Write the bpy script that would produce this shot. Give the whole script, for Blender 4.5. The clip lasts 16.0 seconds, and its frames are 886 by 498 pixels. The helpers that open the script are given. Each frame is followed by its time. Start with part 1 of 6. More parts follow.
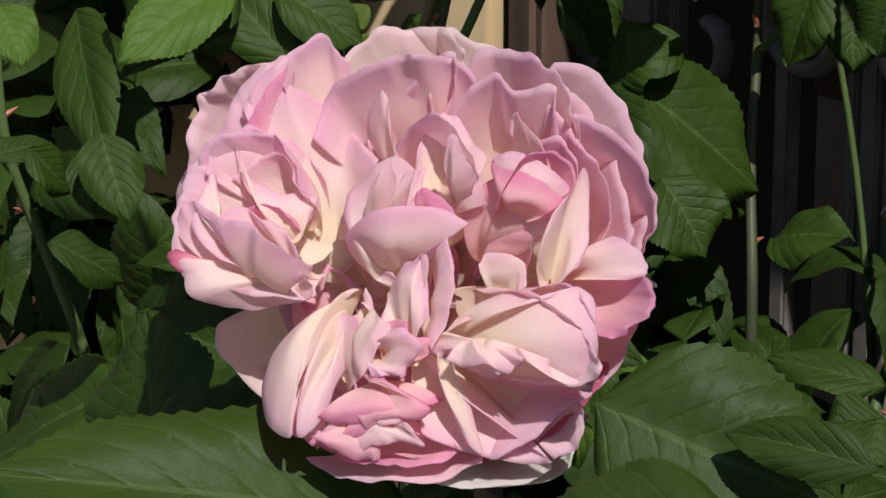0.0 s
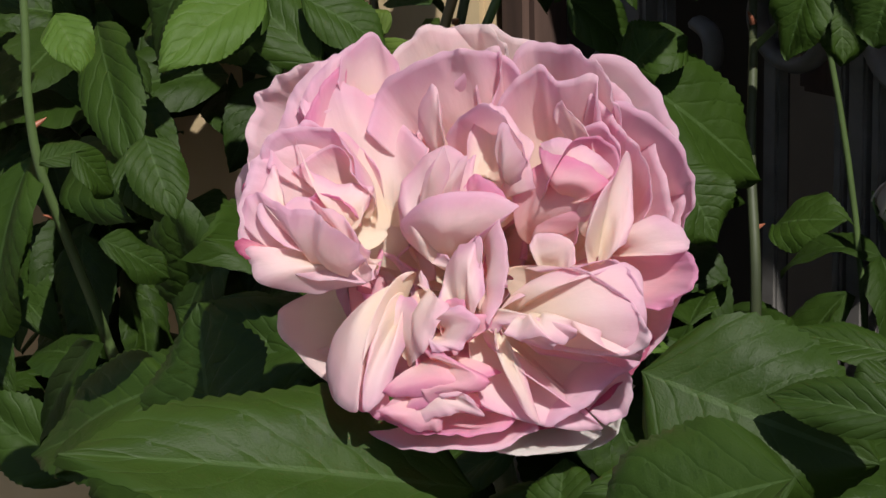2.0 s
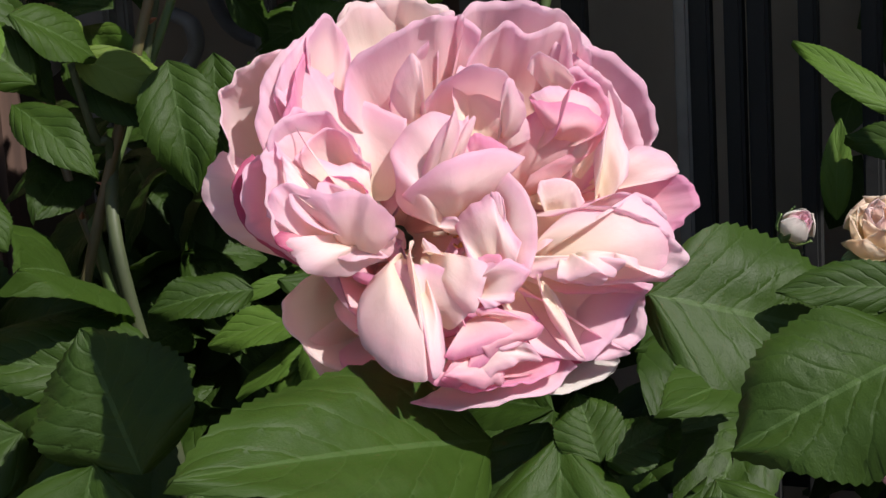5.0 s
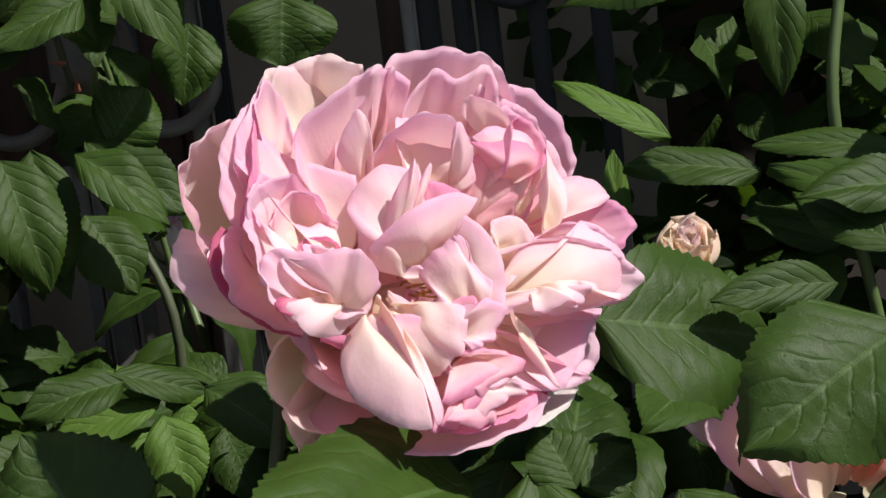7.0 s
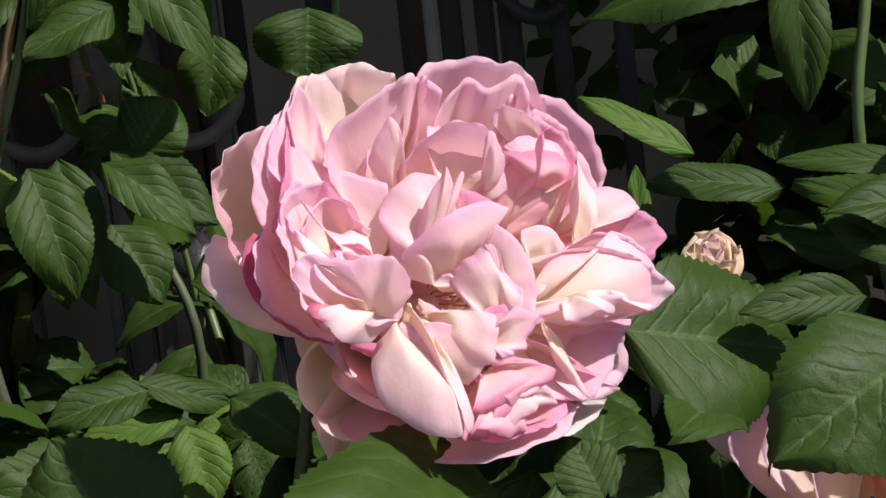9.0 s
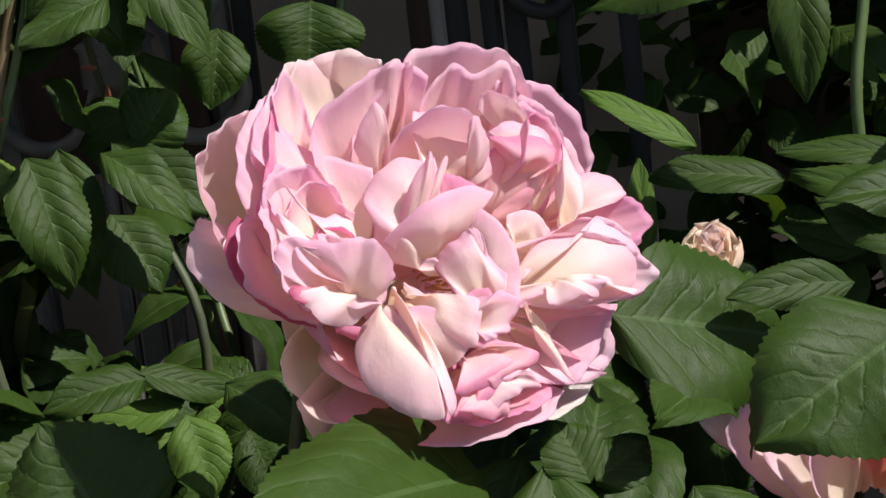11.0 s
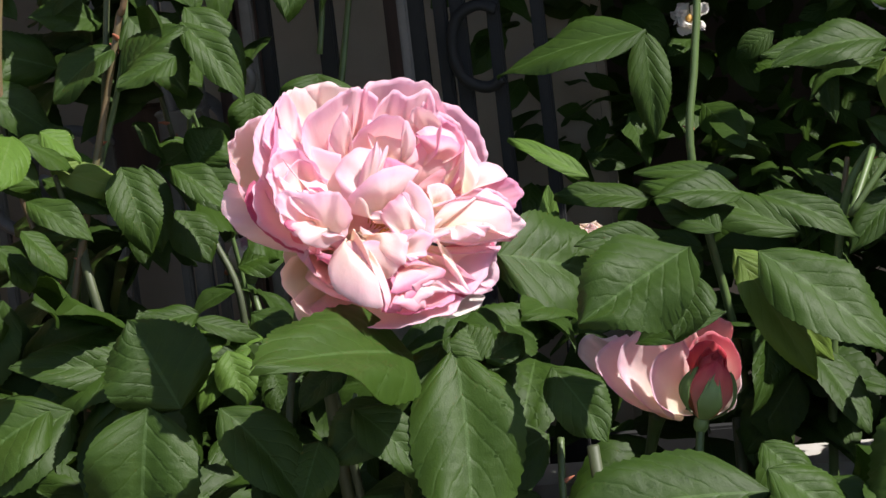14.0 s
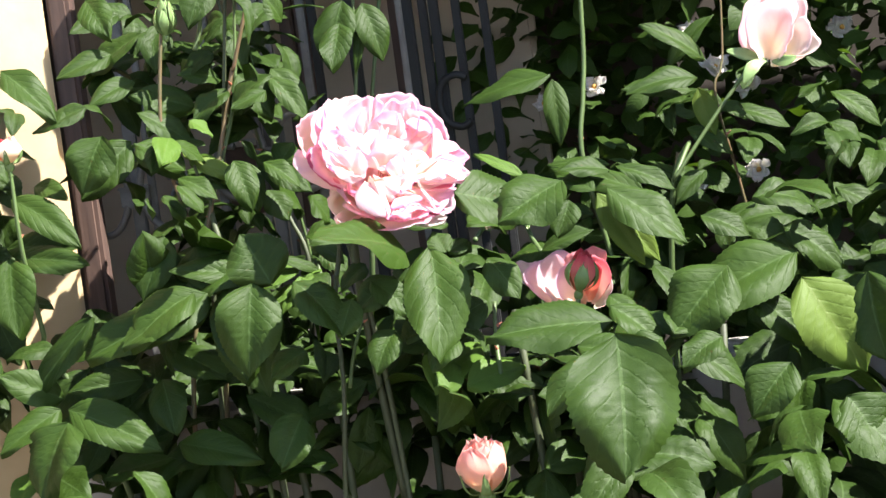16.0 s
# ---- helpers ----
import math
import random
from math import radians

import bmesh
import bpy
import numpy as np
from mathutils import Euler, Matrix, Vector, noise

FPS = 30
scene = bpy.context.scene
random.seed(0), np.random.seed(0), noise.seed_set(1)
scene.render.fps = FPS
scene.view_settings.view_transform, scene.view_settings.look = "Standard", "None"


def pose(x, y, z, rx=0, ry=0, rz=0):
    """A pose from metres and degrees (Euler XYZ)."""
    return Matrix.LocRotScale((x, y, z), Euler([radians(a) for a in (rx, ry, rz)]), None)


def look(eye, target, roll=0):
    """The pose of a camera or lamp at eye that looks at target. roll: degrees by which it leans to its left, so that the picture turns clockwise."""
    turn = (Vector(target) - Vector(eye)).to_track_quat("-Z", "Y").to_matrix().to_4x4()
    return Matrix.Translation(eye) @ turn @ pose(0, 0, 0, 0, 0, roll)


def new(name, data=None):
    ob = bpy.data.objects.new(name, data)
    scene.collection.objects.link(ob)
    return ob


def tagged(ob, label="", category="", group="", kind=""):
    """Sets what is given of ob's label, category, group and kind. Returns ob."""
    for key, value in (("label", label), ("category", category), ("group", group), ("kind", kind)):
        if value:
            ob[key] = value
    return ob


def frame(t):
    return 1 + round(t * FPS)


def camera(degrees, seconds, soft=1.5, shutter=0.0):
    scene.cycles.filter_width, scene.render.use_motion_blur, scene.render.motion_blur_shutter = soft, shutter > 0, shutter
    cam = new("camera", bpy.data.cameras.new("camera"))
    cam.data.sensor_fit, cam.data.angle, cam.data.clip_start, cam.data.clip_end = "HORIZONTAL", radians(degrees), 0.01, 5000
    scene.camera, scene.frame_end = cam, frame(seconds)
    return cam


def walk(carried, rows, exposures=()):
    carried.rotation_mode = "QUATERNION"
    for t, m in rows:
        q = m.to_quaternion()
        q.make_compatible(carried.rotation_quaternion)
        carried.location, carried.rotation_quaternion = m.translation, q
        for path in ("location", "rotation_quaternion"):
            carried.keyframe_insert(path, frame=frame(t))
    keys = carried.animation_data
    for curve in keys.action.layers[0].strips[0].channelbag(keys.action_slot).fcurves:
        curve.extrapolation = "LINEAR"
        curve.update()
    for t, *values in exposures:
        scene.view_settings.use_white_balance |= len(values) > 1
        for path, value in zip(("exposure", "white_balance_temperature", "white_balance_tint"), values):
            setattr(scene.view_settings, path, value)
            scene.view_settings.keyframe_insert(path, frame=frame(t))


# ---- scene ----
cam = camera(18.0, 16.0)
PATH = [
    (0, (0.4550, -0.3193, 1.1780), (0.0630, -0.0384, 1.0458), -0.21),
    (0.5, (0.4599, -0.3236, 1.1758), (0.0676, -0.0424, 1.0454), -0.32),
    (1, (0.4695, -0.3321, 1.1776), (0.0770, -0.0509, 1.0480), -0.64),
    (1.5, (0.4762, -0.3440, 1.1783), (0.0847, -0.0607, 1.0500), -1.07),
    (2, (0.4678, -0.3659, 1.1786), (0.0840, -0.0721, 1.0510), -1.22),
    (2.5, (0.4390, -0.3985, 1.1747), (0.0774, -0.0767, 1.0497), -1.20),
    (3, (0.4043, -0.4438, 1.1706), (0.0729, -0.0896, 1.0491), -1.33),
    (3.2, (0.3982, -0.4604, 1.1744), (0.0758, -0.0984, 1.0519), -1.78),
    (5.3, (0.1780, -0.5850, 1.1803), (0.0274, -0.1270, 1.0479), -3.74),
    (5.5, (0.1514, -0.5936, 1.1828), (0.0207, -0.1298, 1.0494), -4.15),
    (6, (0.1001, -0.6101, 1.1898), (0.0098, -0.1369, 1.0560), -4.86),
    (6.5, (0.0820, -0.6156, 1.1841), (0.0143, -0.1366, 1.0579), -5.54),
    (7, (0.0664, -0.6148, 1.1781), (0.0122, -0.1330, 1.0557), -6.74),
    (7.5, (0.0553, -0.6176, 1.1807), (0.0057, -0.1357, 1.0570), -7.24),
    (8, (0.0566, -0.6180, 1.1804), (0.0061, -0.1359, 1.0581), -6.20),
    (10.5, (0.0662, -0.6161, 1.1648), (0.0066, -0.1326, 1.0519), -6.64),
    (11, (0.0753, -0.6210, 1.1658), (0.0117, -0.1381, 1.0528), -6.50),
    (11.5, (0.0854, -0.6302, 1.1690), (0.0184, -0.1479, 1.0556), -6.52),
    (12, (0.0958, -0.6340, 1.1694), (0.0246, -0.1520, 1.0570), -6.62),
    (12.5, (0.1000, -0.6407, 1.1714), (0.0283, -0.1586, 1.0596), -6.64),
    (13, (0.1044, -0.6590, 1.1651), (0.0324, -0.1757, 1.0588), -6.65),
    (13.5, (0.1100, -0.8067, 1.1796), (0.0453, -0.3209, 1.0804), -6.58),
    (14, (0.1650, -0.9847, 1.1555), (0.0894, -0.4963, 1.0797), -6.56),
    (14.5, (0.1792, -1.1746, 1.1531), (0.1103, -0.6838, 1.0873), -6.60),
    (15, (0.2161, -1.4361, 1.1338), (0.1462, -0.9436, 1.0831), -6.99),
    (15.5, (0.2830, -1.6888, 1.1144), (0.2043, -1.1966, 1.0748), -7.54),
    (16, (0.3218, -1.7147, 1.0539), (0.2355, -1.2229, 1.0276), -7.68),
]
walk(cam, [(t, look(eye, target, roll)) for t, eye, target, roll in PATH], exposures=((0, -0.26), (3.2, -0.16), (5.3, 0.22), (6.5, 0.28), (13, 0.3), (13.5, 0.45), (14, 0.7), (14.5, 0.88), (15, 1.1), (15.5, 1.5), (16, 1.8)))
C = Vector((0, 0, 1.0))
FACE = Matrix(((0.99007, 0.08941, 0.10846), (0.08255, 0.25468, -0.96350), (-0.11377, 0.96288, 0.24477)))

# light
scene.cycles.max_bounces = 16
scene.cycles.diffuse_bounces = 10
world = bpy.data.worlds.new("sky")
scene.world = world
world.use_nodes = True
wn = world.node_tree
sky = wn.nodes.new("ShaderNodeTexSky")
sky.sky_type = "NISHITA"
sky.sun_disc = False
SUN_EL, SUN_AZ = (50.0, 108.0)
sky.sun_elevation = radians(SUN_EL)
sky.sun_rotation = radians(SUN_AZ)
wn.nodes["Background"].inputs["Strength"].default_value = 0.09
wn.links.new(sky.outputs["Color"], wn.nodes["Background"].inputs["Color"])
sun = new("sun", bpy.data.lights.new("sun", "SUN"))
sun.data.energy = 5.6
sun.data.angle = radians(0.53)
sun.data.color = (1.0, 0.96, 0.90)
sun_from = Vector((math.sin(radians(SUN_AZ)) * math.cos(radians(SUN_EL)), math.cos(radians(SUN_AZ)) * math.cos(radians(SUN_EL)), math.sin(radians(SUN_EL))))
sun.matrix_world = look(C + 3 * sun_from, C)


# materials
def node_material(name):
    m = bpy.data.materials.new(name)
    m.use_nodes = True
    return m, m.node_tree, m.node_tree.nodes["Principled BSDF"]


def add(nt, kind, **sockets):
    n = nt.nodes.new(kind)
    for k, v in sockets.items():
        n.inputs[k.replace("_", " ")].default_value = v
    return n


def ramp(nt, stops):
    n = nt.nodes.new("ShaderNodeValToRGB")
    e = n.color_ramp.elements
    while len(e) < len(stops):
        e.new(0.5)
    for el, (p, c) in zip(e, stops):
        el.position, el.color = p, (*c, 1)
    return n


def mapped_noise(nt, coord, scale, stretch=(1, 1, 1), detail=4):
    mp = nt.nodes.new("ShaderNodeMapping")
    mp.inputs["Scale"].default_value = stretch
    nt.links.new(coord, mp.inputs["Vector"])
    ns = add(nt, "ShaderNodeTexNoise", Scale=scale, Detail=detail)
    nt.links.new(mp.outputs["Vector"], ns.inputs["Vector"])
    return ns.outputs["Fac"]


def mixed(nt, fac, a, b, mode="MIX"):
    n = nt.nodes.new("ShaderNodeMix")
    n.data_type, n.blend_type = "RGBA", mode
    for sock, v in ((n.inputs[0], fac), (n.inputs[6], a), (n.inputs[7], b)):
        if hasattr(v, "node"):
            nt.links.new(v, sock)
        elif isinstance(v, (int, float)):
            sock.default_value = v
        else:
            sock.default_value = (*v, 1)
    return n.outputs[2]


def maths(nt, op, a, b=0.0):
    n = nt.nodes.new("ShaderNodeMath")
    n.operation = op
    for sock, v in zip(n.inputs, (a, b)):
        if hasattr(v, "node"):
            nt.links.new(v, sock)
        else:
            sock.default_value = v
    return n.outputs[0]


def bumped(nt, bsdf, height, strength, distance):
    b = add(nt, "ShaderNodeBump", Strength=strength, Distance=distance)
    nt.links.new(height, b.inputs["Height"])
    nt.links.new(b.outputs["Normal"], bsdf.inputs["Normal"])


def thin_sheet(nt, bsdf, colour, share):
    """Lets part of the light pass through a petal or a leaf."""
    tr = nt.nodes.new("ShaderNodeBsdfTranslucent")
    nt.links.new(colour, tr.inputs["Color"])
    mx = add(nt, "ShaderNodeMixShader", Fac=share)
    nt.links.new(bsdf.outputs["BSDF"], mx.inputs[1])
    nt.links.new(tr.outputs["BSDF"], mx.inputs[2])
    nt.links.new(mx.outputs["Shader"], nt.nodes["Material Output"].inputs["Surface"])


def petal_material(name, base, middle, rim, edge):
    m, nt, b = node_material(name)
    uv = nt.nodes.new("ShaderNodeUVMap").outputs["UV"]
    xyz = nt.nodes.new("ShaderNodeSeparateXYZ")
    nt.links.new(uv, xyz.inputs["Vector"])
    info = nt.nodes.new("ShaderNodeObjectInfo")
    grain = mapped_noise(nt, uv, 9.0, (5.0, 0.7, 1.0))
    blot = mapped_noise(nt, uv, 3.0, (1.2, 1.2, 1.0), 3)
    along = maths(nt, "ADD", xyz.outputs["Y"], maths(nt, "MULTIPLY", maths(nt, "SUBTRACT", blot, 0.5), 0.28))
    along = maths(nt, "ADD", along, maths(nt, "MULTIPLY", maths(nt, "SUBTRACT", info.outputs["Random"], 0.5), 0.14))
    col = ramp(nt, ((0.12, base), (0.50, middle), (0.80, rim), (1.0, edge)))
    nt.links.new(along, col.inputs["Fac"])
    veins = mixed(nt, maths(nt, "MULTIPLY", grain, 0.22), col.outputs["Color"], rim, "MULTIPLY")
    nt.links.new(veins, b.inputs["Base Color"])
    b.inputs["Roughness"].default_value = 0.55
    b.inputs["Specular IOR Level"].default_value = 0.25
    b.inputs["Sheen Weight"].default_value = 0.15
    fine = mapped_noise(nt, uv, 40.0, (6.0, 1.0, 1.0))
    crinkle = mapped_noise(nt, uv, 5.0, (3.0, 1.6, 1.0), 2)
    relief = maths(nt, "ADD", maths(nt, "MULTIPLY", crinkle, 1.6), grain)
    bumped(nt, b, maths(nt, "ADD", relief, maths(nt, "MULTIPLY", fine, 0.3)), 0.20, 0.0007)
    thin_sheet(nt, b, veins, 0.60)
    return m


PINK = petal_material("pale pink petal", (0.96, 0.88, 0.75), (0.955, 0.835, 0.805), (0.945, 0.765, 0.805), (0.88, 0.61, 0.75))
DEEP = petal_material("deep pink petal", (0.96, 0.77, 0.70), (0.95, 0.705, 0.735), (0.94, 0.62, 0.715), (0.84, 0.41, 0.61))
CREAM = petal_material("cream outer petal", (0.93, 0.88, 0.70), (0.93, 0.86, 0.79), (0.93, 0.83, 0.80), (0.92, 0.75, 0.78))
BLUSH = petal_material("blush white petal", (0.96, 0.88, 0.745), (0.955, 0.84, 0.805), (0.95, 0.785, 0.805), (0.90, 0.65, 0.76))
MAGENTA = petal_material("magenta shaded petal", (0.94, 0.70, 0.66), (0.88, 0.46, 0.54), (0.78, 0.28, 0.44), (0.62, 0.16, 0.30))
CORAL = petal_material("coral petal", (0.92, 0.60, 0.40), (0.90, 0.42, 0.36), (0.86, 0.26, 0.26), (0.72, 0.12, 0.18))
SALMON = petal_material("salmon pink petal", (0.95, 0.80, 0.68), (0.94, 0.72, 0.66), (0.92, 0.58, 0.57), (0.86, 0.36, 0.42))
PEACH = petal_material("peach petal", (0.93, 0.74, 0.54), (0.92, 0.68, 0.54), (0.92, 0.64, 0.55), (0.88, 0.52, 0.50))
IVORY = petal_material("ivory petal", (0.94, 0.84, 0.62), (0.95, 0.87, 0.72), (0.95, 0.86, 0.74), (0.94, 0.80, 0.70))
WHITE = petal_material("white petal", (0.88, 0.85, 0.70), (0.88, 0.86, 0.82), (0.88, 0.86, 0.83), (0.86, 0.80, 0.78))


def leaf_material(name, dark, light, vein, through_colour, share=0.20, gloss=0.47):
    m, nt, b = node_material(name)
    uv = nt.nodes.new("ShaderNodeUVMap").outputs["UV"]
    xyz = nt.nodes.new("ShaderNodeSeparateXYZ")
    nt.links.new(uv, xyz.inputs["Vector"])
    info = nt.nodes.new("ShaderNodeObjectInfo")
    side = maths(nt, "ABSOLUTE", maths(nt, "SUBTRACT", maths(nt, "MULTIPLY", xyz.outputs["X"], 2.0), 1.0))
    blot = mapped_noise(nt, uv, 4.0)
    speck = mapped_noise(nt, uv, 60.0, (1, 2, 1), 2)
    island = nt.nodes.new("ShaderNodeNewGeometry").outputs["Random Per Island"]
    tone = maths(nt, "ADD", maths(nt, "MULTIPLY", blot, 0.6), maths(nt, "MULTIPLY", maths(nt, "ADD", info.outputs["Random"], island), 0.30))
    col = mixed(nt, tone, dark, light)
    slope = maths(nt, "SUBTRACT", maths(nt, "ADD", xyz.outputs["Y"], maths(nt, "MULTIPLY", blot, 0.09)), maths(nt, "MULTIPLY", side, 0.30))
    wave = maths(nt, "ABSOLUTE", maths(nt, "SINE", maths(nt, "MULTIPLY", slope, 3.14159 * 7.0)))
    net = nt.nodes.new("ShaderNodeTexVoronoi")
    net.feature = "DISTANCE_TO_EDGE"
    net.inputs["Scale"].default_value = 26.0
    nt.links.new(uv, net.inputs["Vector"])
    mesh_veins = maths(nt, "MINIMUM", maths(nt, "MULTIPLY", net.outputs["Distance"], 6.0), 1.0)
    lateral = maths(nt, "LESS_THAN", wave, 0.055)
    rib = maths(nt, "LESS_THAN", side, 0.035)
    lines = maths(nt, "MAXIMUM", maths(nt, "MULTIPLY", lateral, 0.20), maths(nt, "MULTIPLY", rib, 0.5))
    col = mixed(nt, lines, col, vein)
    nt.links.new(col, b.inputs["Base Color"])
    rough = maths(nt, "ADD", gloss, maths(nt, "MULTIPLY", blot, 0.18))
    nt.links.new(rough, b.inputs["Roughness"])
    b.inputs["Specular IOR Level"].default_value = 0.25
    crumple = mapped_noise(nt, uv, 7.0, (1.0, 1.4, 1.0), 3)
    groove = maths(nt, "MINIMUM", maths(nt, "MULTIPLY", wave, 2.6), 1.0)
    quilt = maths(nt, "ADD", maths(nt, "ADD", maths(nt, "MULTIPLY", wave, 0.20), maths(nt, "MULTIPLY", groove, 0.20)), maths(nt, "MULTIPLY", mesh_veins, 0.035))
    bumped(nt, b, maths(nt, "ADD", maths(nt, "ADD", quilt, maths(nt, "MULTIPLY", crumple, 0.35)), maths(nt, "MULTIPLY", speck, 0.14)), 0.52, 0.0011)
    thin = add(nt, "ShaderNodeRGB")
    thin.outputs[0].default_value = (*through_colour, 1)
    thin_sheet(nt, b, thin.outputs[0], share)
    return m


LEAF = leaf_material("dark green leaf", (0.0110, 0.0260, 0.0034), (0.0340, 0.0690, 0.0065), (0.07, 0.12, 0.035), (0.10, 0.19, 0.012))
YOUNG = leaf_material("young yellow green leaf", (0.08, 0.13, 0.02), (0.12, 0.18, 0.03), (0.17, 0.22, 0.06), (0.28, 0.38, 0.03), 0.3)
FRESH = leaf_material("fresh green leaf", (0.055, 0.110, 0.014), (0.085, 0.155, 0.022), (0.11, 0.17, 0.045), (0.18, 0.30, 0.03), 0.26)


def plain(name, colour, rough, metal=0.0, spot=None, scale=60.0, bump=0.3, depth=0.001, stretch=(1, 1, 1)):
    m, nt, b = node_material(name)
    co = nt.nodes.new("ShaderNodeTexCoord").outputs["Object"]
    n1 = mapped_noise(nt, co, scale, stretch, 6)
    n2 = mapped_noise(nt, co, scale * 0.13, stretch, 3)
    f = maths(nt, "MULTIPLY", maths(nt, "ADD", n1, n2), 0.5)
    cr = nt.nodes.new("ShaderNodeMapRange")
    cr.inputs["From Min"].default_value, cr.inputs["From Max"].default_value = 0.35, 0.65
    nt.links.new(f, cr.inputs["Value"])
    nt.links.new(mixed(nt, cr.outputs["Result"], colour, spot or tuple(c * 0.7 for c in colour)), b.inputs["Base Color"])
    b.inputs["Roughness"].default_value = rough
    b.inputs["Metallic"].default_value = metal
    bumped(nt, b, n1, bump, depth)
    return m


STEM = plain("green stem", (0.085, 0.135, 0.04), 0.5, spot=(0.06, 0.09, 0.03), scale=90)
REDSTEM = plain("reddish stem", (0.15, 0.085, 0.045), 0.5, spot=(0.08, 0.09, 0.035), scale=90)
DARKSTEM = plain("dark woody stem", (0.06, 0.075, 0.03), 0.6, spot=(0.04, 0.05, 0.025), scale=90)
THORN = plain("red thorn", (0.34, 0.12, 0.07), 0.45)
ANTHER = plain("golden brown stamen", (0.62, 0.36, 0.08), 0.6, spot=(0.4, 0.16, 0.04), scale=400)
SEPAL = plain("green sepal", (0.16, 0.25, 0.08), 0.5, spot=(0.12, 0.18, 0.06), scale=200)
IRON = plain("grey painted iron", (0.195, 0.185, 0.175), 0.55, 0.05, spot=(0.12, 0.112, 0.105), scale=120)
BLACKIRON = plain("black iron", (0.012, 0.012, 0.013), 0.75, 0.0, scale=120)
TIMBER = plain("brown timber", (0.115, 0.068, 0.052), 0.7, spot=(0.055, 0.032, 0.026), scale=60, stretch=(4, 4, 0.35))
PLASTER = plain("cream plaster", (0.62, 0.48, 0.29), 0.9, spot=(0.54, 0.40, 0.23), scale=45, bump=0.5)
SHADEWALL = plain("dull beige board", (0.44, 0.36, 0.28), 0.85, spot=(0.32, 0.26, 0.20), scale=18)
# very dark brown: the gloom behind the fence is put into this colour
SHADEBROWN = plain("brown wall darkened for shade", (0.075, 0.062, 0.052), 0.9, scale=20)
SOIL = plain("brown soil", (0.12, 0.085, 0.06), 0.95, spot=(0.06, 0.045, 0.035), scale=70, bump=1.0, depth=0.01)
PAVING = plain("pale grey paving", (0.42, 0.40, 0.37), 0.85, spot=(0.30, 0.28, 0.26), scale=35)


# mesh helpers
def mesh_object(name, verts, faces, material, parent=None, uvs=None, label=""):
    me = bpy.data.meshes.new(name)
    me.from_pydata(verts, [], faces)
    if uvs is not None:
        layer = me.uv_layers.new(name="UVMap")
        for loop in me.loops:
            layer.data[loop.index].uv = uvs[loop.vertex_index]
    me.materials.append(material)
    me.shade_smooth()
    ob = new(name, me)
    ob.parent = parent
    if label:
        tagged(ob, label)
    return ob


def part(name, bm, material, parent=None, label="", smooth=True):
    me = bpy.data.meshes.new(name)
    bm.to_mesh(me)
    bm.free()
    me.materials.append(material)
    if smooth:
        me.shade_smooth()
    ob = new(name, me)
    ob.parent = parent
    if label:
        tagged(ob, label)
    return ob


def box_part(name, size, centre, material, parent=None, bevel=0.002, label="", turn=0.0):
    bm = bmesh.new()
    bmesh.ops.create_cube(bm, size=1.0, matrix=Matrix.Translation(centre) @ Matrix.Rotation(turn, 4, "Z") @ Matrix.Diagonal((*size, 1)))
    if bevel:
        bmesh.ops.bevel(bm, geom=bm.edges[:], offset=bevel, segments=2, affect="EDGES")
    return part(name, bm, material, parent, label, smooth=False)


def tube(name, points, radii, material, parent=None, sides=8, flat=1.0, label=""):
    """A round or flattened rod along a smooth line through the points."""
    pts = [Vector(p) for p in points]
    dense, rad = [], []
    n = len(pts)
    for i in range(n - 1):
        p0, p1, p2, p3 = pts[max(i - 1, 0)], pts[i], pts[i + 1], pts[min(i + 2, n - 1)]
        for k in range(6):
            s = k / 6
            dense.append(0.5 * ((2 * p1) + (p2 - p0) * s + (2 * p0 - 5 * p1 + 4 * p2 - p3) * s * s + (3 * p1 - p0 - 3 * p2 + p3) * s ** 3))
            rad.append(radii[i] + (radii[i + 1] - radii[i]) * s)
    dense.append(pts[-1])
    rad.append(radii[-1])
    verts, faces = [], []
    up = Vector((0.13, 0.99, 0.05))
    for i, p in enumerate(dense):
        t = (dense[min(i + 1, len(dense) - 1)] - dense[max(i - 1, 0)]).normalized()
        a = up.cross(t).normalized()
        b = t.cross(a)
        up = b
        for k in range(sides):
            w = 2 * math.pi * k / sides
            verts.append(p + rad[i] * (math.cos(w) * a + flat * math.sin(w) * b))
    for i in range(len(dense) - 1):
        for k in range(sides):
            j = (k + 1) % sides
            faces.append((i * sides + k, i * sides + j, (i + 1) * sides + j, (i + 1) * sides + k))
    m = len(dense) - 1
    faces.append(tuple(range(sides))[::-1])
    faces.append(tuple(m * sides + k for k in range(sides)))
    return mesh_object(name, verts, faces, material, parent, label=label)


def thorns(points, count, seed, parent):
    rng = random.Random(seed)
    pts = [Vector(p) for p in points]
    for _ in range(count):
        i = rng.randrange(len(pts) - 1)
        p = pts[i].lerp(pts[i + 1], rng.random())
        along = (pts[i + 1] - pts[i]).normalized()
        out = along.orthogonal().normalized()
        out.rotate(Matrix.Rotation(rng.uniform(0, 6.28), 3, along))
        tip = p + 0.0048 * out - 0.002 * along
        tube("thorn", [p, p.lerp(tip, 0.5), tip], [0.0013, 0.0008, 0.0001], THORN, parent, 5)


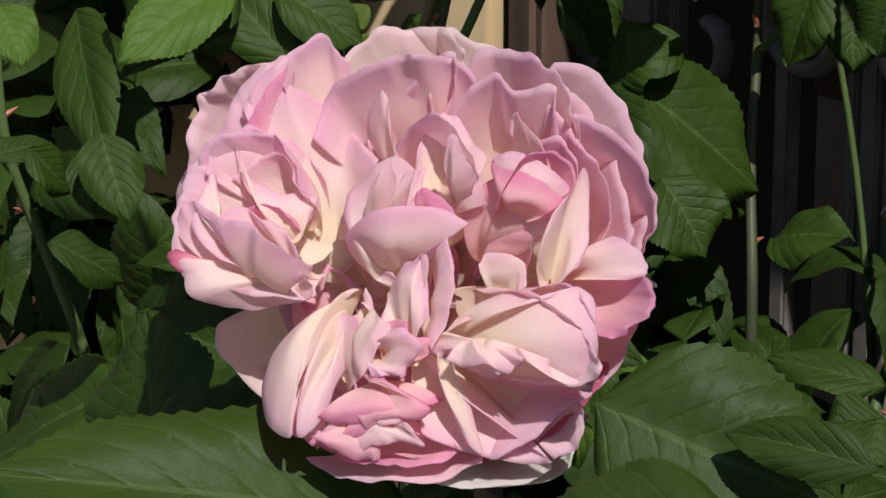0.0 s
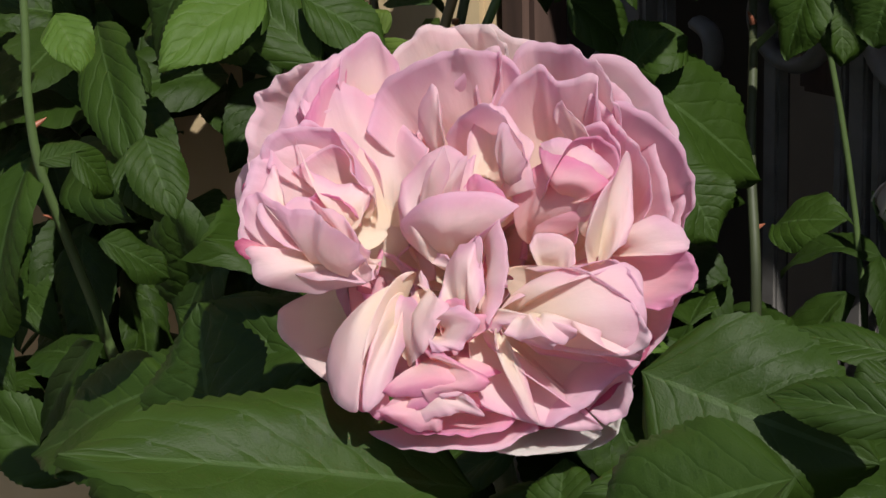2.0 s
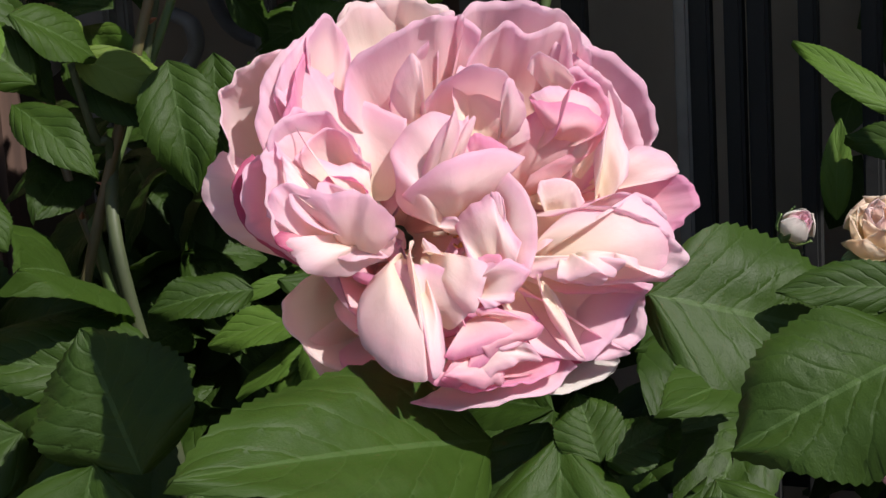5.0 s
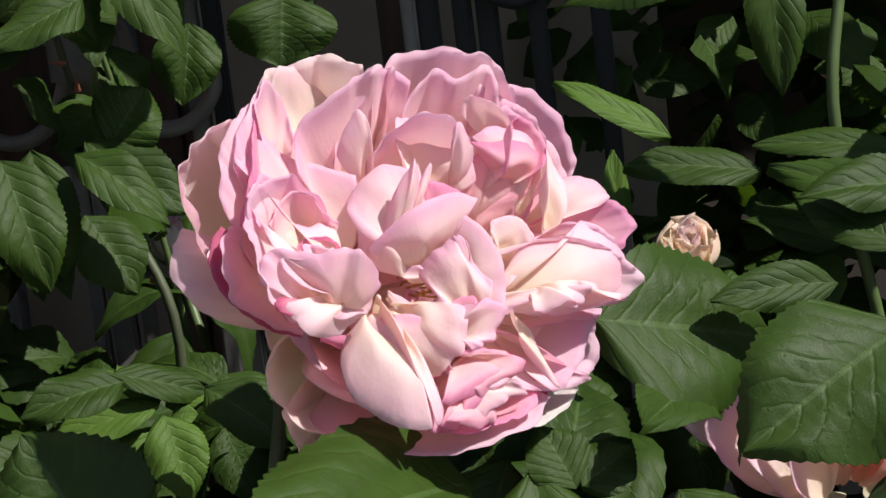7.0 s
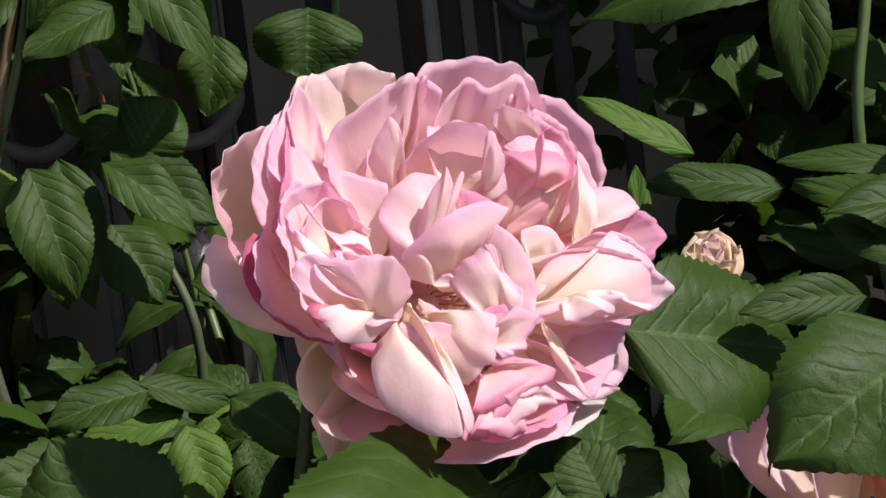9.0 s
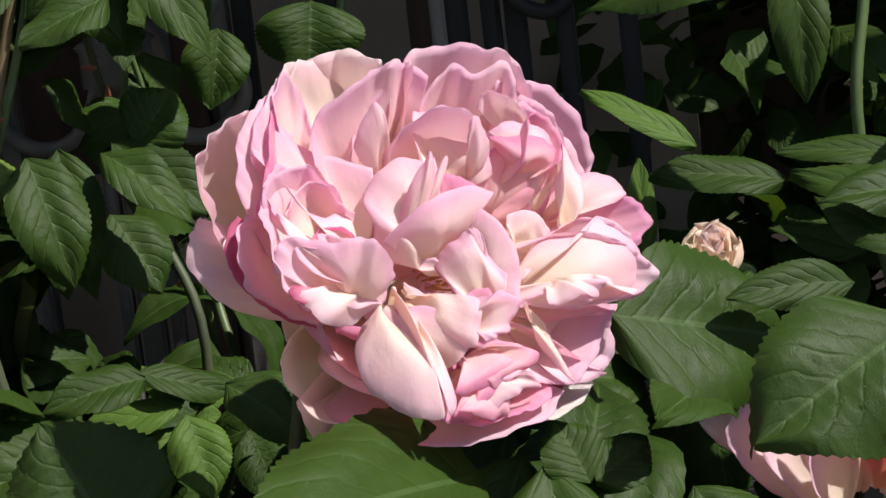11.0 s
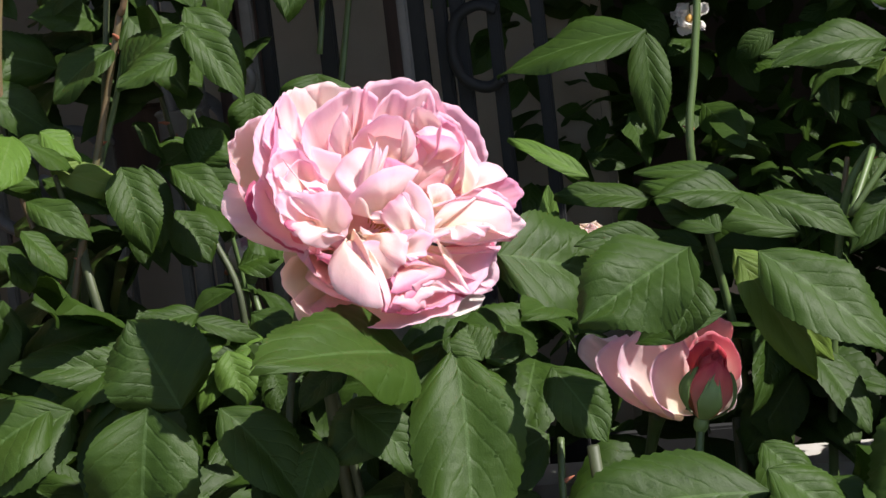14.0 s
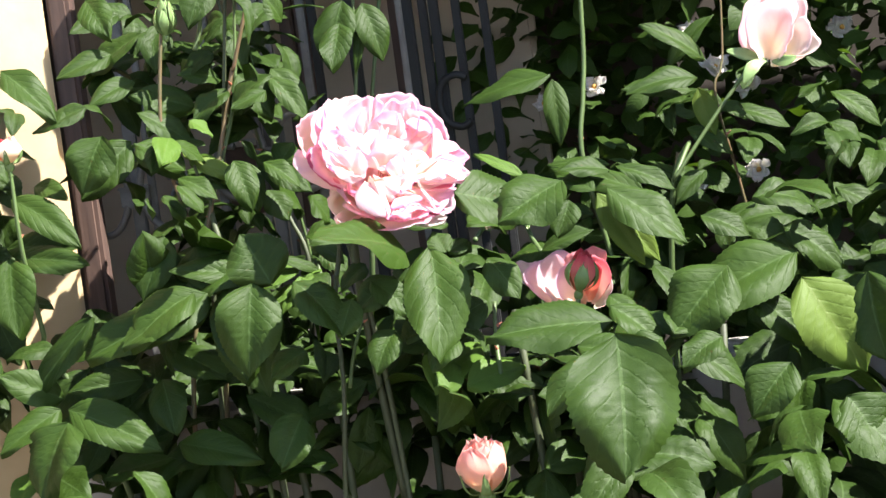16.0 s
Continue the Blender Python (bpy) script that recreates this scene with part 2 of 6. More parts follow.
def petal(parent, root, mid, tip, side, cup=4.0, curl=2.0, ruffle=1.2, seed=0, material=None, notch=0.0, blunt=3.0, toward=(0.25, 0.1, 1.0), name="petal"):
    """A curved petal in millimetres of its flower. side: half its width as a vector; cup: how far its edges come forward; curl: how far its rim rolls back."""
    na, nb = 17, 15
    root, mid, tip, side = (Vector(v) for v in (root, mid, tip, side))
    ctrl = 2 * mid - 0.5 * (root + tip)
    rng = random.Random(seed * 7 + 3)
    ph = [rng.uniform(0, 6.28) for _ in range(4)]
    k1, k2 = rng.uniform(3.0, 4.6), rng.uniform(6.5, 9.0)
    verts, uvs = [], []
    normals = []
    for i in range(na):
        a = i / (na - 1)
        s = (1 - a) ** 2 * root + 2 * a * (1 - a) * ctrl + a * a * tip
        t = (2 * (1 - a) * (ctrl - root) + 2 * a * (tip - ctrl)).normalized()
        sd = side - side.dot(t) * t * 0.6
        n = sd.cross(t).normalized()
        if n.dot(Vector(toward)) < 0:
            n = -n
        top = 1 - (max(0.0, (a - 0.5) / 0.5)) ** blunt
        hw = (0.16 + 0.84 * min(1.0, a / 0.55) ** 0.75) * max(0.0, top) ** 0.5
        for j in range(nb):
            b = 2 * j / (nb - 1) - 1
            edge = max(abs(b) ** 3, max(0.0, (a - 0.55) / 0.45) ** 2)
            wob = math.sin(k1 * b + ph[0] + 2 * a) * 0.6 + math.sin(k2 * b + ph[1] - 3 * a) * 0.4
            along = 0.35 * ruffle * edge * math.sin(k2 * 0.8 * b + ph[2]) - notch * max(0.0, a - 0.6) * math.exp(-((b / 0.22) ** 2))
            roll = curl * max(0.0, (a - 0.7) / 0.3) ** 2 * (0.6 + 0.4 * math.cos(2 * b + ph[3]))
            side_roll = 0.45 * curl * max(0.0, (abs(b) - 0.75) / 0.25) ** 2 * min(1, a * 1.6)
            p = s + sd * (hw * b) + n * (cup * (b * hw) ** 2 + ruffle * edge * wob * min(1.0, 2 * a) - roll - side_roll) + t * along
            verts.append(p * 0.001)
            normals.append(n)
            uvs.append((b * 0.5 + 0.5, max(a, 0.85 * abs(b) ** 5 * min(1, a * 1.5))))
    m = na * nb
    verts += [v - n * 0.00016 for v, n in zip(verts, normals)]
    uvs += uvs
    faces = []
    for i in range(na - 1):
        for j in range(nb - 1):
            q = (i * nb + j, i * nb + j + 1, (i + 1) * nb + j + 1, (i + 1) * nb + j)
            faces.append(q)
            faces.append(tuple(m + v for v in q[::-1]))
    rim = [i * nb for i in range(na)] + [(na - 1) * nb + j for j in range(1, nb)] + [i * nb + nb - 1 for i in range(na - 2, -1, -1)]
    for x, y in zip(rim, rim[1:]):
        faces.append((x, y, m + y, m + x))
    return mesh_object(name, verts, faces, material or PINK, parent, uvs)


# how soon a petal widens above its claw
WIDEN = 0.62


def rim_petal(parent, root, rim, belly=3.0, curl=1.0, ruffle=0.6, seed=0, material=None):
    """A petal that fans out from its root to a smooth rim, in millimetres of its flower. belly: how far it swells forward (+) or back (-)."""
    na, nb = 17, 56
    root = Vector(root)
    pts = [Vector(p) for p in rim]
    n = len(pts)
    rng = random.Random(seed * 13 + 1)
    ph = [rng.uniform(0, 6.28) for _ in range(5)]
    k1, k2 = rng.uniform(5.0, 8.0), rng.uniform(13.0, 19.0)
    fwd = Vector((0.3, 0.15, 1.0)).normalized()
    curve = []
    for j in range(nb):
        x = j / (nb - 1) * (n - 1)
        i = min(int(x), n - 2)
        s = x - i
        p0, p1, p2, p3 = pts[max(i - 1, 0)], pts[i], pts[i + 1], pts[min(i + 2, n - 1)]
        curve.append(0.5 * ((2 * p1) + (p2 - p0) * s + (2 * p0 - 5 * p1 + 4 * p2 - p3) * s * s + (3 * p1 - p0 - 3 * p2 + p3) * s ** 3))
    span = sum((q - p).length for p, q in zip(curve, curve[1:]))
    calm = min(1.0, 0.25 + span / 60.0)
    ruffle *= calm
    heart_line = sum(curve, Vector()) / nb
    grid = []
    for i in range(na):
        a = i / (na - 1)
        row = []
        wide = 0.06 + 0.94 * a ** WIDEN
        for j in range(nb):
            b = j / (nb - 1)
            q = curve[j]
            d = (q - root)
            nrm = fwd - fwd.dot(d) / max(d.length_squared, 1e-6) * d
            nrm.normalize()
            p = root.lerp(heart_line, a) + (q - heart_line) * wide
            swell = belly * 4 * a * (1 - a) * (0.55 + 0.45 * math.sin(math.pi * b))
            e = max(0.0, (a - 0.55) / 0.45)
            wave = ruffle * (math.sin(k1 * b + ph[0]) * 1.1 + math.sin(k2 * b + ph[1]) * 0.45 + 0.25 * math.sin(2.3 * k2 * b + ph[2]) * e) * e * e
            wave += 1.5 * ruffle * noise.noise((9.0 * b + seed * 3.7, 1.5 * a, ph[3])) * e ** 2
            wave += 0.8 * ruffle * noise.noise((24.0 * b, 2.0 * a, seed * 1.3)) * e ** 4
            fine = (0.35 * math.sin(k2 * 1.7 * b + ph[2]) + 1.3 * noise.noise((13.0 * b, ph[0], seed * 2.1))) * ruffle * e ** 3
            swell += 1.5 * calm * noise.noise((3.0 * b + ph[1], 2.5 * a, seed * 0.9)) * math.sin(math.pi * a)
            crease = 0.12 * calm * math.sin(k2 * b + ph[3]) * min(1, a * 2) * (1 - a)
            roll = -curl * max(0.0, (a - 0.8) / 0.2) ** 2 * (0.6 + 0.4 * math.sin(k1 * 0.6 * b + ph[4]))
            row.append((p + nrm * (swell + wave + crease + roll) + d.normalized() * fine, nrm))
        grid.append(row)
    verts, uvs, normals = [], [], []
    for i in range(na):
        for j in range(nb):
            verts.append(grid[i][j][0] * 0.001)
            normals.append(grid[i][j][1])
            uvs.append((j / (nb - 1), i / (na - 1)))
    m = na * nb
    verts += [v - k * 0.00018 for v, k in zip(verts, normals)]
    uvs += uvs
    faces = []
    for i in range(na - 1):
        for j in range(nb - 1):
            q = (i * nb + j, i * nb + j + 1, (i + 1) * nb + j + 1, (i + 1) * nb + j)
            faces.append(q)
            faces.append(tuple(m + v for v in q[::-1]))
    edge = [i * nb for i in range(na)] + [(na - 1) * nb + j for j in range(1, nb)] + [i * nb + nb - 1 for i in range(na - 2, -1, -1)]
    for x, y in zip(edge, edge[1:]):
        faces.append((x, y, m + y, m + x))
    return mesh_object("petal", verts, faces, material or PINK, parent, uvs)


OUTLINE = (0.0, 0.44, 0.70, 0.86, 0.95, 0.99, 1.0, 0.985, 0.94, 0.87, 0.78, 0.67, 0.53, 0.37, 0.18, 0.0)


def leaf_data(length, width, fold, droop, seed, na=41, nb=11):
    """Vertices of one toothed leaflet from its base along +y, facing +z, in metres."""
    rng = random.Random(seed)
    tw = rng.uniform(-0.5, 0.5)
    bend = rng.uniform(-0.10, 0.10)
    ph = [rng.uniform(0, 6.28) for _ in range(3)]
    wavy = rng.uniform(0.045, 0.10)
    verts, uvs = [], []
    for i in range(na):
        a = i / (na - 1)
        o = min(int(a * 15), 14)
        hw = 0.5 * width * (OUTLINE[o] + (OUTLINE[o + 1] - OUTLINE[o]) * (a * 15 - o)) + 0.0002
        tooth = 0.021 * width * (i % 2) * (0.4 + 0.6 * math.sin(math.pi * a))
        for j in range(nb):
            b = 2 * j / (nb - 1) - 1
            rimmed = abs(b) > 0.99 and 0.04 < a < 0.98
            x = b * hw + (math.copysign(tooth, b) if rimmed else 0)
            y = a * length + 0.05 * length * abs(b) * math.sin(math.pi * a) + (0.5 * tooth if rimmed else 0)
            v = (a - 0.30 * abs(b)) * 7
            pad = abs(math.sin(v * math.pi)) ** 0.6 * math.sin(math.pi * min(1, abs(b) * 1.05)) * math.sin(math.pi * a)
            z = 0.55 * fold * abs(x) * (1.1 - 0.5 * a) - droop * length * (a - 0.25) ** 2 + tw * x * (a - 0.3) + 0.05 * width * pad
            z += width * wavy * (math.sin(6.5 * a + ph[0] + 2 * b) + 0.5 * math.sin(13 * a + ph[1] - 3 * b)) * b * b
            z -= 0.10 * width * max(0.0, abs(b) - 0.6) ** 2 / 0.16 * (0.4 + 0.6 * math.sin(4 * a + ph[2]) ** 2)
            verts.append(Vector((x + bend * length * a * a, y, z)))
            uvs.append((b * 0.5 + 0.5, a))
    m = len(verts)
    verts += [v + Vector((0, 0, -0.00022)) for v in verts]
    uvs += uvs
    faces = []
    for i in range(na - 1):
        for j in range(nb - 1):
            q = (i * nb + j, i * nb + j + 1, (i + 1) * nb + j + 1, (i + 1) * nb + j)
            faces.append(q)
            faces.append(tuple(m + v for v in q[::-1]))
    return verts, faces, uvs


# the outermost leaves, each with the room that it takes up
OUTER = []


def leaf(parent, base, tip, width, tilt=0.0, fold=0.25, droop=0.2, seed=0, material=None, facing=None):
    """One leaflet between two points; its face looks towards facing, turned by tilt degrees about its rib."""
    base, tip = Vector(base), Vector(tip)
    y = (tip - base)
    length = y.length
    OUTER.append((base.lerp(tip, 0.5), max(0.40 * length, 0.45 * width)))
    y.normalize()
    f = Vector(facing or (0.15, -0.62, 0.77))
    z = (f - f.dot(y) * y).normalized()
    x = y.cross(z)
    turn = Matrix((x, y, z)).transposed().to_4x4()
    verts, faces, uvs = leaf_data(length, width, fold, droop, seed)
    ob = mesh_object("leaf", verts, faces, material or LEAF, parent, uvs)
    ob.matrix_local = Matrix.Translation(base) @ turn @ Matrix.Rotation(radians(tilt), 4, "Y")
    return ob


# ground, the walls that close the place, and unseen covers added for shade
def sheet(name, size, centre, material, cuts=24, rough=0.0):
    bm = bmesh.new()
    bmesh.ops.create_grid(bm, x_segments=cuts, y_segments=cuts, size=0.5, matrix=Matrix.Translation(centre) @ Matrix.Diagonal((size, size, 1, 1)))
    for v in bm.verts:
        v.co.z += rough * noise.noise(v.co * 3.0)
    return part(name, bm, material)


tagged(sheet("ground", 400.0, (0, 0, 0), SOIL, 40), "brown garden soil under the rose bush", "ground", kind="structure")
bed = box_part("pavement", (3.0, 1.2, 0.06), (-0.2, -1.6, 0.033), PAVING, bevel=0.004)
tagged(bed, "pale grey stone paving beside the flower bed", "pavement", kind="structure")

wall = box_part("wall_left", (1.4, 0.04, 2.6), (-0.929, -0.044, 1.3), PLASTER, bevel=0.004, turn=radians(25))
tagged(wall, "sunlit cream plaster wall beside the iron fence", "wall", kind="structure")
back = box_part("wall_back", (4.1, 0.12, 2.4), (0.80, 0.93, 1.2), SHADEBROWN, bevel=0.004)
tagged(back, "back wall coloured dark for the shade behind the fence", "wall", kind="structure")
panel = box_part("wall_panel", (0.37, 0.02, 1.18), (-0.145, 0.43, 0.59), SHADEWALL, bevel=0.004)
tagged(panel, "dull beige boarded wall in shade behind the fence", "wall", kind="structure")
# side wall out of view, added to enclose the dark back
side_wall = box_part("wall_right", (0.12, 1.2, 2.4), (2.4, 0.3, 1.2), SHADEBROWN, bevel=0.004)
tagged(side_wall, "unseen side wall added to keep the back dark", "wall", kind="structure")
# unseen covers and slats added overhead to keep sun off fence and hedge
shade_cover = box_part("ceiling", (0.40, 0.79, 0.06), (0.0, 0.595, 1.215), SHADEBROWN, bevel=0.004)
tagged(shade_cover, "unseen dark cover added to shade behind the fence", "ceiling", kind="structure")
shade_slats = bmesh.new()
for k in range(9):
    bmesh.ops.create_cube(shade_slats, size=1.0, matrix=Matrix.Translation((1.46, 0.245 + 0.092 * k, 1.215)) @ Matrix.Diagonal((2.51, 0.044, 0.03, 1)))
tagged(part("ceiling", shade_slats, SHADEBROWN, smooth=False), "unseen dark slats added to shade the hedge", "ceiling", kind="structure")
shade_cover = box_part("ceiling", (1.49, 0.655, 0.06), (-0.947, 0.6625, 1.215), SHADEBROWN, bevel=0.004)
tagged(shade_cover, "unseen dark cover added behind the plaster wall", "ceiling", kind="structure")
# unseen end wall added to shut light out at the left
end_wall = box_part("wall_end", (0.06, 0.56, 2.4), (-1.66, 0.59, 1.2), SHADEBROWN, bevel=0.004)
tagged(end_wall, "unseen end wall added to keep the back dark", "wall", kind="structure")

post = box_part("post", (0.017, 0.020, 2.4), (-0.2775, 0.247, 1.2), TIMBER, bevel=0.003)
tagged(post, "weathered brown timber post at the wall", "post", kind="structure")

plinth = box_part("plinth", (0.62, 0.05, 0.86), (-0.02, 0.225, 0.432), PAVING, bevel=0.006)
tagged(plinth, "pale grey stone plinth below the iron fence", "plinth", kind="structure")

# iron fence
fence = tagged(new("iron_fence"), "wrought iron fence with grey bars and scrolls", "fence")
FY = 0.27
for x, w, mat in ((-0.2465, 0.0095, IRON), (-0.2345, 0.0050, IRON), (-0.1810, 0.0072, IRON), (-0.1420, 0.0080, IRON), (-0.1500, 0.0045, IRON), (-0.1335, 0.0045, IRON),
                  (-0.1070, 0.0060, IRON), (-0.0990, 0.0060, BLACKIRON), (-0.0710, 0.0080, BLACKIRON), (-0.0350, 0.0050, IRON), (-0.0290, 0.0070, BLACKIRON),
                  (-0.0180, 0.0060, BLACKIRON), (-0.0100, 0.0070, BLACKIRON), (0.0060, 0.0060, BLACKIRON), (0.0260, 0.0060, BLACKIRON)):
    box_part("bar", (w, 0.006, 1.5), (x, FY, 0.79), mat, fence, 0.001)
for x, w in ((-0.1280, 0.0105), (-0.1170, 0.0085), (-0.0450, 0.0110)):
    box_part("slat", (w, 0.012, 1.5), (x, FY + 0.045, 0.79), TIMBER, fence, 0.0015)


def scroll(x, z, ways, mat):
    """One bent strip along (sideways, upwards) steps from a collar."""
    tube("scroll", [(x + a, FY - 0.006, z + b) for a, b in ways], [0.0027] * len(ways), mat, fence, 8, 1.7)


UPPER = ((0.004, 0.004), (0.0055, 0.014), (0.010, 0.024), (0.019, 0.0300), (0.029, 0.0275), (0.0345, 0.0205), (0.032, 0.0135), (0.026, 0.0120))
LOWER = ((0.006, -0.005), (0.0095, -0.014), (0.0160, -0.0225), (0.0255, -0.0258), (0.0350, -0.0225), (0.0415, -0.0140), (0.0405, -0.0055), (0.034, -0.002))
for x, z in ((-0.2465, 1.0135), (-0.1420, 1.0290)):
    for flip in (1, -1):
        scroll(x, z, [(flip * a, b) for a, b in UPPER], IRON)
        scroll(x, z, [(flip * a, b) for a, b in LOWER], IRON)
    box_part("collar", (0.0215, 0.016, 0.0160), (x, FY - 0.002, z), IRON, fence, 0.0016)
    box_part("collar_rim", (0.0235, 0.018, 0.0025), (x, FY - 0.002, z + 0.0072), IRON, fence, 0.0008)
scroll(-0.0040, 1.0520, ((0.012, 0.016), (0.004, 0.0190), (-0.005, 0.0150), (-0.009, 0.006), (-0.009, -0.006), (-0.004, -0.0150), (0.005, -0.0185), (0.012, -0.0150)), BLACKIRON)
for x, z in ((-0.2241, 1.0029), (-0.1635, 1.0155)):
    tube("ring", [(x + 0.0205 * math.cos(k * math.pi / 6), FY + 0.09, z + 0.0205 * math.sin(k * math.pi / 6)) for k in range(13)], [0.0028] * 13, IRON, fence, 8, 1.6)
for x in (-0.2090, -0.1700, -0.1300):
    box_part("bar", (0.0065, 0.006, 1.2), (x, FY + 0.116, 0.62), IRON, fence, 0.001)
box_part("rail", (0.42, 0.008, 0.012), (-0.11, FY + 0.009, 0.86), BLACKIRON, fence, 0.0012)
# pale slab stands in for sunlight on the top of the timber block
box_part("ledge", (0.034, 0.030, 0.005), (-0.1690, FY + 0.025, 1.0425), PAVING, fence, 0.001, "top of a timber block, coloured pale as if sunlit")
box_part("block", (0.030, 0.026, 0.050), (-0.1690, FY + 0.025, 1.0148), TIMBER, fence, 0.002)

# the rose bush
rose_bush = tagged(new("rose_bush"), "leafy rose bush with dark green toothed leaves", "rose bush")
leaf(rose_bush, (-0.0022, 0.0023, 0.9653), (-0.0310, -0.0850, 0.9850), 0.0450, -4, 0.25, 0.2, 1, LEAF, facing=(0.20, -0.72, 0.66))
leaf(rose_bush, (0.0114, 0.0071, 0.9654), (0.0235, -0.0357, 0.8992), 0.0409, 0, 0.25, 0.2, 2, LEAF)
leaf(rose_bush, (0.0211, 0.0066, 0.9595), (0.0136, 0.0137, 0.9742), 0.0160, 0, 0.25, 0.2, 3, LEAF)
leaf(rose_bush, (0.0225, 0.0069, 0.9600), (0.0355, 0.0160, 0.9656), 0.0147, 0, 0.25, 0.2, 4, LEAF)
leaf(rose_bush, (0.0445, 0.0202, 0.9525), (0.0654, 0.0047, 0.9285), 0.0220, 10, 0.25, 0.2, 5, LEAF)
leaf(rose_bush, (0.0290, 0.0240, 0.9955), (0.0730, 0.0520, 0.9775), 0.0440, 0, 0.2, 0.12, 901, LEAF, facing=(0.40, -0.72, 0.55))
leaf(rose_bush, (0.1009, -0.0001, 0.9958), (0.0635, -0.0276, 0.9774), 0.0391, 0, 0.25, 0.2, 6, LEAF)
leaf(rose_bush, (0.0873, 0.0476, 0.9926), (0.0576, 0.0340, 0.9979), 0.0120, -20, 0.25, 0.2, 7, LEAF)
leaf(rose_bush, (0.1006, 0.0219, 0.9818), (0.0942, 0.0080, 0.9611), 0.0194, 0, 0.25, 0.2, 8, LEAF)
leaf(rose_bush, (0.1238, 0.0359, 0.9862), (0.1715, 0.0173, 0.9498), 0.0317, 0, 0.25, 0.2, 9, LEAF)
leaf(rose_bush, (0.1157, 0.0446, 0.9832), (0.1409, 0.0366, 0.9356), 0.0173, 20, 0.25, 0.2, 10, YOUNG)
leaf(rose_bush, (0.1371, 0.1282, 0.9771), (0.0747, 0.1436, 1.0048), 0.0226, 0, 0.25, 0.2, 11, LEAF)
leaf(rose_bush, (0.1064, 0.1144, 0.9821), (0.0792, 0.1330, 0.9976), 0.0159, 0, 0.25, 0.2, 12, LEAF)
leaf(rose_bush, (0.0786, 0.1870, 1.0585), (0.0819, 0.1744, 1.0142), 0.0170, 10, 0.25, 0.2, 13, LEAF)
leaf(rose_bush, (0.0821, 0.1523, 1.0622), (0.0178, 0.1522, 1.0527), 0.0283, 10, 0.25, 0.2, 14, LEAF)
leaf(rose_bush, (0.1735, 0.1772, 1.0383), (0.1290, 0.1677, 1.0520), 0.0176, 0, 0.25, 0.2, 15, LEAF)
leaf(rose_bush, (0.1776, 0.1729, 1.0396), (0.1852, 0.1644, 1.0070), 0.0148, 30, 0.25, 0.2, 16, YOUNG)
leaf(rose_bush, (0.0460, 0.2216, 0.9943), (0.0125, 0.2228, 1.0154), 0.0108, 0, 0.25, 0.2, 17, FRESH)
leaf(rose_bush, (0.1217, -0.0057, 0.9059), (0.0470, -0.0308, 0.9106), 0.0441, 0, 0.25, 0.2, 18, LEAF)
leaf(rose_bush, (0.1346, -0.1135, 0.9077), (0.1404, -0.1572, 0.8317), 0.0644, 0, 0.25, 0.2, 19, LEAF)
leaf(rose_bush, (0.1961, -0.0121, 0.9321), (0.1595, -0.0324, 0.8951), 0.0446, 0, 0.25, 0.2, 20, LEAF)
leaf(rose_bush, (-0.1427, 0.0667, 0.9630), (-0.1940, 0.0498, 0.9668), 0.0311, 0, 0.25, 0.2, 21, LEAF)
leaf(rose_bush, (-0.1708, 0.0513, 0.9539), (-0.1864, 0.0699, 0.9945), 0.0286, 0, 0.25, 0.2, 22, LEAF)
leaf(rose_bush, (-0.1576, 0.0351, 0.9713), (-0.1067, 0.0295, 0.9521), 0.0240, 20, 0.25, 0.2, 23, LEAF)
leaf(rose_bush, (-0.1207, 0.0339, 0.9616), (-0.1079, -0.0083, 0.8991), 0.0412, 0, 0.25, 0.2, 24, LEAF)
leaf(rose_bush, (-0.1369, 0.0152, 0.9525), (-0.1873, -0.0156, 0.9278), 0.0372, 0, 0.25, 0.2, 25, LEAF)
leaf(rose_bush, (-0.1022, 0.1259, 0.9526), (-0.1348, 0.1169, 0.9481), 0.0135, 0, 0.25, 0.2, 26, FRESH)
leaf(rose_bush, (-0.1009, 0.1252, 0.9494), (-0.0931, 0.1144, 0.9278), 0.0174, 0, 0.25, 0.2, 27, FRESH)
leaf(rose_bush, (-0.1131, 0.1233, 0.9636), (-0.0874, 0.1335, 0.9514), 0.0111, 0, 0.25, 0.2, 28, LEAF)
leaf(rose_bush, (-0.0788, 0.1069, 0.9656), (-0.0624, 0.0949, 0.9519), 0.0168, 0, 0.25, 0.2, 29, LEAF)
leaf(rose_bush, (-0.1151, 0.1392, 1.0269), (-0.0864, 0.1289, 1.0063), 0.0189, 10, 0.25, 0.2, 30, LEAF)
leaf(rose_bush, (-0.1082, 0.1396, 1.0254), (-0.0966, 0.1443, 1.0390), 0.0221, 10, 0.25, 0.2, 31, LEAF)
leaf(rose_bush, (-0.1247, 0.1162, 1.0306), (-0.1195, 0.1021, 0.9972), 0.0184, 0, 0.25, 0.2, 32, LEAF)
leaf(rose_bush, (-0.1135, 0.1196, 1.0104), (-0.0988, 0.1110, 0.9904), 0.0201, 0, 0.25, 0.2, 33, LEAF)
leaf(rose_bush, (-0.0642, 0.2014, 1.0530), (-0.0656, 0.1930, 1.0328), 0.0318, 0, 0.25, 0.2, 34, LEAF)
leaf(rose_bush, (-0.0924, 0.1969, 1.0481), (-0.0950, 0.1887, 1.0251), 0.0198, 0, 0.25, 0.2, 35, LEAF)
leaf(rose_bush, (-0.0963, 0.0811, 1.0759), (-0.1163, 0.0663, 1.0674), 0.0157, 0, 0.25, 0.2, 36, LEAF)
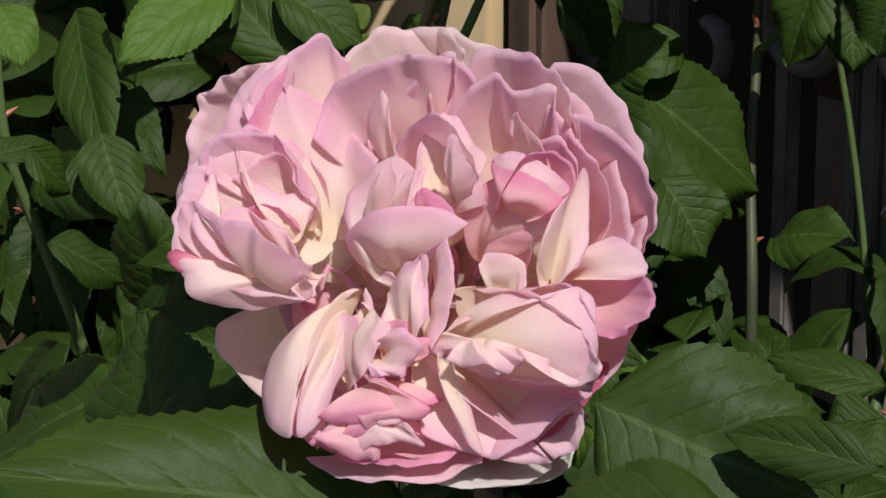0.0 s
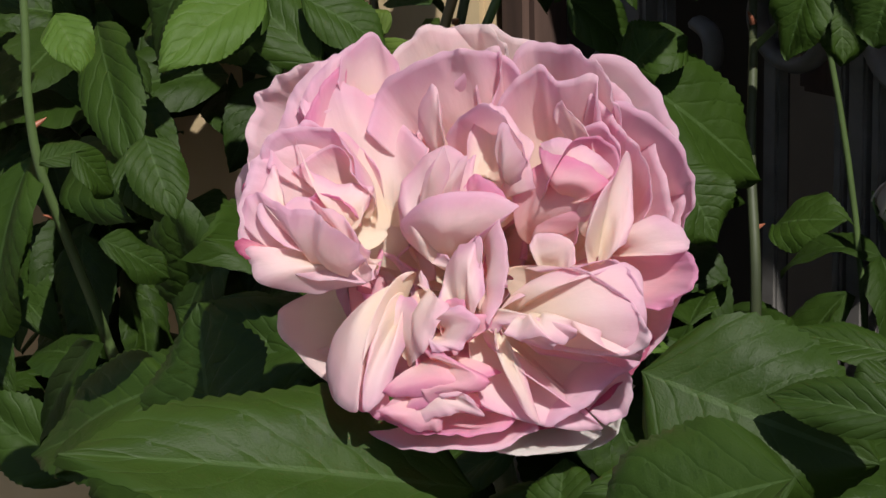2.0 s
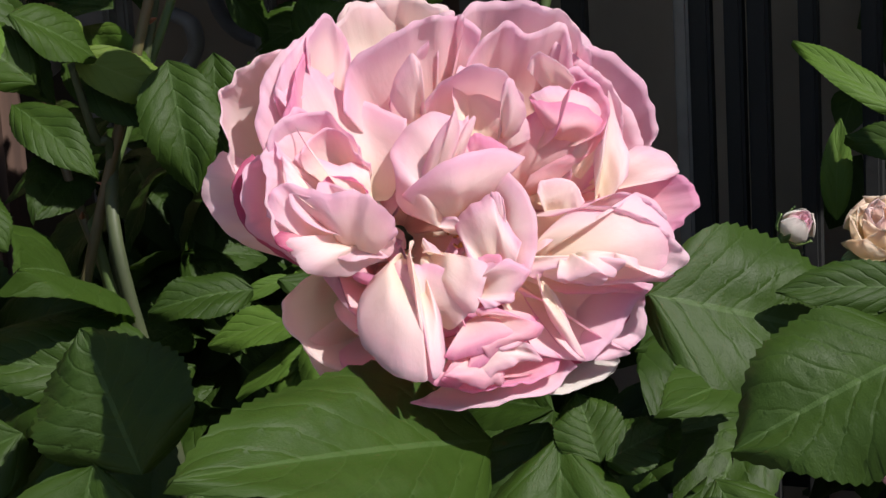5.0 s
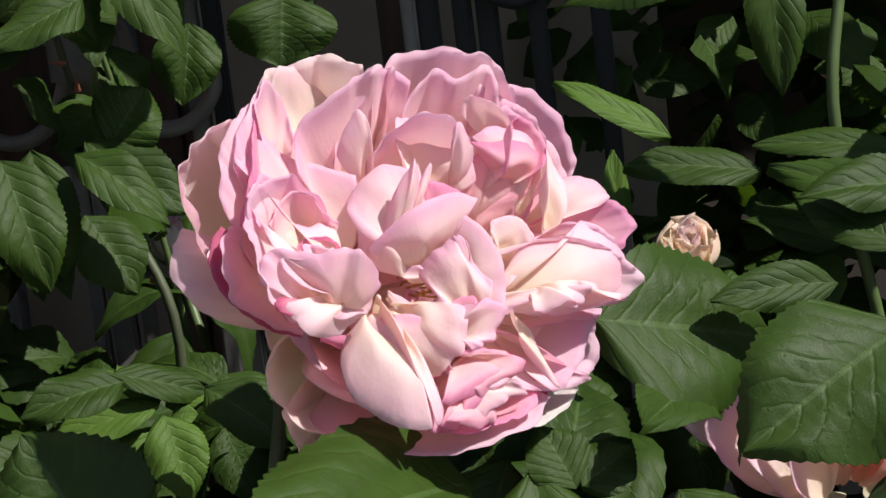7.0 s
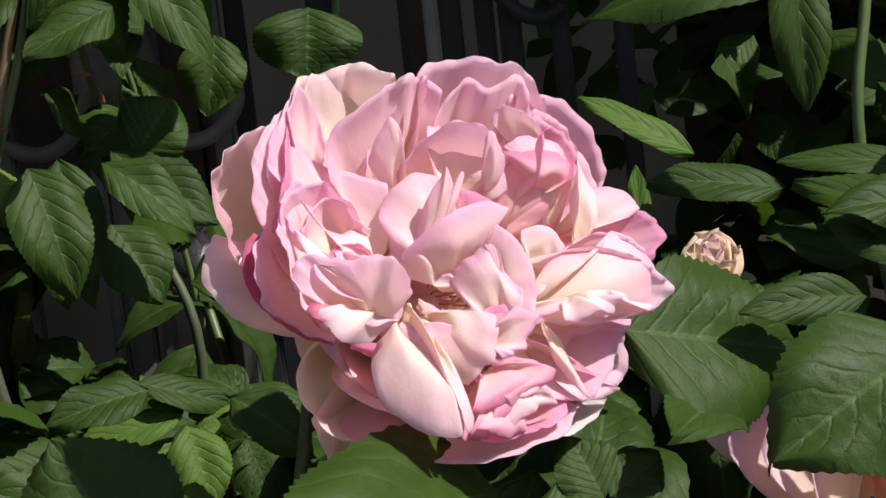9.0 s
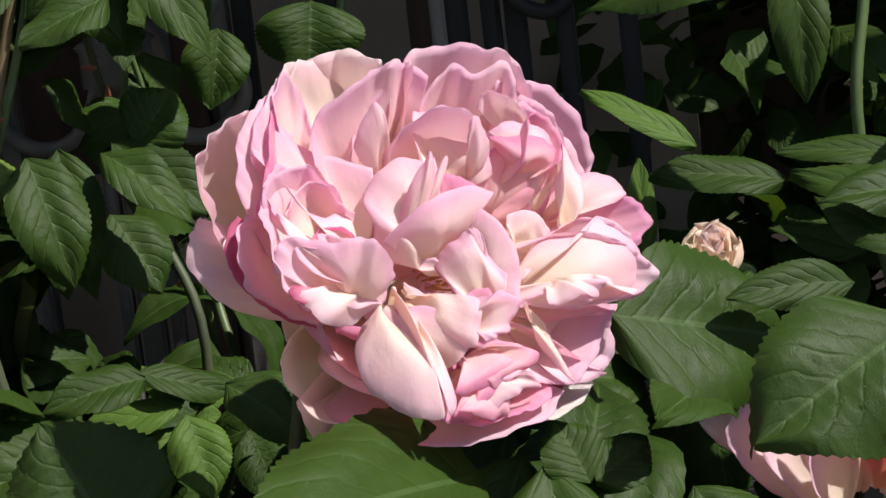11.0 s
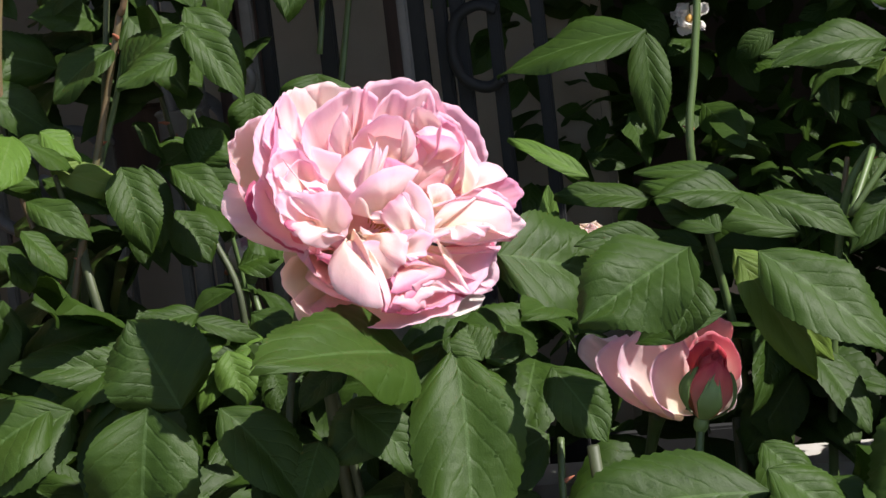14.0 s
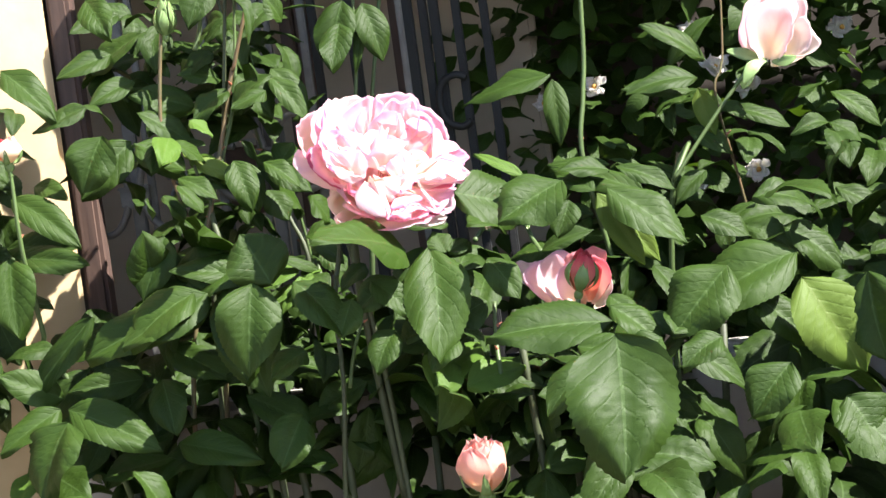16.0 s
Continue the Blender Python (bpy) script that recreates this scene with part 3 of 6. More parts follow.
leaf(rose_bush, (-0.1524, 0.0860, 1.0360), (-0.1235, 0.0920, 1.0211), 0.0133, 20, 0.25, 0.2, 37, YOUNG)
leaf(rose_bush, (-0.1510, 0.0892, 1.0384), (-0.1598, 0.0884, 1.0441), 0.0091, 0, 0.25, 0.2, 38, YOUNG)
leaf(rose_bush, (-0.1237, 0.1496, 1.0258), (-0.1012, 0.1909, 0.9898), 0.0370, 0, 0.25, 0.2, 39, LEAF, facing=(0.55, -0.35, 0.75))
leaf(rose_bush, (-0.1161, 0.1713, 1.0310), (-0.1204, 0.1458, 1.0271), 0.0191, 0, 0.25, 0.2, 40, LEAF, facing=(0.55, -0.35, 0.75))
leaf(rose_bush, (-0.1310, 0.1393, 1.0449), (-0.1221, 0.1606, 1.0258), 0.0175, 0, 0.25, 0.2, 41, LEAF, facing=(0.55, -0.35, 0.75))
leaf(rose_bush, (-0.1278, 0.2455, 1.0356), (-0.1208, 0.2369, 1.0149), 0.0204, 0, 0.25, 0.2, 42, LEAF, facing=(0.55, -0.35, 0.75))
leaf(rose_bush, (-0.0899, 0.1416, 1.0023), (-0.0778, 0.1494, 0.9827), 0.0231, 0, 0.25, 0.2, 43, LEAF, facing=(0.55, -0.35, 0.75))
leaf(rose_bush, (-0.1648, 0.0598, 1.0506), (-0.1616, 0.0225, 1.0363), 0.0183, 0, 0.25, 0.2, 44, LEAF, facing=(0.55, -0.35, 0.75))
leaf(rose_bush, (-0.1594, 0.0673, 1.0504), (-0.1421, 0.0849, 1.0365), 0.0170, 0, 0.25, 0.2, 45, LEAF, facing=(0.55, -0.35, 0.75))
leaf(rose_bush, (-0.1622, -0.0047, 1.0171), (-0.1619, 0.0071, 1.0031), 0.0119, 0, 0.25, 0.2, 46, LEAF, facing=(0.55, -0.35, 0.75))
leaf(rose_bush, (-0.1675, -0.0128, 1.0151), (-0.1678, 0.0052, 1.0170), 0.0090, 0, 0.25, 0.2, 47, LEAF, facing=(0.55, -0.35, 0.75))
leaf(rose_bush, (-0.1440, 0.0056, 1.0232), (-0.1280, 0.0020, 1.0051), 0.0152, 0, 0.25, 0.2, 48, LEAF, facing=(0.55, -0.35, 0.75))
leaf(rose_bush, (-0.1370, -0.0129, 0.9998), (-0.1324, 0.0053, 0.9871), 0.0131, 0, 0.25, 0.2, 50, LEAF, facing=(0.55, -0.35, 0.75))
leaf(rose_bush, (0.0035, 0.1330, 0.9715), (-0.0219, 0.1170, 0.9745), 0.0127, 0, 0.25, 0.2, 55, LEAF, facing=(0.55, -0.35, 0.75))
leaf(rose_bush, (0.0320, 0.1044, 0.9770), (0.0248, 0.0928, 0.9734), 0.0145, 0, 0.25, 0.2, 56, LEAF, facing=(0.55, -0.35, 0.75))
leaf(rose_bush, (0.0513, 0.0565, 0.9681), (0.0440, -0.0010, 0.9804), 0.0218, 0, 0.25, 0.2, 57, LEAF, facing=(0.55, -0.35, 0.75))
tube('stem', [(-0.1727, 0.2491, 1.2200), (-0.1367, 0.2165, 1.0378), (-0.1295, 0.2099, 1.0209), (-0.1197, 0.1999, 0.9881), (-0.1077, 0.1907, 0.9509), (-0.1197, 0.2007, 0.8609), (-0.1277, 0.2057, 0.7009)], [0.0010, 0.0013, 0.0014, 0.0015, 0.0017, 0.0018, 0.0021], DARKSTEM, rose_bush)
thorns([(-0.1727, 0.2491, 1.2200), (-0.1367, 0.2165, 1.0378), (-0.1295, 0.2099, 1.0209), (-0.1197, 0.1999, 0.9881), (-0.1077, 0.1907, 0.9509), (-0.1197, 0.2007, 0.8609), (-0.1277, 0.2057, 0.7009)], 4, 1, rose_bush)
tube('stem', [(-0.1295, 0.2099, 1.0209), (-0.1295, 0.2219, 1.0279), (-0.1288, 0.2349, 1.0350), (-0.1168, 0.2449, 0.9450), (-0.1088, 0.2499, 0.7850)], [0.0013, 0.0012, 0.0010, 0.0011, 0.0013], STEM, rose_bush)
tube('stem', [(-0.0338, 0.2921, 1.2200), (-0.0619, 0.2389, 1.0421), (-0.0653, 0.2324, 1.0326), (-0.0693, 0.2244, 0.9994), (-0.0654, 0.2081, 0.9619), (-0.0774, 0.2181, 0.8719), (-0.0854, 0.2231, 0.7119)], [0.0013, 0.0016, 0.0017, 0.0018, 0.0020, 0.0022, 0.0025], STEM, rose_bush)
thorns([(-0.0338, 0.2921, 1.2200), (-0.0619, 0.2389, 1.0421), (-0.0653, 0.2324, 1.0326), (-0.0693, 0.2244, 0.9994), (-0.0654, 0.2081, 0.9619), (-0.0774, 0.2181, 0.8719), (-0.0854, 0.2231, 0.7119)], 8, 3, rose_bush)
tube('stem', [(-0.1142, 0.1246, 1.2200), (-0.1351, 0.1066, 1.0531), (-0.1450, 0.0980, 1.0143), (-0.1472, 0.0936, 1.0011), (-0.1408, 0.0827, 0.9754), (-0.1288, 0.0927, 0.8854), (-0.1208, 0.0977, 0.7254)], [0.0012, 0.0014, 0.0016, 0.0018, 0.0021, 0.0023, 0.0026], DARKSTEM, rose_bush)
thorns([(-0.1142, 0.1246, 1.2200), (-0.1351, 0.1066, 1.0531), (-0.1450, 0.0980, 1.0143), (-0.1472, 0.0936, 1.0011), (-0.1408, 0.0827, 0.9754), (-0.1288, 0.0927, 0.8854), (-0.1208, 0.0977, 0.7254)], 2, 4, rose_bush)
tube('stem', [(-0.1524, 0.0852, 1.0331), (-0.1489, 0.0887, 1.0119), (-0.1472, 0.0936, 1.0011), (-0.1592, 0.1036, 0.9111), (-0.1672, 0.1086, 0.7511)], [0.0011, 0.0013, 0.0016, 0.0018, 0.0020], DARKSTEM, rose_bush)
thorns([(-0.1524, 0.0852, 1.0331), (-0.1489, 0.0887, 1.0119), (-0.1472, 0.0936, 1.0011), (-0.1592, 0.1036, 0.9111), (-0.1672, 0.1086, 0.7511)], 1, 5, rose_bush)
tube('stem', [(-0.0582, 0.0432, 0.9506), (-0.0555, 0.0463, 0.9616), (-0.0486, 0.0408, 0.9777), (-0.0366, 0.0508, 0.8877), (-0.0286, 0.0558, 0.7277)], [0.0018, 0.0017, 0.0016, 0.0018, 0.0020], DARKSTEM, rose_bush)
tube('stem', [(-0.0982, 0.1050, 1.1712), (-0.1065, 0.1050, 1.1375), (-0.1209, 0.1050, 1.0957), (-0.1281, 0.1050, 1.0747), (-0.1705, 0.0777, 0.8968), (-0.1785, 0.0827, 0.7368)], [0.0010, 0.0013, 0.0014, 0.0015, 0.0017, 0.0019], REDSTEM, rose_bush)
thorns([(-0.0982, 0.1050, 1.1712), (-0.1065, 0.1050, 1.1375), (-0.1209, 0.1050, 1.0957), (-0.1281, 0.1050, 1.0747), (-0.1705, 0.0777, 0.8968), (-0.1785, 0.0827, 0.7368)], 3, 7, rose_bush)
tube('stem', [(-0.1162, 0.1383, 1.2200), (-0.1242, 0.1301, 1.1127), (-0.1317, 0.1224, 1.0629), (-0.1536, 0.0996, 0.9921), (-0.1525, 0.0926, 0.9769), (-0.1405, 0.1026, 0.8869), (-0.1325, 0.1076, 0.7269)], [0.0009, 0.0011, 0.0013, 0.0015, 0.0016, 0.0018, 0.0020], STEM, rose_bush)
thorns([(-0.1162, 0.1383, 1.2200), (-0.1242, 0.1301, 1.1127), (-0.1317, 0.1224, 1.0629), (-0.1536, 0.0996, 0.9921), (-0.1525, 0.0926, 0.9769), (-0.1405, 0.1026, 0.8869), (-0.1325, 0.1076, 0.7269)], 2, 8, rose_bush)
tube('stem', [(-0.0521, 0.2238, 1.2200), (-0.0594, 0.2147, 1.0981), (-0.0639, 0.2090, 1.0605)], [0.0010, 0.0013, 0.0014], STEM, rose_bush)
tube('stem', [(0.1108, 0.1989, 1.2200), (0.1034, 0.1889, 1.0847), (0.0989, 0.1828, 1.0443), (0.0941, 0.1762, 0.9998), (0.1061, 0.1862, 0.9098), (0.1141, 0.1912, 0.7498)], [0.0013, 0.0016, 0.0017, 0.0018, 0.0019, 0.0022], STEM, rose_bush)
thorns([(0.1108, 0.1989, 1.2200), (0.1034, 0.1889, 1.0847), (0.0989, 0.1828, 1.0443), (0.0941, 0.1762, 0.9998), (0.1061, 0.1862, 0.9098), (0.1141, 0.1912, 0.7498)], 3, 10, rose_bush)
tube('stem', [(0.1576, 0.1283, 0.9813), (0.1688, 0.1567, 1.0041), (0.1540, 0.1611, 0.9764), (0.1420, 0.1711, 0.8864), (0.1340, 0.1761, 0.7264)], [0.0014, 0.0016, 0.0018, 0.0021, 0.0025], STEM, rose_bush)
thorns([(0.1576, 0.1283, 0.9813), (0.1688, 0.1567, 1.0041), (0.1540, 0.1611, 0.9764), (0.1420, 0.1711, 0.8864), (0.1340, 0.1761, 0.7264)], 3, 11, rose_bush)
tube('stem', [(0.2084, 0.2017, 1.2200), (0.1974, 0.1905, 1.0745), (0.1937, 0.1868, 1.0505), (0.1884, 0.1832, 1.0294), (0.2004, 0.1932, 0.9394), (0.2084, 0.1982, 0.7794)], [0.0006, 0.0008, 0.0008, 0.0009, 0.0010, 0.0011], REDSTEM, rose_bush)
thorns([(0.2084, 0.2017, 1.2200), (0.1974, 0.1905, 1.0745), (0.1937, 0.1868, 1.0505), (0.1884, 0.1832, 1.0294), (0.2004, 0.1932, 0.9394), (0.2084, 0.1982, 0.7794)], 1, 12, rose_bush)
tube('stem', [(0.0444, 0.0265, 0.9236), (0.0444, 0.0133, 0.9011), (0.0468, 0.0005, 0.8787)], [0.0014, 0.0014, 0.0016], STEM, rose_bush)
thorns([(0.0444, 0.0265, 0.9236), (0.0444, 0.0133, 0.9011), (0.0468, 0.0005, 0.8787)], 2, 13, rose_bush)
tube('stem', [(-0.0368, 0.0581, 0.9403), (-0.0513, 0.0413, 0.9058), (-0.0577, 0.0368, 0.8788)], [0.0010, 0.0011, 0.0013], STEM, rose_bush)
thorns([(-0.0368, 0.0581, 0.9403), (-0.0513, 0.0413, 0.9058), (-0.0577, 0.0368, 0.8788)], 2, 14, rose_bush)
tube('stem', [(-0.0532, 0.0506, 0.9769), (-0.0616, 0.0431, 0.9298), (-0.0595, 0.0267, 0.8814), (-0.0715, 0.0367, 0.7914), (-0.0795, 0.0417, 0.6314)], [0.0014, 0.0015, 0.0016, 0.0018, 0.0020], DARKSTEM, rose_bush)
tube('stem', [(-0.1690, 0.1091, 1.1235), (-0.1766, 0.1042, 1.0559), (-0.1666, 0.1010, 1.0013), (-0.1471, 0.0933, 0.9461), (-0.1591, 0.1033, 0.8561), (-0.1671, 0.1083, 0.6961)], [0.0013, 0.0014, 0.0014, 0.0016, 0.0018, 0.0020], REDSTEM, rose_bush)
thorns([(-0.1690, 0.1091, 1.1235), (-0.1766, 0.1042, 1.0559), (-0.1666, 0.1010, 1.0013), (-0.1471, 0.0933, 0.9461), (-0.1591, 0.1033, 0.8561), (-0.1671, 0.1083, 0.6961)], 2, 17, rose_bush)
tube('stem', [(0.1583, 0.1802, 0.9979), (0.1541, 0.1784, 0.9792)], [0.0012, 0.0012], REDSTEM, rose_bush)
leaf(rose_bush, (0.1193, 0.0061, 0.9209), (0.1372, -0.0058, 0.9045), 0.0169, 0, 0.4, 0.35, 58, LEAF)
leaf(rose_bush, (0.1399, -0.0028, 0.9086), (0.1591, -0.0139, 0.8970), 0.0143, 0, 0.4, 0.35, 59, LEAF)
leaf(rose_bush, (0.1018, -0.0404, 0.8960), (0.1395, -0.0485, 0.8870), 0.0256, 0, 0.4, 0.35, 60, LEAF)
leaf(rose_bush, (0.1530, -0.0334, 0.8947), (0.1311, -0.0501, 0.8838), 0.0233, 0, 0.4, 0.35, 61, LEAF)
leaf(rose_bush, (0.1897, -0.0388, 0.8916), (0.1644, -0.0559, 0.8824), 0.0231, 0, 0.4, 0.35, 62, LEAF)
leaf(rose_bush, (0.1226, 0.1085, 0.9971), (0.1613, 0.0996, 0.9813), 0.0155, 0, 0.4, 0.35, 63, LEAF)
leaf(rose_bush, (0.1924, 0.1630, 1.0268), (0.2094, 0.1522, 1.0193), 0.0134, 0, 0.4, 0.35, 64, LEAF)
leaf(rose_bush, (0.0721, 0.0645, 0.9498), (0.1056, 0.0588, 0.9630), 0.0152, 0, 0.4, 0.35, 65, LEAF)
leaf(rose_bush, (-0.0251, -0.0103, 0.9496), (0.0021, -0.0217, 0.9273), 0.0193, 0, 0.4, 0.35, 66, LEAF)
leaf(rose_bush, (-0.0371, 0.0399, 0.9566), (-0.0513, 0.0242, 0.9454), 0.0151, 0, 0.4, 0.35, 67, LEAF)
leaf(rose_bush, (-0.1268, 0.1050, 1.0800), (-0.1513, 0.0877, 1.0682), 0.0197, 0, 0.4, 0.35, 69, LEAF)
leaf(rose_bush, (-0.1241, 0.0989, 1.0696), (-0.0987, 0.0927, 1.0885), 0.0210, 0, 0.4, 0.35, 70, LEAF)
leaf(rose_bush, (-0.1030, 0.1245, 1.0866), (-0.0757, 0.1121, 1.0567), 0.0160, 0, 0.4, 0.35, 71, LEAF)
leaf(rose_bush, (-0.1543, 0.0691, 1.0310), (-0.1796, 0.0566, 1.0559), 0.0193, 0, 0.4, 0.35, 72, LEAF)
leaf(rose_bush, (-0.1276, 0.0935, 1.0333), (-0.1149, 0.0789, 1.0021), 0.0210, 0, 0.4, 0.35, 73, LEAF)
leaf(rose_bush, (-0.1115, 0.1106, 1.0297), (-0.0855, 0.0998, 1.0136), 0.0146, 0, 0.4, 0.35, 74, LEAF)
leaf(rose_bush, (-0.1586, 0.0629, 1.0270), (-0.1313, 0.0527, 1.0139), 0.0141, 0, 0.4, 0.35, 75, LEAF)
leaf(rose_bush, (-0.1698, 0.0513, 0.9905), (-0.1830, 0.0322, 0.9534), 0.0282, 0, 0.4, 0.35, 76, LEAF)
leaf(rose_bush, (-0.1673, 0.0532, 0.9637), (-0.1321, 0.0480, 0.9797), 0.0231, 0, 0.4, 0.35, 77, LEAF)
leaf(rose_bush, (-0.1104, 0.0432, 0.9667), (-0.1589, 0.0230, 0.9581), 0.0329, 0, 0.4, 0.35, 78, LEAF)
leaf(rose_bush, (-0.1443, 0.0093, 0.9543), (-0.1877, -0.0120, 0.9321), 0.0372, 0, 0.4, 0.35, 79, LEAF)
leaf(rose_bush, (-0.1002, -0.0147, 0.9574), (-0.1053, -0.0350, 0.9027), 0.0411, 0, 0.4, 0.35, 80, LEAF)
leaf(rose_bush, (-0.0762, 0.0673, 0.9738), (-0.0547, 0.0566, 0.9631), 0.0154, 0, 0.4, 0.35, 82, LEAF)
leaf(rose_bush, (-0.0998, 0.0793, 0.9741), (-0.1234, 0.0635, 0.9723), 0.0156, 0, 0.4, 0.35, 83, LEAF)
leaf(rose_bush, (-0.0728, -0.0162, 0.9551), (-0.0377, -0.0278, 0.9235), 0.0265, 0, 0.4, 0.35, 84, LEAF)
leaf(rose_bush, (-0.0737, -0.0021, 0.9098), (-0.0943, -0.0185, 0.8998), 0.0220, 0, 0.4, 0.35, 85, LEAF)
leaf(rose_bush, (-0.0138, -0.0131, 0.9170), (-0.0284, -0.0300, 0.8969), 0.0217, 0, 0.4, 0.35, 86, LEAF)
leaf(rose_bush, (0.0246, -0.0139, 0.9088), (0.0078, -0.0304, 0.8939), 0.0216, 0, 0.4, 0.35, 87, LEAF)
leaf(rose_bush, (-0.2076, 0.0685, 1.0612), (-0.2231, 0.0517, 1.0265), 0.0334, 0, 0.4, 0.35, 92, LEAF)
leaf(rose_bush, (-0.1892, 0.0814, 1.0527), (-0.1570, 0.0738, 1.0319), 0.0224, 0, 0.4, 0.35, 93, LEAF)
leaf(rose_bush, (-0.1246, 0.1253, 1.0906), (-0.1031, 0.1152, 1.0593), 0.0247, 0, 0.4, 0.35, 94, LEAF)
leaf(rose_bush, (-0.1041, 0.1391, 1.0915), (-0.0786, 0.1298, 1.0614), 0.0191, 0, 0.4, 0.35, 95, LEAF)
leaf(rose_bush, (-0.0928, 0.1427, 1.1208), (-0.0990, 0.1304, 1.1407), 0.0172, 0, 0.4, 0.35, 98, LEAF)
leaf(rose_bush, (-0.1609, 0.0954, 1.0314), (-0.1280, 0.0882, 1.0161), 0.0150, 0, 0.4, 0.35, 101, LEAF)
leaf(rose_bush, (-0.0625, 0.2045, 1.1328), (-0.0752, 0.1878, 1.0891), 0.0295, 0, 0.4, 0.35, 102, LEAF)
leaf(rose_bush, (-0.0493, 0.2067, 1.1290), (-0.0362, 0.1946, 1.0897), 0.0236, 0, 0.4, 0.35, 103, LEAF)
leaf(rose_bush, (-0.0500, 0.2062, 1.1232), (-0.0547, 0.1910, 1.0823), 0.0079, 0, 0.4, 0.35, 104, LEAF)
leaf(rose_bush, (0.1792, 0.1662, 1.0474), (0.1337, 0.1461, 1.0499), 0.0208, 0, 0.4, 0.35, 105, LEAF)
leaf(rose_bush, (0.1840, 0.1981, 1.0579), (0.1489, 0.1814, 1.0897), 0.0192, 0, 0.4, 0.35, 106, LEAF)
leaf(rose_bush, (0.1668, 0.1724, 1.0144), (0.1976, 0.1647, 0.9973), 0.0171, 0, 0.4, 0.35, 107, LEAF)
leaf(rose_bush, (0.2651, 0.1801, 1.0261), (0.2994, 0.1728, 1.0046), 0.0170, 0, 0.4, 0.35, 108, LEAF)
leaf(rose_bush, (0.1164, 0.1320, 0.9940), (0.0836, 0.1145, 1.0028), 0.0168, 0, 0.4, 0.35, 109, LEAF)
leaf(rose_bush, (0.1544, 0.2233, 1.0558), (0.1868, 0.2186, 1.0906), 0.0156, 0, 0.4, 0.35, 110, LEAF)
leaf(rose_bush, (0.1746, 0.0996, 0.9584), (0.2062, 0.0922, 0.9439), 0.0219, 0, 0.4, 0.35, 111, LEAF)
leaf(rose_bush, (0.2279, 0.0981, 0.9444), (0.2648, 0.0909, 0.9183), 0.0291, 0, 0.4, 0.35, 112, LEAF)
leaf(rose_bush, (0.2372, 0.0178, 0.9346), (0.1600, -0.0096, 0.9042), 0.0486, 0, 0.4, 0.35, 113, LEAF)
leaf(rose_bush, (0.2065, 0.0112, 0.9107), (0.2412, 0.0034, 0.8792), 0.0278, 0, 0.4, 0.35, 114, LEAF)
leaf(rose_bush, (0.1622, -0.0181, 0.8891), (0.2020, -0.0249, 0.8592), 0.0240, 0, 0.4, 0.35, 115, LEAF)
leaf(rose_bush, (0.1217, -0.0136, 0.9162), (0.1542, -0.0214, 0.8922), 0.0242, 0, 0.4, 0.35, 116, LEAF)
leaf(rose_bush, (0.1779, 0.1524, 0.9851), (0.1546, 0.1353, 0.9700), 0.0150, 0, 0.4, 0.35, 117, LEAF)
leaf(rose_bush, (0.2615, 0.1558, 0.9629), (0.2921, 0.1480, 0.9443), 0.0168, 0, 0.4, 0.35, 118, LEAF)
leaf(rose_bush, (0.1982, 0.2088, 1.0228), (0.2353, 0.2024, 1.0084), 0.0174, 0, 0.4, 0.35, 119, LEAF)
leaf(rose_bush, (0.1111, -0.0476, 0.8863), (0.0795, -0.0665, 0.8648), 0.0271, 0, 0.4, 0.35, 120, LEAF)
leaf(rose_bush, (0.2275, -0.0280, 0.8704), (0.2013, -0.0461, 0.8448), 0.0339, 0, 0.4, 0.35, 121, LEAF)
leaf(rose_bush, (0.2583, -0.0239, 0.8456), (0.2774, -0.0344, 0.8140), 0.0407, 0, 0.4, 0.35, 122, LEAF)
leaf(rose_bush, (0.2394, -0.0030, 0.9184), (0.2697, -0.0132, 0.8568), 0.0446, 10, 0.4, 0.35, 123, YOUNG)
leaf(rose_bush, (0.2787, -0.0013, 0.9170), (0.2807, -0.0160, 0.8628), 0.0376, 40, 0.4, 0.35, 124, LEAF)
leaf(rose_bush, (0.1128, 0.0798, 0.9803), (0.1463, 0.0710, 0.9345), 0.0218, 20, 0.4, 0.35, 125, YOUNG)
leaf(rose_bush, (0.1859, 0.1871, 1.0365), (0.1819, 0.1729, 1.0124), 0.0095, 20, 0.4, 0.35, 126, YOUNG)
leaf(rose_bush, (-0.1545, 0.0062, 1.0176), (-0.1412, 0.0088, 1.0022), 0.0162, 0, 0.25, 0.2, 127, LEAF, facing=(0.55, -0.35, 0.75))
leaf(rose_bush, (-0.1576, 0.0536, 1.0537), (-0.1551, 0.0164, 1.0418), 0.0195, 0, 0.25, 0.2, 128, FRESH, facing=(0.55, -0.35, 0.75))
leaf(rose_bush, (-0.1206, -0.0324, 1.0626), (-0.1054, -0.0336, 1.0526), 0.0122, 0, 0.25, 0.2, 129, FRESH, facing=(0.55, -0.35, 0.75))
leaf(rose_bush, (0.0530, 0.0680, 0.9883), (0.0677, 0.0687, 0.9842), 0.0160, 0, 0.25, 0.2, 132, LEAF, facing=(0.55, -0.35, 0.75))
leaf(rose_bush, (0.0212, 0.0093, 0.9561), (0.0343, 0.0287, 0.9651), 0.0153, 0, 0.25, 0.2, 133, LEAF)
leaf(rose_bush, (0.0049, 0.0183, 0.9641), (-0.0085, -0.0050, 0.9335), 0.0269, 0, 0.25, 0.2, 134, LEAF)
leaf(rose_bush, (-0.0113, -0.0033, 0.9495), (-0.0356, -0.0191, 0.9326), 0.0230, 0, 0.25, 0.2, 135, LEAF)
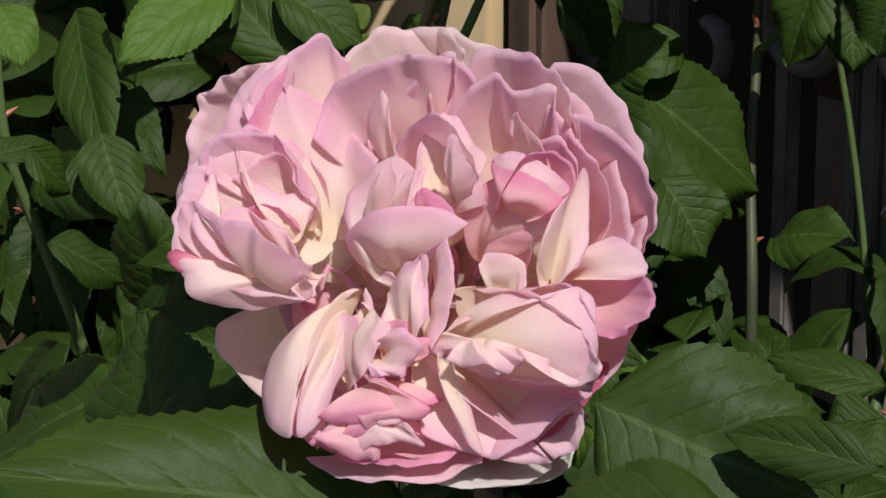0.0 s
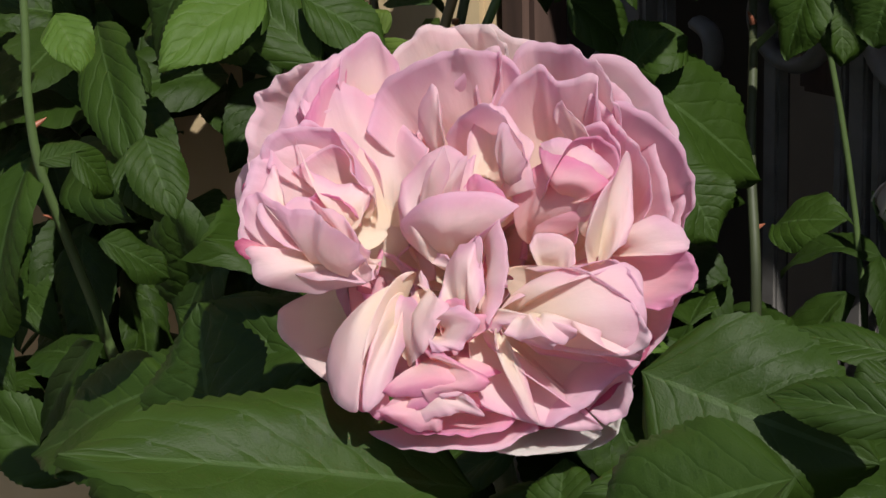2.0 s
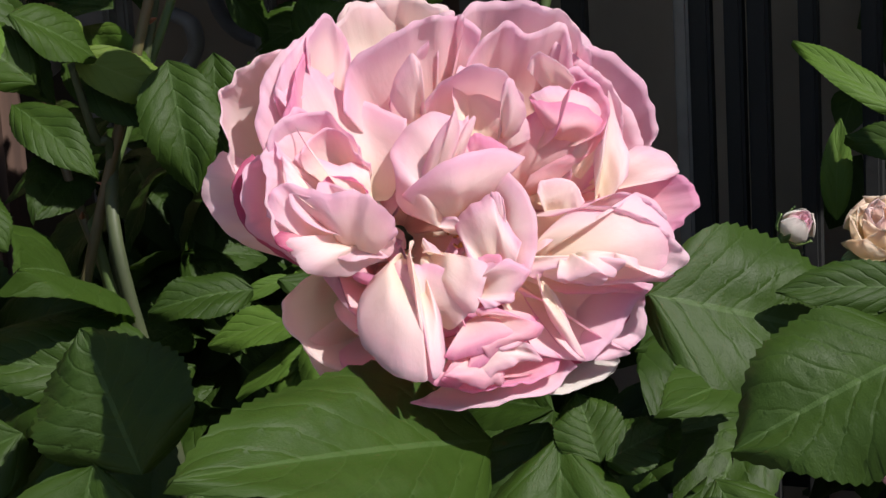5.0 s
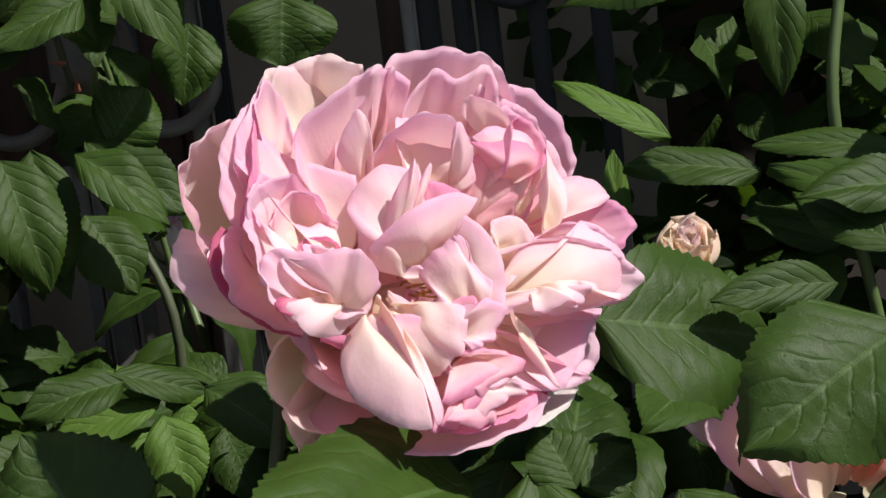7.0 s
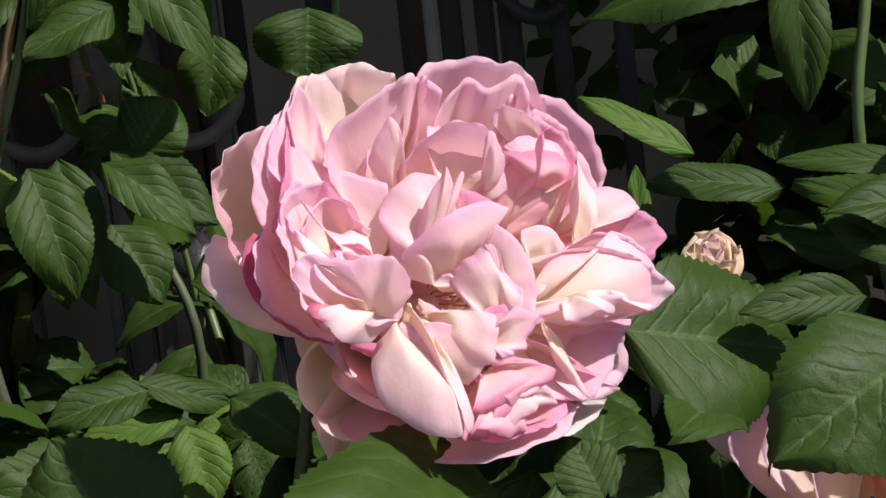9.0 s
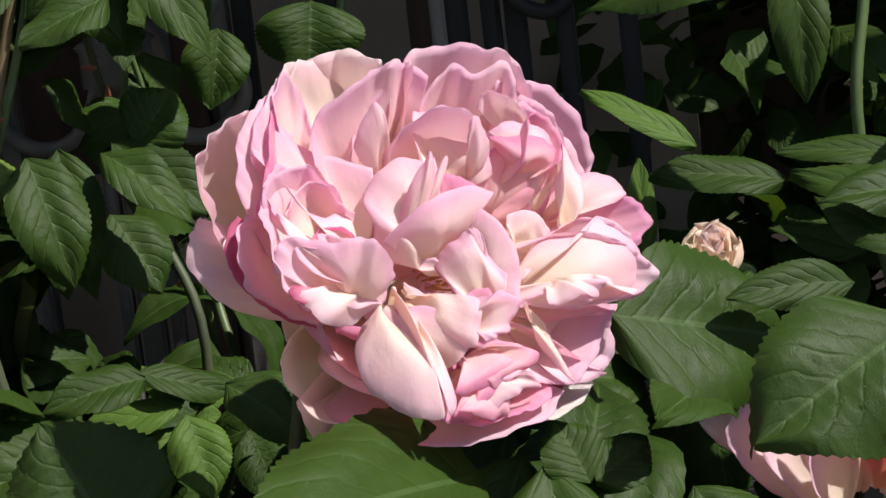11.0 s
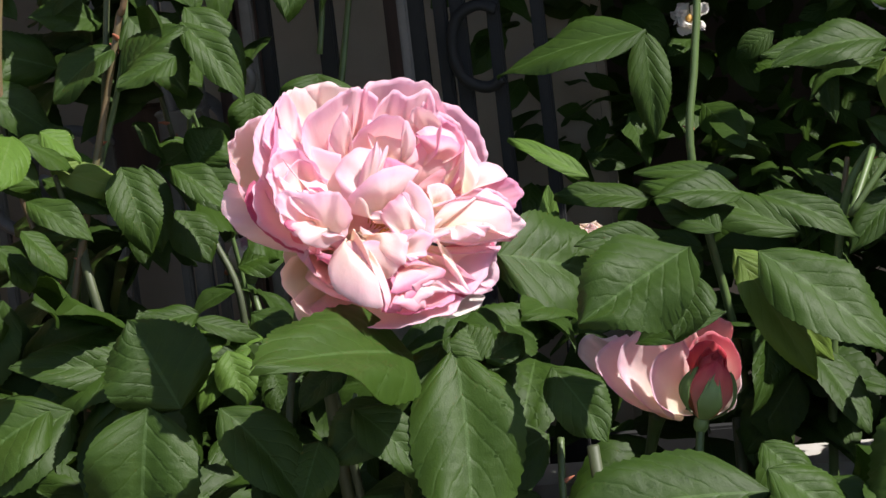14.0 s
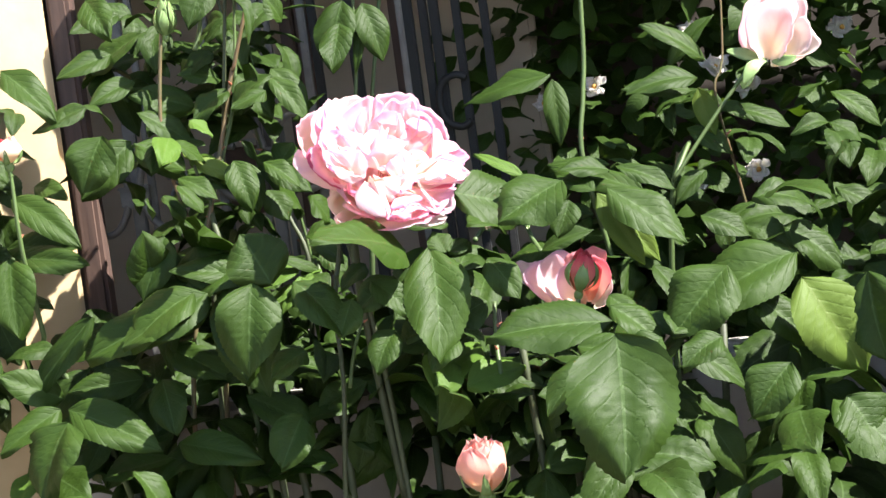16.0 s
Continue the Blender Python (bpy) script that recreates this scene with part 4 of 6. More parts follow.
leaf(rose_bush, (-0.0382, -0.0135, 0.9391), (-0.0458, -0.0276, 0.9181), 0.0205, 0, 0.25, 0.2, 136, LEAF)
leaf(rose_bush, (-0.1026, 0.1299, 0.9438), (-0.1276, 0.1157, 0.9319), 0.0099, 0, 0.4, 0.3, 137, FRESH)
leaf(rose_bush, (-0.1032, 0.1301, 0.9451), (-0.1145, 0.1142, 0.9283), 0.0127, 0, 0.4, 0.3, 138, FRESH)
leaf(rose_bush, (-0.1032, 0.1316, 0.9509), (-0.1157, 0.1393, 0.9622), 0.0100, 0, 0.4, 0.3, 139, FRESH)
leaf(rose_bush, (-0.1016, 0.1317, 0.9505), (-0.0873, 0.1358, 0.9523), 0.0080, 0, 0.4, 0.3, 140, FRESH)
leaf(rose_bush, (-0.1003, 0.1287, 0.9465), (-0.0926, 0.1280, 0.9486), 0.0080, 0, 0.4, 0.3, 141, FRESH)
leaf(rose_bush, (-0.1164, 0.1406, 0.9593), (-0.1312, 0.1294, 0.9545), 0.0052, 0, 0.4, 0.3, 142, FRESH)
leaf(rose_bush, (0.0726, 0.2117, 0.9839), (0.0324, 0.2048, 0.9911), 0.0153, 0, 0.25, 0.2, 143, LEAF)
leaf(rose_bush, (0.1124, 0.1675, 0.9967), (0.0707, 0.1669, 1.0048), 0.0112, 0, 0.25, 0.2, 144, LEAF)
leaf(rose_bush, (0.0278, 0.2118, 0.9633), (0.0269, 0.2151, 0.9931), 0.0089, 0, 0.25, 0.2, 145, FRESH)
leaf(rose_bush, (0.0939, 0.1982, 0.9624), (0.0663, 0.2000, 0.9733), 0.0118, 0, 0.25, 0.2, 146, LEAF)
leaf(rose_bush, (-0.1101, 0.2000, 0.9721), (-0.0844, 0.2000, 0.9794), 0.0200, 0, 0.3, 0.3, 147, LEAF)
leaf(rose_bush, (-0.1500, 0.0750, 0.9720), (-0.1280, 0.0200, 0.9990), 0.0430, 0, 0.25, 0.2, 148, LEAF, facing=(0.55, -0.50, 0.65))
leaf(rose_bush, (-0.0880, -0.0129, 0.9547), (-0.1040, -0.0061, 0.9890), 0.0400, 0, 0.2, 0.1, 149, LEAF, facing=(0.12, -0.98, 0.10))
leaf(rose_bush, (-0.2765, 0.0700, 1.0276), (-0.2243, 0.0500, 0.9985), 0.0228, 0, 0.4, 0.25, 154, LEAF, facing=(0.15, -0.82, 0.55))
leaf(rose_bush, (-0.2878, 0.0800, 0.9948), (-0.2351, 0.0600, 0.9935), 0.0200, 10, 0.4, 0.25, 155, LEAF, facing=(0.15, -0.82, 0.55))
leaf(rose_bush, (-0.2655, 0.0900, 1.0335), (-0.2382, 0.0700, 1.0280), 0.0150, 0, 0.4, 0.25, 156, LEAF, facing=(0.15, -0.82, 0.55))
tube('stem', [(-0.2630, 0.0381, 1.0470), (-0.2630, 0.0379, 1.0269), (-0.2630, 0.0375, 1.0100), (-0.2630, 0.0400, 0.9891), (-0.2630, 0.0474, 0.9670), (-0.2630, 0.0584, 0.9366), (-0.2630, 0.0636, 0.9212), (-0.2350, 0.0750, 0.8600), (-0.2000, 0.0900, 0.7000)], [0.0013, 0.0014, 0.0015, 0.0016, 0.0017, 0.0018, 0.0019, 0.0021, 0.0023], STEM, rose_bush)
thorns([(-0.2630, 0.0381, 1.0470), (-0.2630, 0.0379, 1.0269), (-0.2630, 0.0375, 1.0100), (-0.2630, 0.0400, 0.9891), (-0.2630, 0.0474, 0.9670), (-0.2630, 0.0584, 0.9366), (-0.2630, 0.0636, 0.9212), (-0.2350, 0.0750, 0.8600), (-0.2000, 0.0900, 0.7000)], 4, 21, rose_bush)
leaf(rose_bush, (-0.3033, 0.0500, 0.9801), (-0.2962, 0.0500, 0.9443), 0.0130, 0, 0.25, 0.2, 150, LEAF, facing=(0.55, -0.35, 0.75))
leaf(rose_bush, (-0.2199, 0.0300, 0.9453), (-0.2721, 0.0300, 0.8928), 0.0210, 0, 0.25, 0.2, 151, LEAF, facing=(0.55, -0.35, 0.75))
leaf(rose_bush, (-0.0698, 0.1000, 0.9460), (-0.0767, 0.1000, 0.9631), 0.0050, 30, 0.6, 0.2, 152, REDSTEM)
leaf(rose_bush, (-0.1977, 0.1020, 1.0548), (-0.2314, 0.0780, 1.0241), 0.0308, -12, 0.4, 0.25, 160, LEAF, facing=(0.15, -0.82, 0.55))
leaf(rose_bush, (-0.1957, 0.1020, 1.0522), (-0.1581, 0.0780, 1.0279), 0.0199, 0, 0.4, 0.25, 161, LEAF, facing=(0.15, -0.82, 0.55))
leaf(rose_bush, (-0.1629, 0.1120, 1.0384), (-0.1252, 0.0880, 1.0213), 0.0151, 12, 0.4, 0.25, 162, FRESH, facing=(0.15, -0.82, 0.55))
leaf(rose_bush, (-0.1952, 0.1220, 1.0950), (-0.2221, 0.0980, 1.0856), 0.0181, 6, 0.4, 0.25, 163, LEAF, facing=(0.15, -0.82, 0.55))
leaf(rose_bush, (-0.1586, 0.1320, 1.0718), (-0.1933, 0.1080, 1.0885), 0.0222, -12, 0.4, 0.25, 164, LEAF, facing=(0.15, -0.82, 0.55))
leaf(rose_bush, (-0.2119, 0.1320, 1.1157), (-0.2432, 0.1080, 1.1039), 0.0195, 0, 0.4, 0.25, 165, LEAF, facing=(0.15, -0.82, 0.55))
leaf(rose_bush, (-0.2277, 0.1420, 1.1548), (-0.2082, 0.1180, 1.1295), 0.0224, 12, 0.4, 0.25, 166, LEAF, facing=(0.15, -0.82, 0.55))
leaf(rose_bush, (-0.1396, 0.1420, 1.0884), (-0.1617, 0.1180, 1.0994), 0.0170, 6, 0.4, 0.25, 167, LEAF, facing=(0.15, -0.82, 0.55))
leaf(rose_bush, (-0.2748, 0.0820, 1.1131), (-0.2334, 0.0580, 1.0798), 0.0239, -12, 0.4, 0.25, 168, LEAF, facing=(0.15, -0.82, 0.55))
leaf(rose_bush, (-0.1811, 0.1120, 1.0111), (-0.1497, 0.0880, 1.0131), 0.0144, 0, 0.4, 0.25, 169, LEAF, facing=(0.15, -0.82, 0.55))
leaf(rose_bush, (-0.1813, 0.0520, 0.9576), (-0.1790, 0.0280, 0.9908), 0.0298, 12, 0.4, 0.25, 170, LEAF, facing=(0.15, -0.82, 0.55))
leaf(rose_bush, (-0.1414, 0.0320, 0.9460), (-0.2222, 0.0080, 0.9254), 0.0384, 6, 0.4, 0.25, 171, LEAF, facing=(0.15, -0.82, 0.55))
leaf(rose_bush, (-0.1201, 0.0220, 0.9510), (-0.1084, -0.0020, 0.8849), 0.0424, -12, 0.4, 0.25, 172, LEAF, facing=(-0.25, -0.85, 0.45))
leaf(rose_bush, (-0.1151, 0.0420, 0.9597), (-0.1587, 0.0180, 0.9707), 0.0192, 0, 0.4, 0.25, 173, LEAF, facing=(0.15, -0.82, 0.55))
leaf(rose_bush, (-0.2728, 0.0420, 0.9898), (-0.2697, 0.0180, 0.9410), 0.0344, 12, 0.4, 0.25, 174, LEAF, facing=(0.15, -0.82, 0.55))
leaf(rose_bush, (-0.2772, 0.0620, 0.9888), (-0.2257, 0.0380, 0.9799), 0.0221, 6, 0.4, 0.25, 175, LEAF, facing=(0.15, -0.82, 0.55))
leaf(rose_bush, (-0.2489, 0.0420, 0.8932), (-0.2831, 0.0180, 0.9136), 0.0243, -12, 0.4, 0.25, 176, LEAF, facing=(0.15, -0.82, 0.55))
leaf(rose_bush, (-0.2390, 0.0120, 0.8893), (-0.1761, -0.0120, 0.8639), 0.0314, 0, 0.4, 0.25, 177, LEAF, facing=(0.15, -0.82, 0.55))
leaf(rose_bush, (-0.1824, 0.0420, 0.8990), (-0.1694, 0.0180, 0.8677), 0.0255, 12, 0.4, 0.25, 178, LEAF, facing=(0.15, -0.82, 0.55))
leaf(rose_bush, (-0.1855, 0.0720, 0.9185), (-0.1412, 0.0480, 0.8935), 0.0227, 6, 0.4, 0.25, 179, LEAF, facing=(0.15, -0.82, 0.55))
leaf(rose_bush, (-0.1996, 0.0620, 0.8986), (-0.2447, 0.0380, 0.8977), 0.0216, -12, 0.4, 0.25, 180, LEAF, facing=(0.15, -0.82, 0.55))
leaf(rose_bush, (-0.1747, 0.0320, 0.8574), (-0.1196, 0.0080, 0.8437), 0.0253, 0, 0.4, 0.25, 181, LEAF, facing=(0.15, -0.82, 0.55))
leaf(rose_bush, (-0.2305, -0.0180, 0.8839), (-0.2512, -0.0420, 0.8418), 0.0493, 12, 0.4, 0.25, 182, LEAF, facing=(-0.25, -0.85, 0.45))
leaf(rose_bush, (-0.2403, 0.0020, 0.8908), (-0.2760, -0.0220, 0.8704), 0.0230, 6, 0.4, 0.25, 183, LEAF, facing=(0.15, -0.82, 0.55))
leaf(rose_bush, (-0.0852, 0.0120, 0.8677), (-0.0992, -0.0120, 0.8401), 0.0286, -12, 0.4, 0.25, 184, LEAF, facing=(0.15, -0.82, 0.55))
leaf(rose_bush, (-0.0539, 0.1420, 1.1153), (-0.0568, 0.1180, 1.0868), 0.0220, 6, 0.4, 0.25, 185, LEAF, facing=(0.15, -0.82, 0.55))

# the large bloom
bloom = tagged(new("rose_bloom"), "large full-blown pale pink rose with ruffled petals", "rose")
bloom.matrix_world = Matrix.Translation(C) @ FACE.to_4x4()
rim_petal(bloom, (-27.4, 4.8, -24.0), ((-29.5, 3.8, -10.0), (-40.5, 0.4, 6.8), (-43.7, -5.6, 17.0), (-42.4, -11.9, 17.2), (-35.9, -19.4, 8.0), (-23.9, -22.4, 2.0), (-13.6, -21.7, 2.0)), -8, 1.5, 0.5, 1, CREAM)
rim_petal(bloom, (-24.6, -0.4, -20.0), ((-41.0, -15.5, 9.1), (-38.3, -24.5, -0.0), (-36.0, -26.6, -2.0), (-29.2, -23.2, -0.0), (-21.4, -21.9, -0.0)), -4, 1, 0.5, 2, CREAM)
rim_petal(bloom, (-30.1, 4.8, -26.0), ((-46.6, 5.2, -8.3), (-45.8, -0.6, -4.6), (-43.7, -7.8, -3.8)), -3, 0, 0.4, 3, CREAM)
rim_petal(bloom, (-30.0, 6.9, -22.0), ((-62.7, 25.4, 17.0), (-64.5, 21.0, 21.0), (-64.5, 14.7, 21.0), (-60.6, 8.4, 19.0), (-54.0, 4.5, 15.0), (-45.7, 2.7, 5.8), (-37.0, 1.5, -0.0)), 9, 1, 0.6, 4, BLUSH)
rim_petal(bloom, (-35.5, 15.6, -24.0), ((-59.4, 20.4, 23.0), (-61.4, 27.2, 24.0), (-63.6, 32.9, 23.0), (-64.0, 37.9, 22.0), (-61.7, 42.4, 21.0), (-58.2, 46.9, 18.0), (-54.0, 50.2, 15.0), (-51.6, 48.1, 4.0)), -10, -2, 1.0, 5, BLUSH)
rim_petal(bloom, (-42.5, 15.8, -6.0), ((-48.7, 17.2, 18.0), (-53.5, 28.5, 21.0), (-54.5, 37.3, 21.0), (-53.0, 44.9, 19.6), (-50.7, 50.8, 16.1), (-48.4, 53.5, 12.6)), 3, 1, 0.7, 6, PINK)
rim_petal(bloom, (-47.7, 26.2, 4.0), ((-51.7, 38.6, 19.9), (-51.2, 45.6, 18.5), (-48.9, 52.1, 15.0), (-47.0, 57.5, 9.7)), 3, 0.5, 0.5, 7, PINK)
rim_petal(bloom, (-46.1, 26.2, -0.0), ((-47.0, 57.9, 9.6), (-44.0, 54.7, 2.0), (-42.2, 49.0, -1.0), (-41.9, 45.8, -2.0)), 2, 0.5, 0.5, 8, BLUSH)
rim_petal(bloom, (-45.7, 23.6, 6.0), ((-49.6, 26.0, 22.8), (-47.7, 38.6, 20.5), (-48.0, 46.3, 17.5), (-47.2, 52.2, 12.9)), 3, 0.5, 0.5, 9, DEEP)
rim_petal(bloom, (-44.3, 13.3, 8.0), ((-53.4, 25.4, 23.0), (-55.6, 21.0, 26.0), (-54.9, 14.8, 27.0), (-50.7, 7.9, 25.5), (-43.7, 3.3, 18.0), (-37.0, 1.6, 12.0)), 1, 2, 0.5, 10, MAGENTA)
rim_petal(bloom, (-34.6, 17.1, -4.0), ((-52.3, 26.0, 24.4), (-52.9, 21.0, 29.0), (-51.4, 13.5, 29.1), (-48.2, 8.5, 26.0), (-42.3, 4.6, 19.3), (-36.3, 2.2, 14.0)), -3, 2, 0.5, 11, PINK)
rim_petal(bloom, (-30.3, 17.1, 4.0), ((-44.6, 34.8, 23.8), (-46.8, 29.6, 31.0), (-47.2, 23.5, 34.0), (-45.6, 16.1, 36.0), (-41.3, 9.4, 37.0), (-36.5, 5.6, 35.0)), -2, 1.5, 0.8, 12, PINK)
rim_petal(bloom, (-30.4, 5.8, 18.0), ((-43.1, 13.0, 37.0), (-43.8, 18.5, 36.0), (-40.2, 21.0, 35.0), (-32.8, 19.1, 34.0), (-27.4, 21.0, 32.0), (-22.5, 20.1, 31.0), (-19.8, 15.4, 24.0), (-19.4, 12.2, 20.0)), 4, 1, 0.8, 13, PINK)
rim_petal(bloom, (-28.7, 9.6, 14.0), ((-38.2, 9.4, 37.0), (-37.0, 5.7, 37.0), (-32.2, 2.5, 34.0), (-27.1, 3.7, 22.0), (-23.5, 5.8, 16.0), (-20.3, 10.2, 16.0), (-19.9, 12.8, 19.0)), 4, 1.5, 0.8, 14, BLUSH)
rim_petal(bloom, (-32.7, 18.4, 8.0), ((-46.5, 25.9, 32.0), (-46.3, 32.1, 31.0), (-43.7, 35.3, 27.4), (-39.1, 37.1, 20.4), (-35.5, 34.3, 18.0), (-31.7, 30.5, 18.0), (-30.4, 26.7, 17.0)), -4, 1, 0.8, 15, PINK)
rim_petal(bloom, (-33.3, 19.1, 10.0), ((-43.2, 26.0, 25.0), (-40.9, 31.0, 21.5), (-37.9, 33.6, 19.0), (-34.2, 32.4, 18.0), (-31.7, 28.6, 18.0), (-28.6, 26.7, 16.0)), -3, 1, 0.6, 16, PINK)
rim_petal(bloom, (-32.6, 17.2, 12.0), ((-37.0, 21.0, 24.0), (-34.6, 22.9, 23.0), (-29.7, 22.9, 20.0), (-27.9, 20.4, 18.0)), -1, 0.5, 0.6, 18, DEEP)
rim_petal(bloom, (-33.1, 22.3, -0.0), ((-46.8, 36.1, 18.9), (-45.8, 41.3, 14.1), (-43.3, 46.9, 2.0), (-39.7, 48.6, -2.0), (-36.4, 47.1, -2.0), (-33.8, 45.1, -2.0), (-33.2, 35.2, 2.0)), -4, 1, 0.7, 19, PINK)
rim_petal(bloom, (-30.3, 26.4, -30.0), ((-46.7, 48.7, -10.0), (-47.2, 59.1, -8.0), (-44.0, 62.5, -9.0), (-38.8, 63.2, -10.0), (-34.3, 65.6, -12.0), (-28.3, 64.7, -12.0), (-23.7, 62.7, -12.0), (-24.3, 50.1, -12.0)), -6, 2, 0.8, 20, CREAM)
rim_petal(bloom, (-24.5, 26.3, -18.0), ((-37.2, 47.8, -4.0), (-33.2, 53.7, -4.0), (-26.7, 57.6, -4.0), (-22.1, 62.2, -4.0), (-18.9, 62.6, -5.0), (-21.5, 53.6, -3.0)), -3, 1, 0.6, 21, PINK)
rim_petal(bloom, (-23.1, 29.0, -14.0), ((-30.5, 40.5, -0.0), (-27.9, 48.3, -0.0), (-24.0, 54.8, 0.0), (-18.9, 62.2, -4.0), (-16.2, 61.5, -4.0), (-17.6, 53.8, -6.0), (-18.9, 42.0, -6.0)), -3, 1, 0.7, 22, PINK)
rim_petal(bloom, (-23.9, 34.2, -8.0), ((-27.5, 39.1, 2.0), (-29.0, 42.3, 4.0), (-27.9, 46.7, 6.0), (-25.7, 51.2, 7.0), (-23.8, 52.2, 7.0), (-21.9, 48.7, 6.0), (-21.7, 44.2, 4.0), (-22.9, 39.2, -0.0)), 4, 0.5, 0.4, 23, BLUSH)
rim_petal(bloom, (-8.5, 23.7, -26.0), ((-18.3, 57.8, -8.0), (-17.7, 63.8, -9.0), (-13.7, 66.1, -10.0), (-7.1, 67.0, -11.0), (-0.5, 66.6, -11.0), (4.1, 66.7, -12.0), (8.1, 63.4, -13.0), (10.8, 60.2, -15.0), (12.2, 53.1, -18.0)), -8, 2, 0.9, 24, PINK)
rim_petal(bloom, (-7.1, 26.4, -20.0), ((-16.3, 48.5, -5.0), (-12.3, 57.0, -5.0), (-7.8, 62.3, -6.0), (-3.2, 60.3, -6.0), (2.1, 61.1, -8.0), (6.1, 63.2, -9.0), (7.4, 57.9, -10.0), (8.8, 52.8, -12.0)), -6, 1.5, 0.9, 25, PINK)
rim_petal(bloom, (-11.0, 23.6, -6.0), ((-23.5, 34.8, -6.0), (-22.7, 40.5, 0.0), (-18.7, 46.2, 3.0), (-13.5, 50.0, 5.0), (-7.1, 51.4, 6.0), (-3.2, 50.0, 6.0), (0.7, 46.2, 3.0), (1.4, 42.4, 0.0), (-1.2, 38.0, -3.0)), -7, 1.5, 0.8, 26, PINK)
rim_petal(bloom, (-4.5, 35.4, -4.0), ((-3.2, 39.2, -0.0), (-3.2, 45.5, 5.0), (-1.7, 50.0, 6.0), (0.7, 45.5, 4.0), (1.7, 41.8, -0.0), (0.1, 37.9, -2.0)), 3, 0.5, 0.6, 27, PINK)
rim_petal(bloom, (7.4, 46.1, -12.0), ((-1.2, 52.6, -8.0), (0.8, 56.2, -7.0), (4.7, 55.7, -6.0), (9.3, 52.6, -8.0), (11.4, 47.4, -10.0)), -1, 0.5, 0.5, 28, BLUSH)
rim_petal(bloom, (10.0, 39.5, -10.0), ((0.8, 45.9, -5.0), (1.8, 47.1, -4.0), (5.3, 49.0, -5.0), (10.0, 48.8, -7.0), (14.6, 47.4, -9.5), (16.7, 44.9, -13.0)), 3, 0.5, 0.5, 29, PINK)
rim_petal(bloom, (8.7, 36.8, -8.0), ((1.0, 46.1, -4.0), (4.7, 45.3, -3.0), (9.9, 45.8, -4.0), (14.6, 45.3, -7.5), (17.4, 41.5, -12.5), (15.3, 38.2, -11.0)), 4, 0.5, 0.5, 30, DEEP)
rim_petal(bloom, (0.8, 23.6, -12.0), ((-3.2, 35.4, -4.0), (1.4, 41.9, -5.0), (6.0, 44.8, -5.0), (12.6, 44.4, -8.0), (17.4, 40.9, -12.5), (16.7, 36.9, -13.0), (10.0, 35.5, -9.0), (4.7, 34.8, -8.0)), 3, 0.5, 0.5, 31, DEEP)
rim_petal(bloom, (12.8, 29.0, -14.0), ((10.7, 37.5, -9.0), (14.0, 39.5, -10.0), (17.4, 40.9, -13.5), (18.1, 38.3, -14.0), (16.8, 35.6, -14.0)), 1, 0.5, 0.5, 32, PINK)
rim_petal(bloom, (-3.1, 19.6, -32.0), ((8.8, 59.6, -16.0), (14.9, 58.4, -17.5), (20.5, 54.7, -23.5), (24.7, 48.8, -27.0), (26.5, 41.4, -29.0), (25.5, 36.0, -30.0), (22.7, 30.5, -27.8)), -6, 2, 0.9, 33, PINK)
rim_petal(bloom, (-1.7, 21.0, -28.0), ((3.5, 59.4, -12.0), (8.8, 55.5, -14.0), (14.1, 53.6, -15.0), (18.3, 49.1, -20.0), (19.7, 42.5, -22.0), (19.1, 35.8, -22.5)), -5, 1.5, 0.8, 34, BLUSH)
rim_petal(bloom, (-0.4, 22.3, -24.0), ((3.4, 50.0, -10.0), (10.1, 53.4, -12.0), (15.5, 48.9, -15.0), (17.6, 41.0, -17.5), (16.2, 34.3, -17.5), (14.2, 27.7, -17.0)), -4, 1.5, 0.8, 35, PINK)
rim_petal(bloom, (14.3, 26.4, -20.0), ((22.4, 35.8, -22.0), (23.7, 37.8, -21.0), (29.1, 37.8, -21.0), (33.2, 35.1, -22.0), (34.2, 32.8, -21.1), (31.7, 31.0, -19.1)), 3, 1, 0.6, 36, BLUSH)
rim_petal(bloom, (6.2, 18.3, -18.0), ((18.1, 27.6, -15.1), (27.7, 33.7, -19.6), (33.1, 33.1, -21.3), (38.5, 30.4, -21.8), (40.4, 26.4, -19.5), (37.5, 22.3, -16.0), (35.4, 19.7, -14.0)), -3, 1.5, 0.8, 37, DEEP)
rim_petal(bloom, (6.1, 17.7, -12.0), ((15.3, 22.3, -8.0), (23.2, 26.9, -9.9), (29.9, 26.3, -10.5), (34.4, 23.6, -10.0), (35.8, 19.7, -10.0), (34.4, 17.0, -9.0)), -2, 1, 0.7, 38, PINK)
rim_petal(bloom, (0.8, 15.8, -6.0), ((9.9, 19.7, -3.0), (17.7, 23.0, -2.0), (24.2, 23.6, -3.0), (30.9, 22.3, -5.0), (36.2, 19.7, -7.0), (40.3, 15.7, -9.0), (40.3, 11.8, -9.0), (36.3, 9.2, -8.0), (29.6, 7.2, -6.0), (20.3, 5.3, -3.6)), -4, 1.5, 0.8, 39, PINK)
rim_petal(bloom, (3.3, 9.3, 2.0), ((9.7, 5.5, 4.0), (13.6, 8.1, 4.0), (18.7, 10.7, 4.0), (24.0, 12.2, 3.0), (28.5, 12.6, 2.0), (26.6, 8.7, 2.0), (22.7, 6.1, 2.0), (16.2, 5.5, 2.8)), 1, 0.5, 1.0, 40, BLUSH)
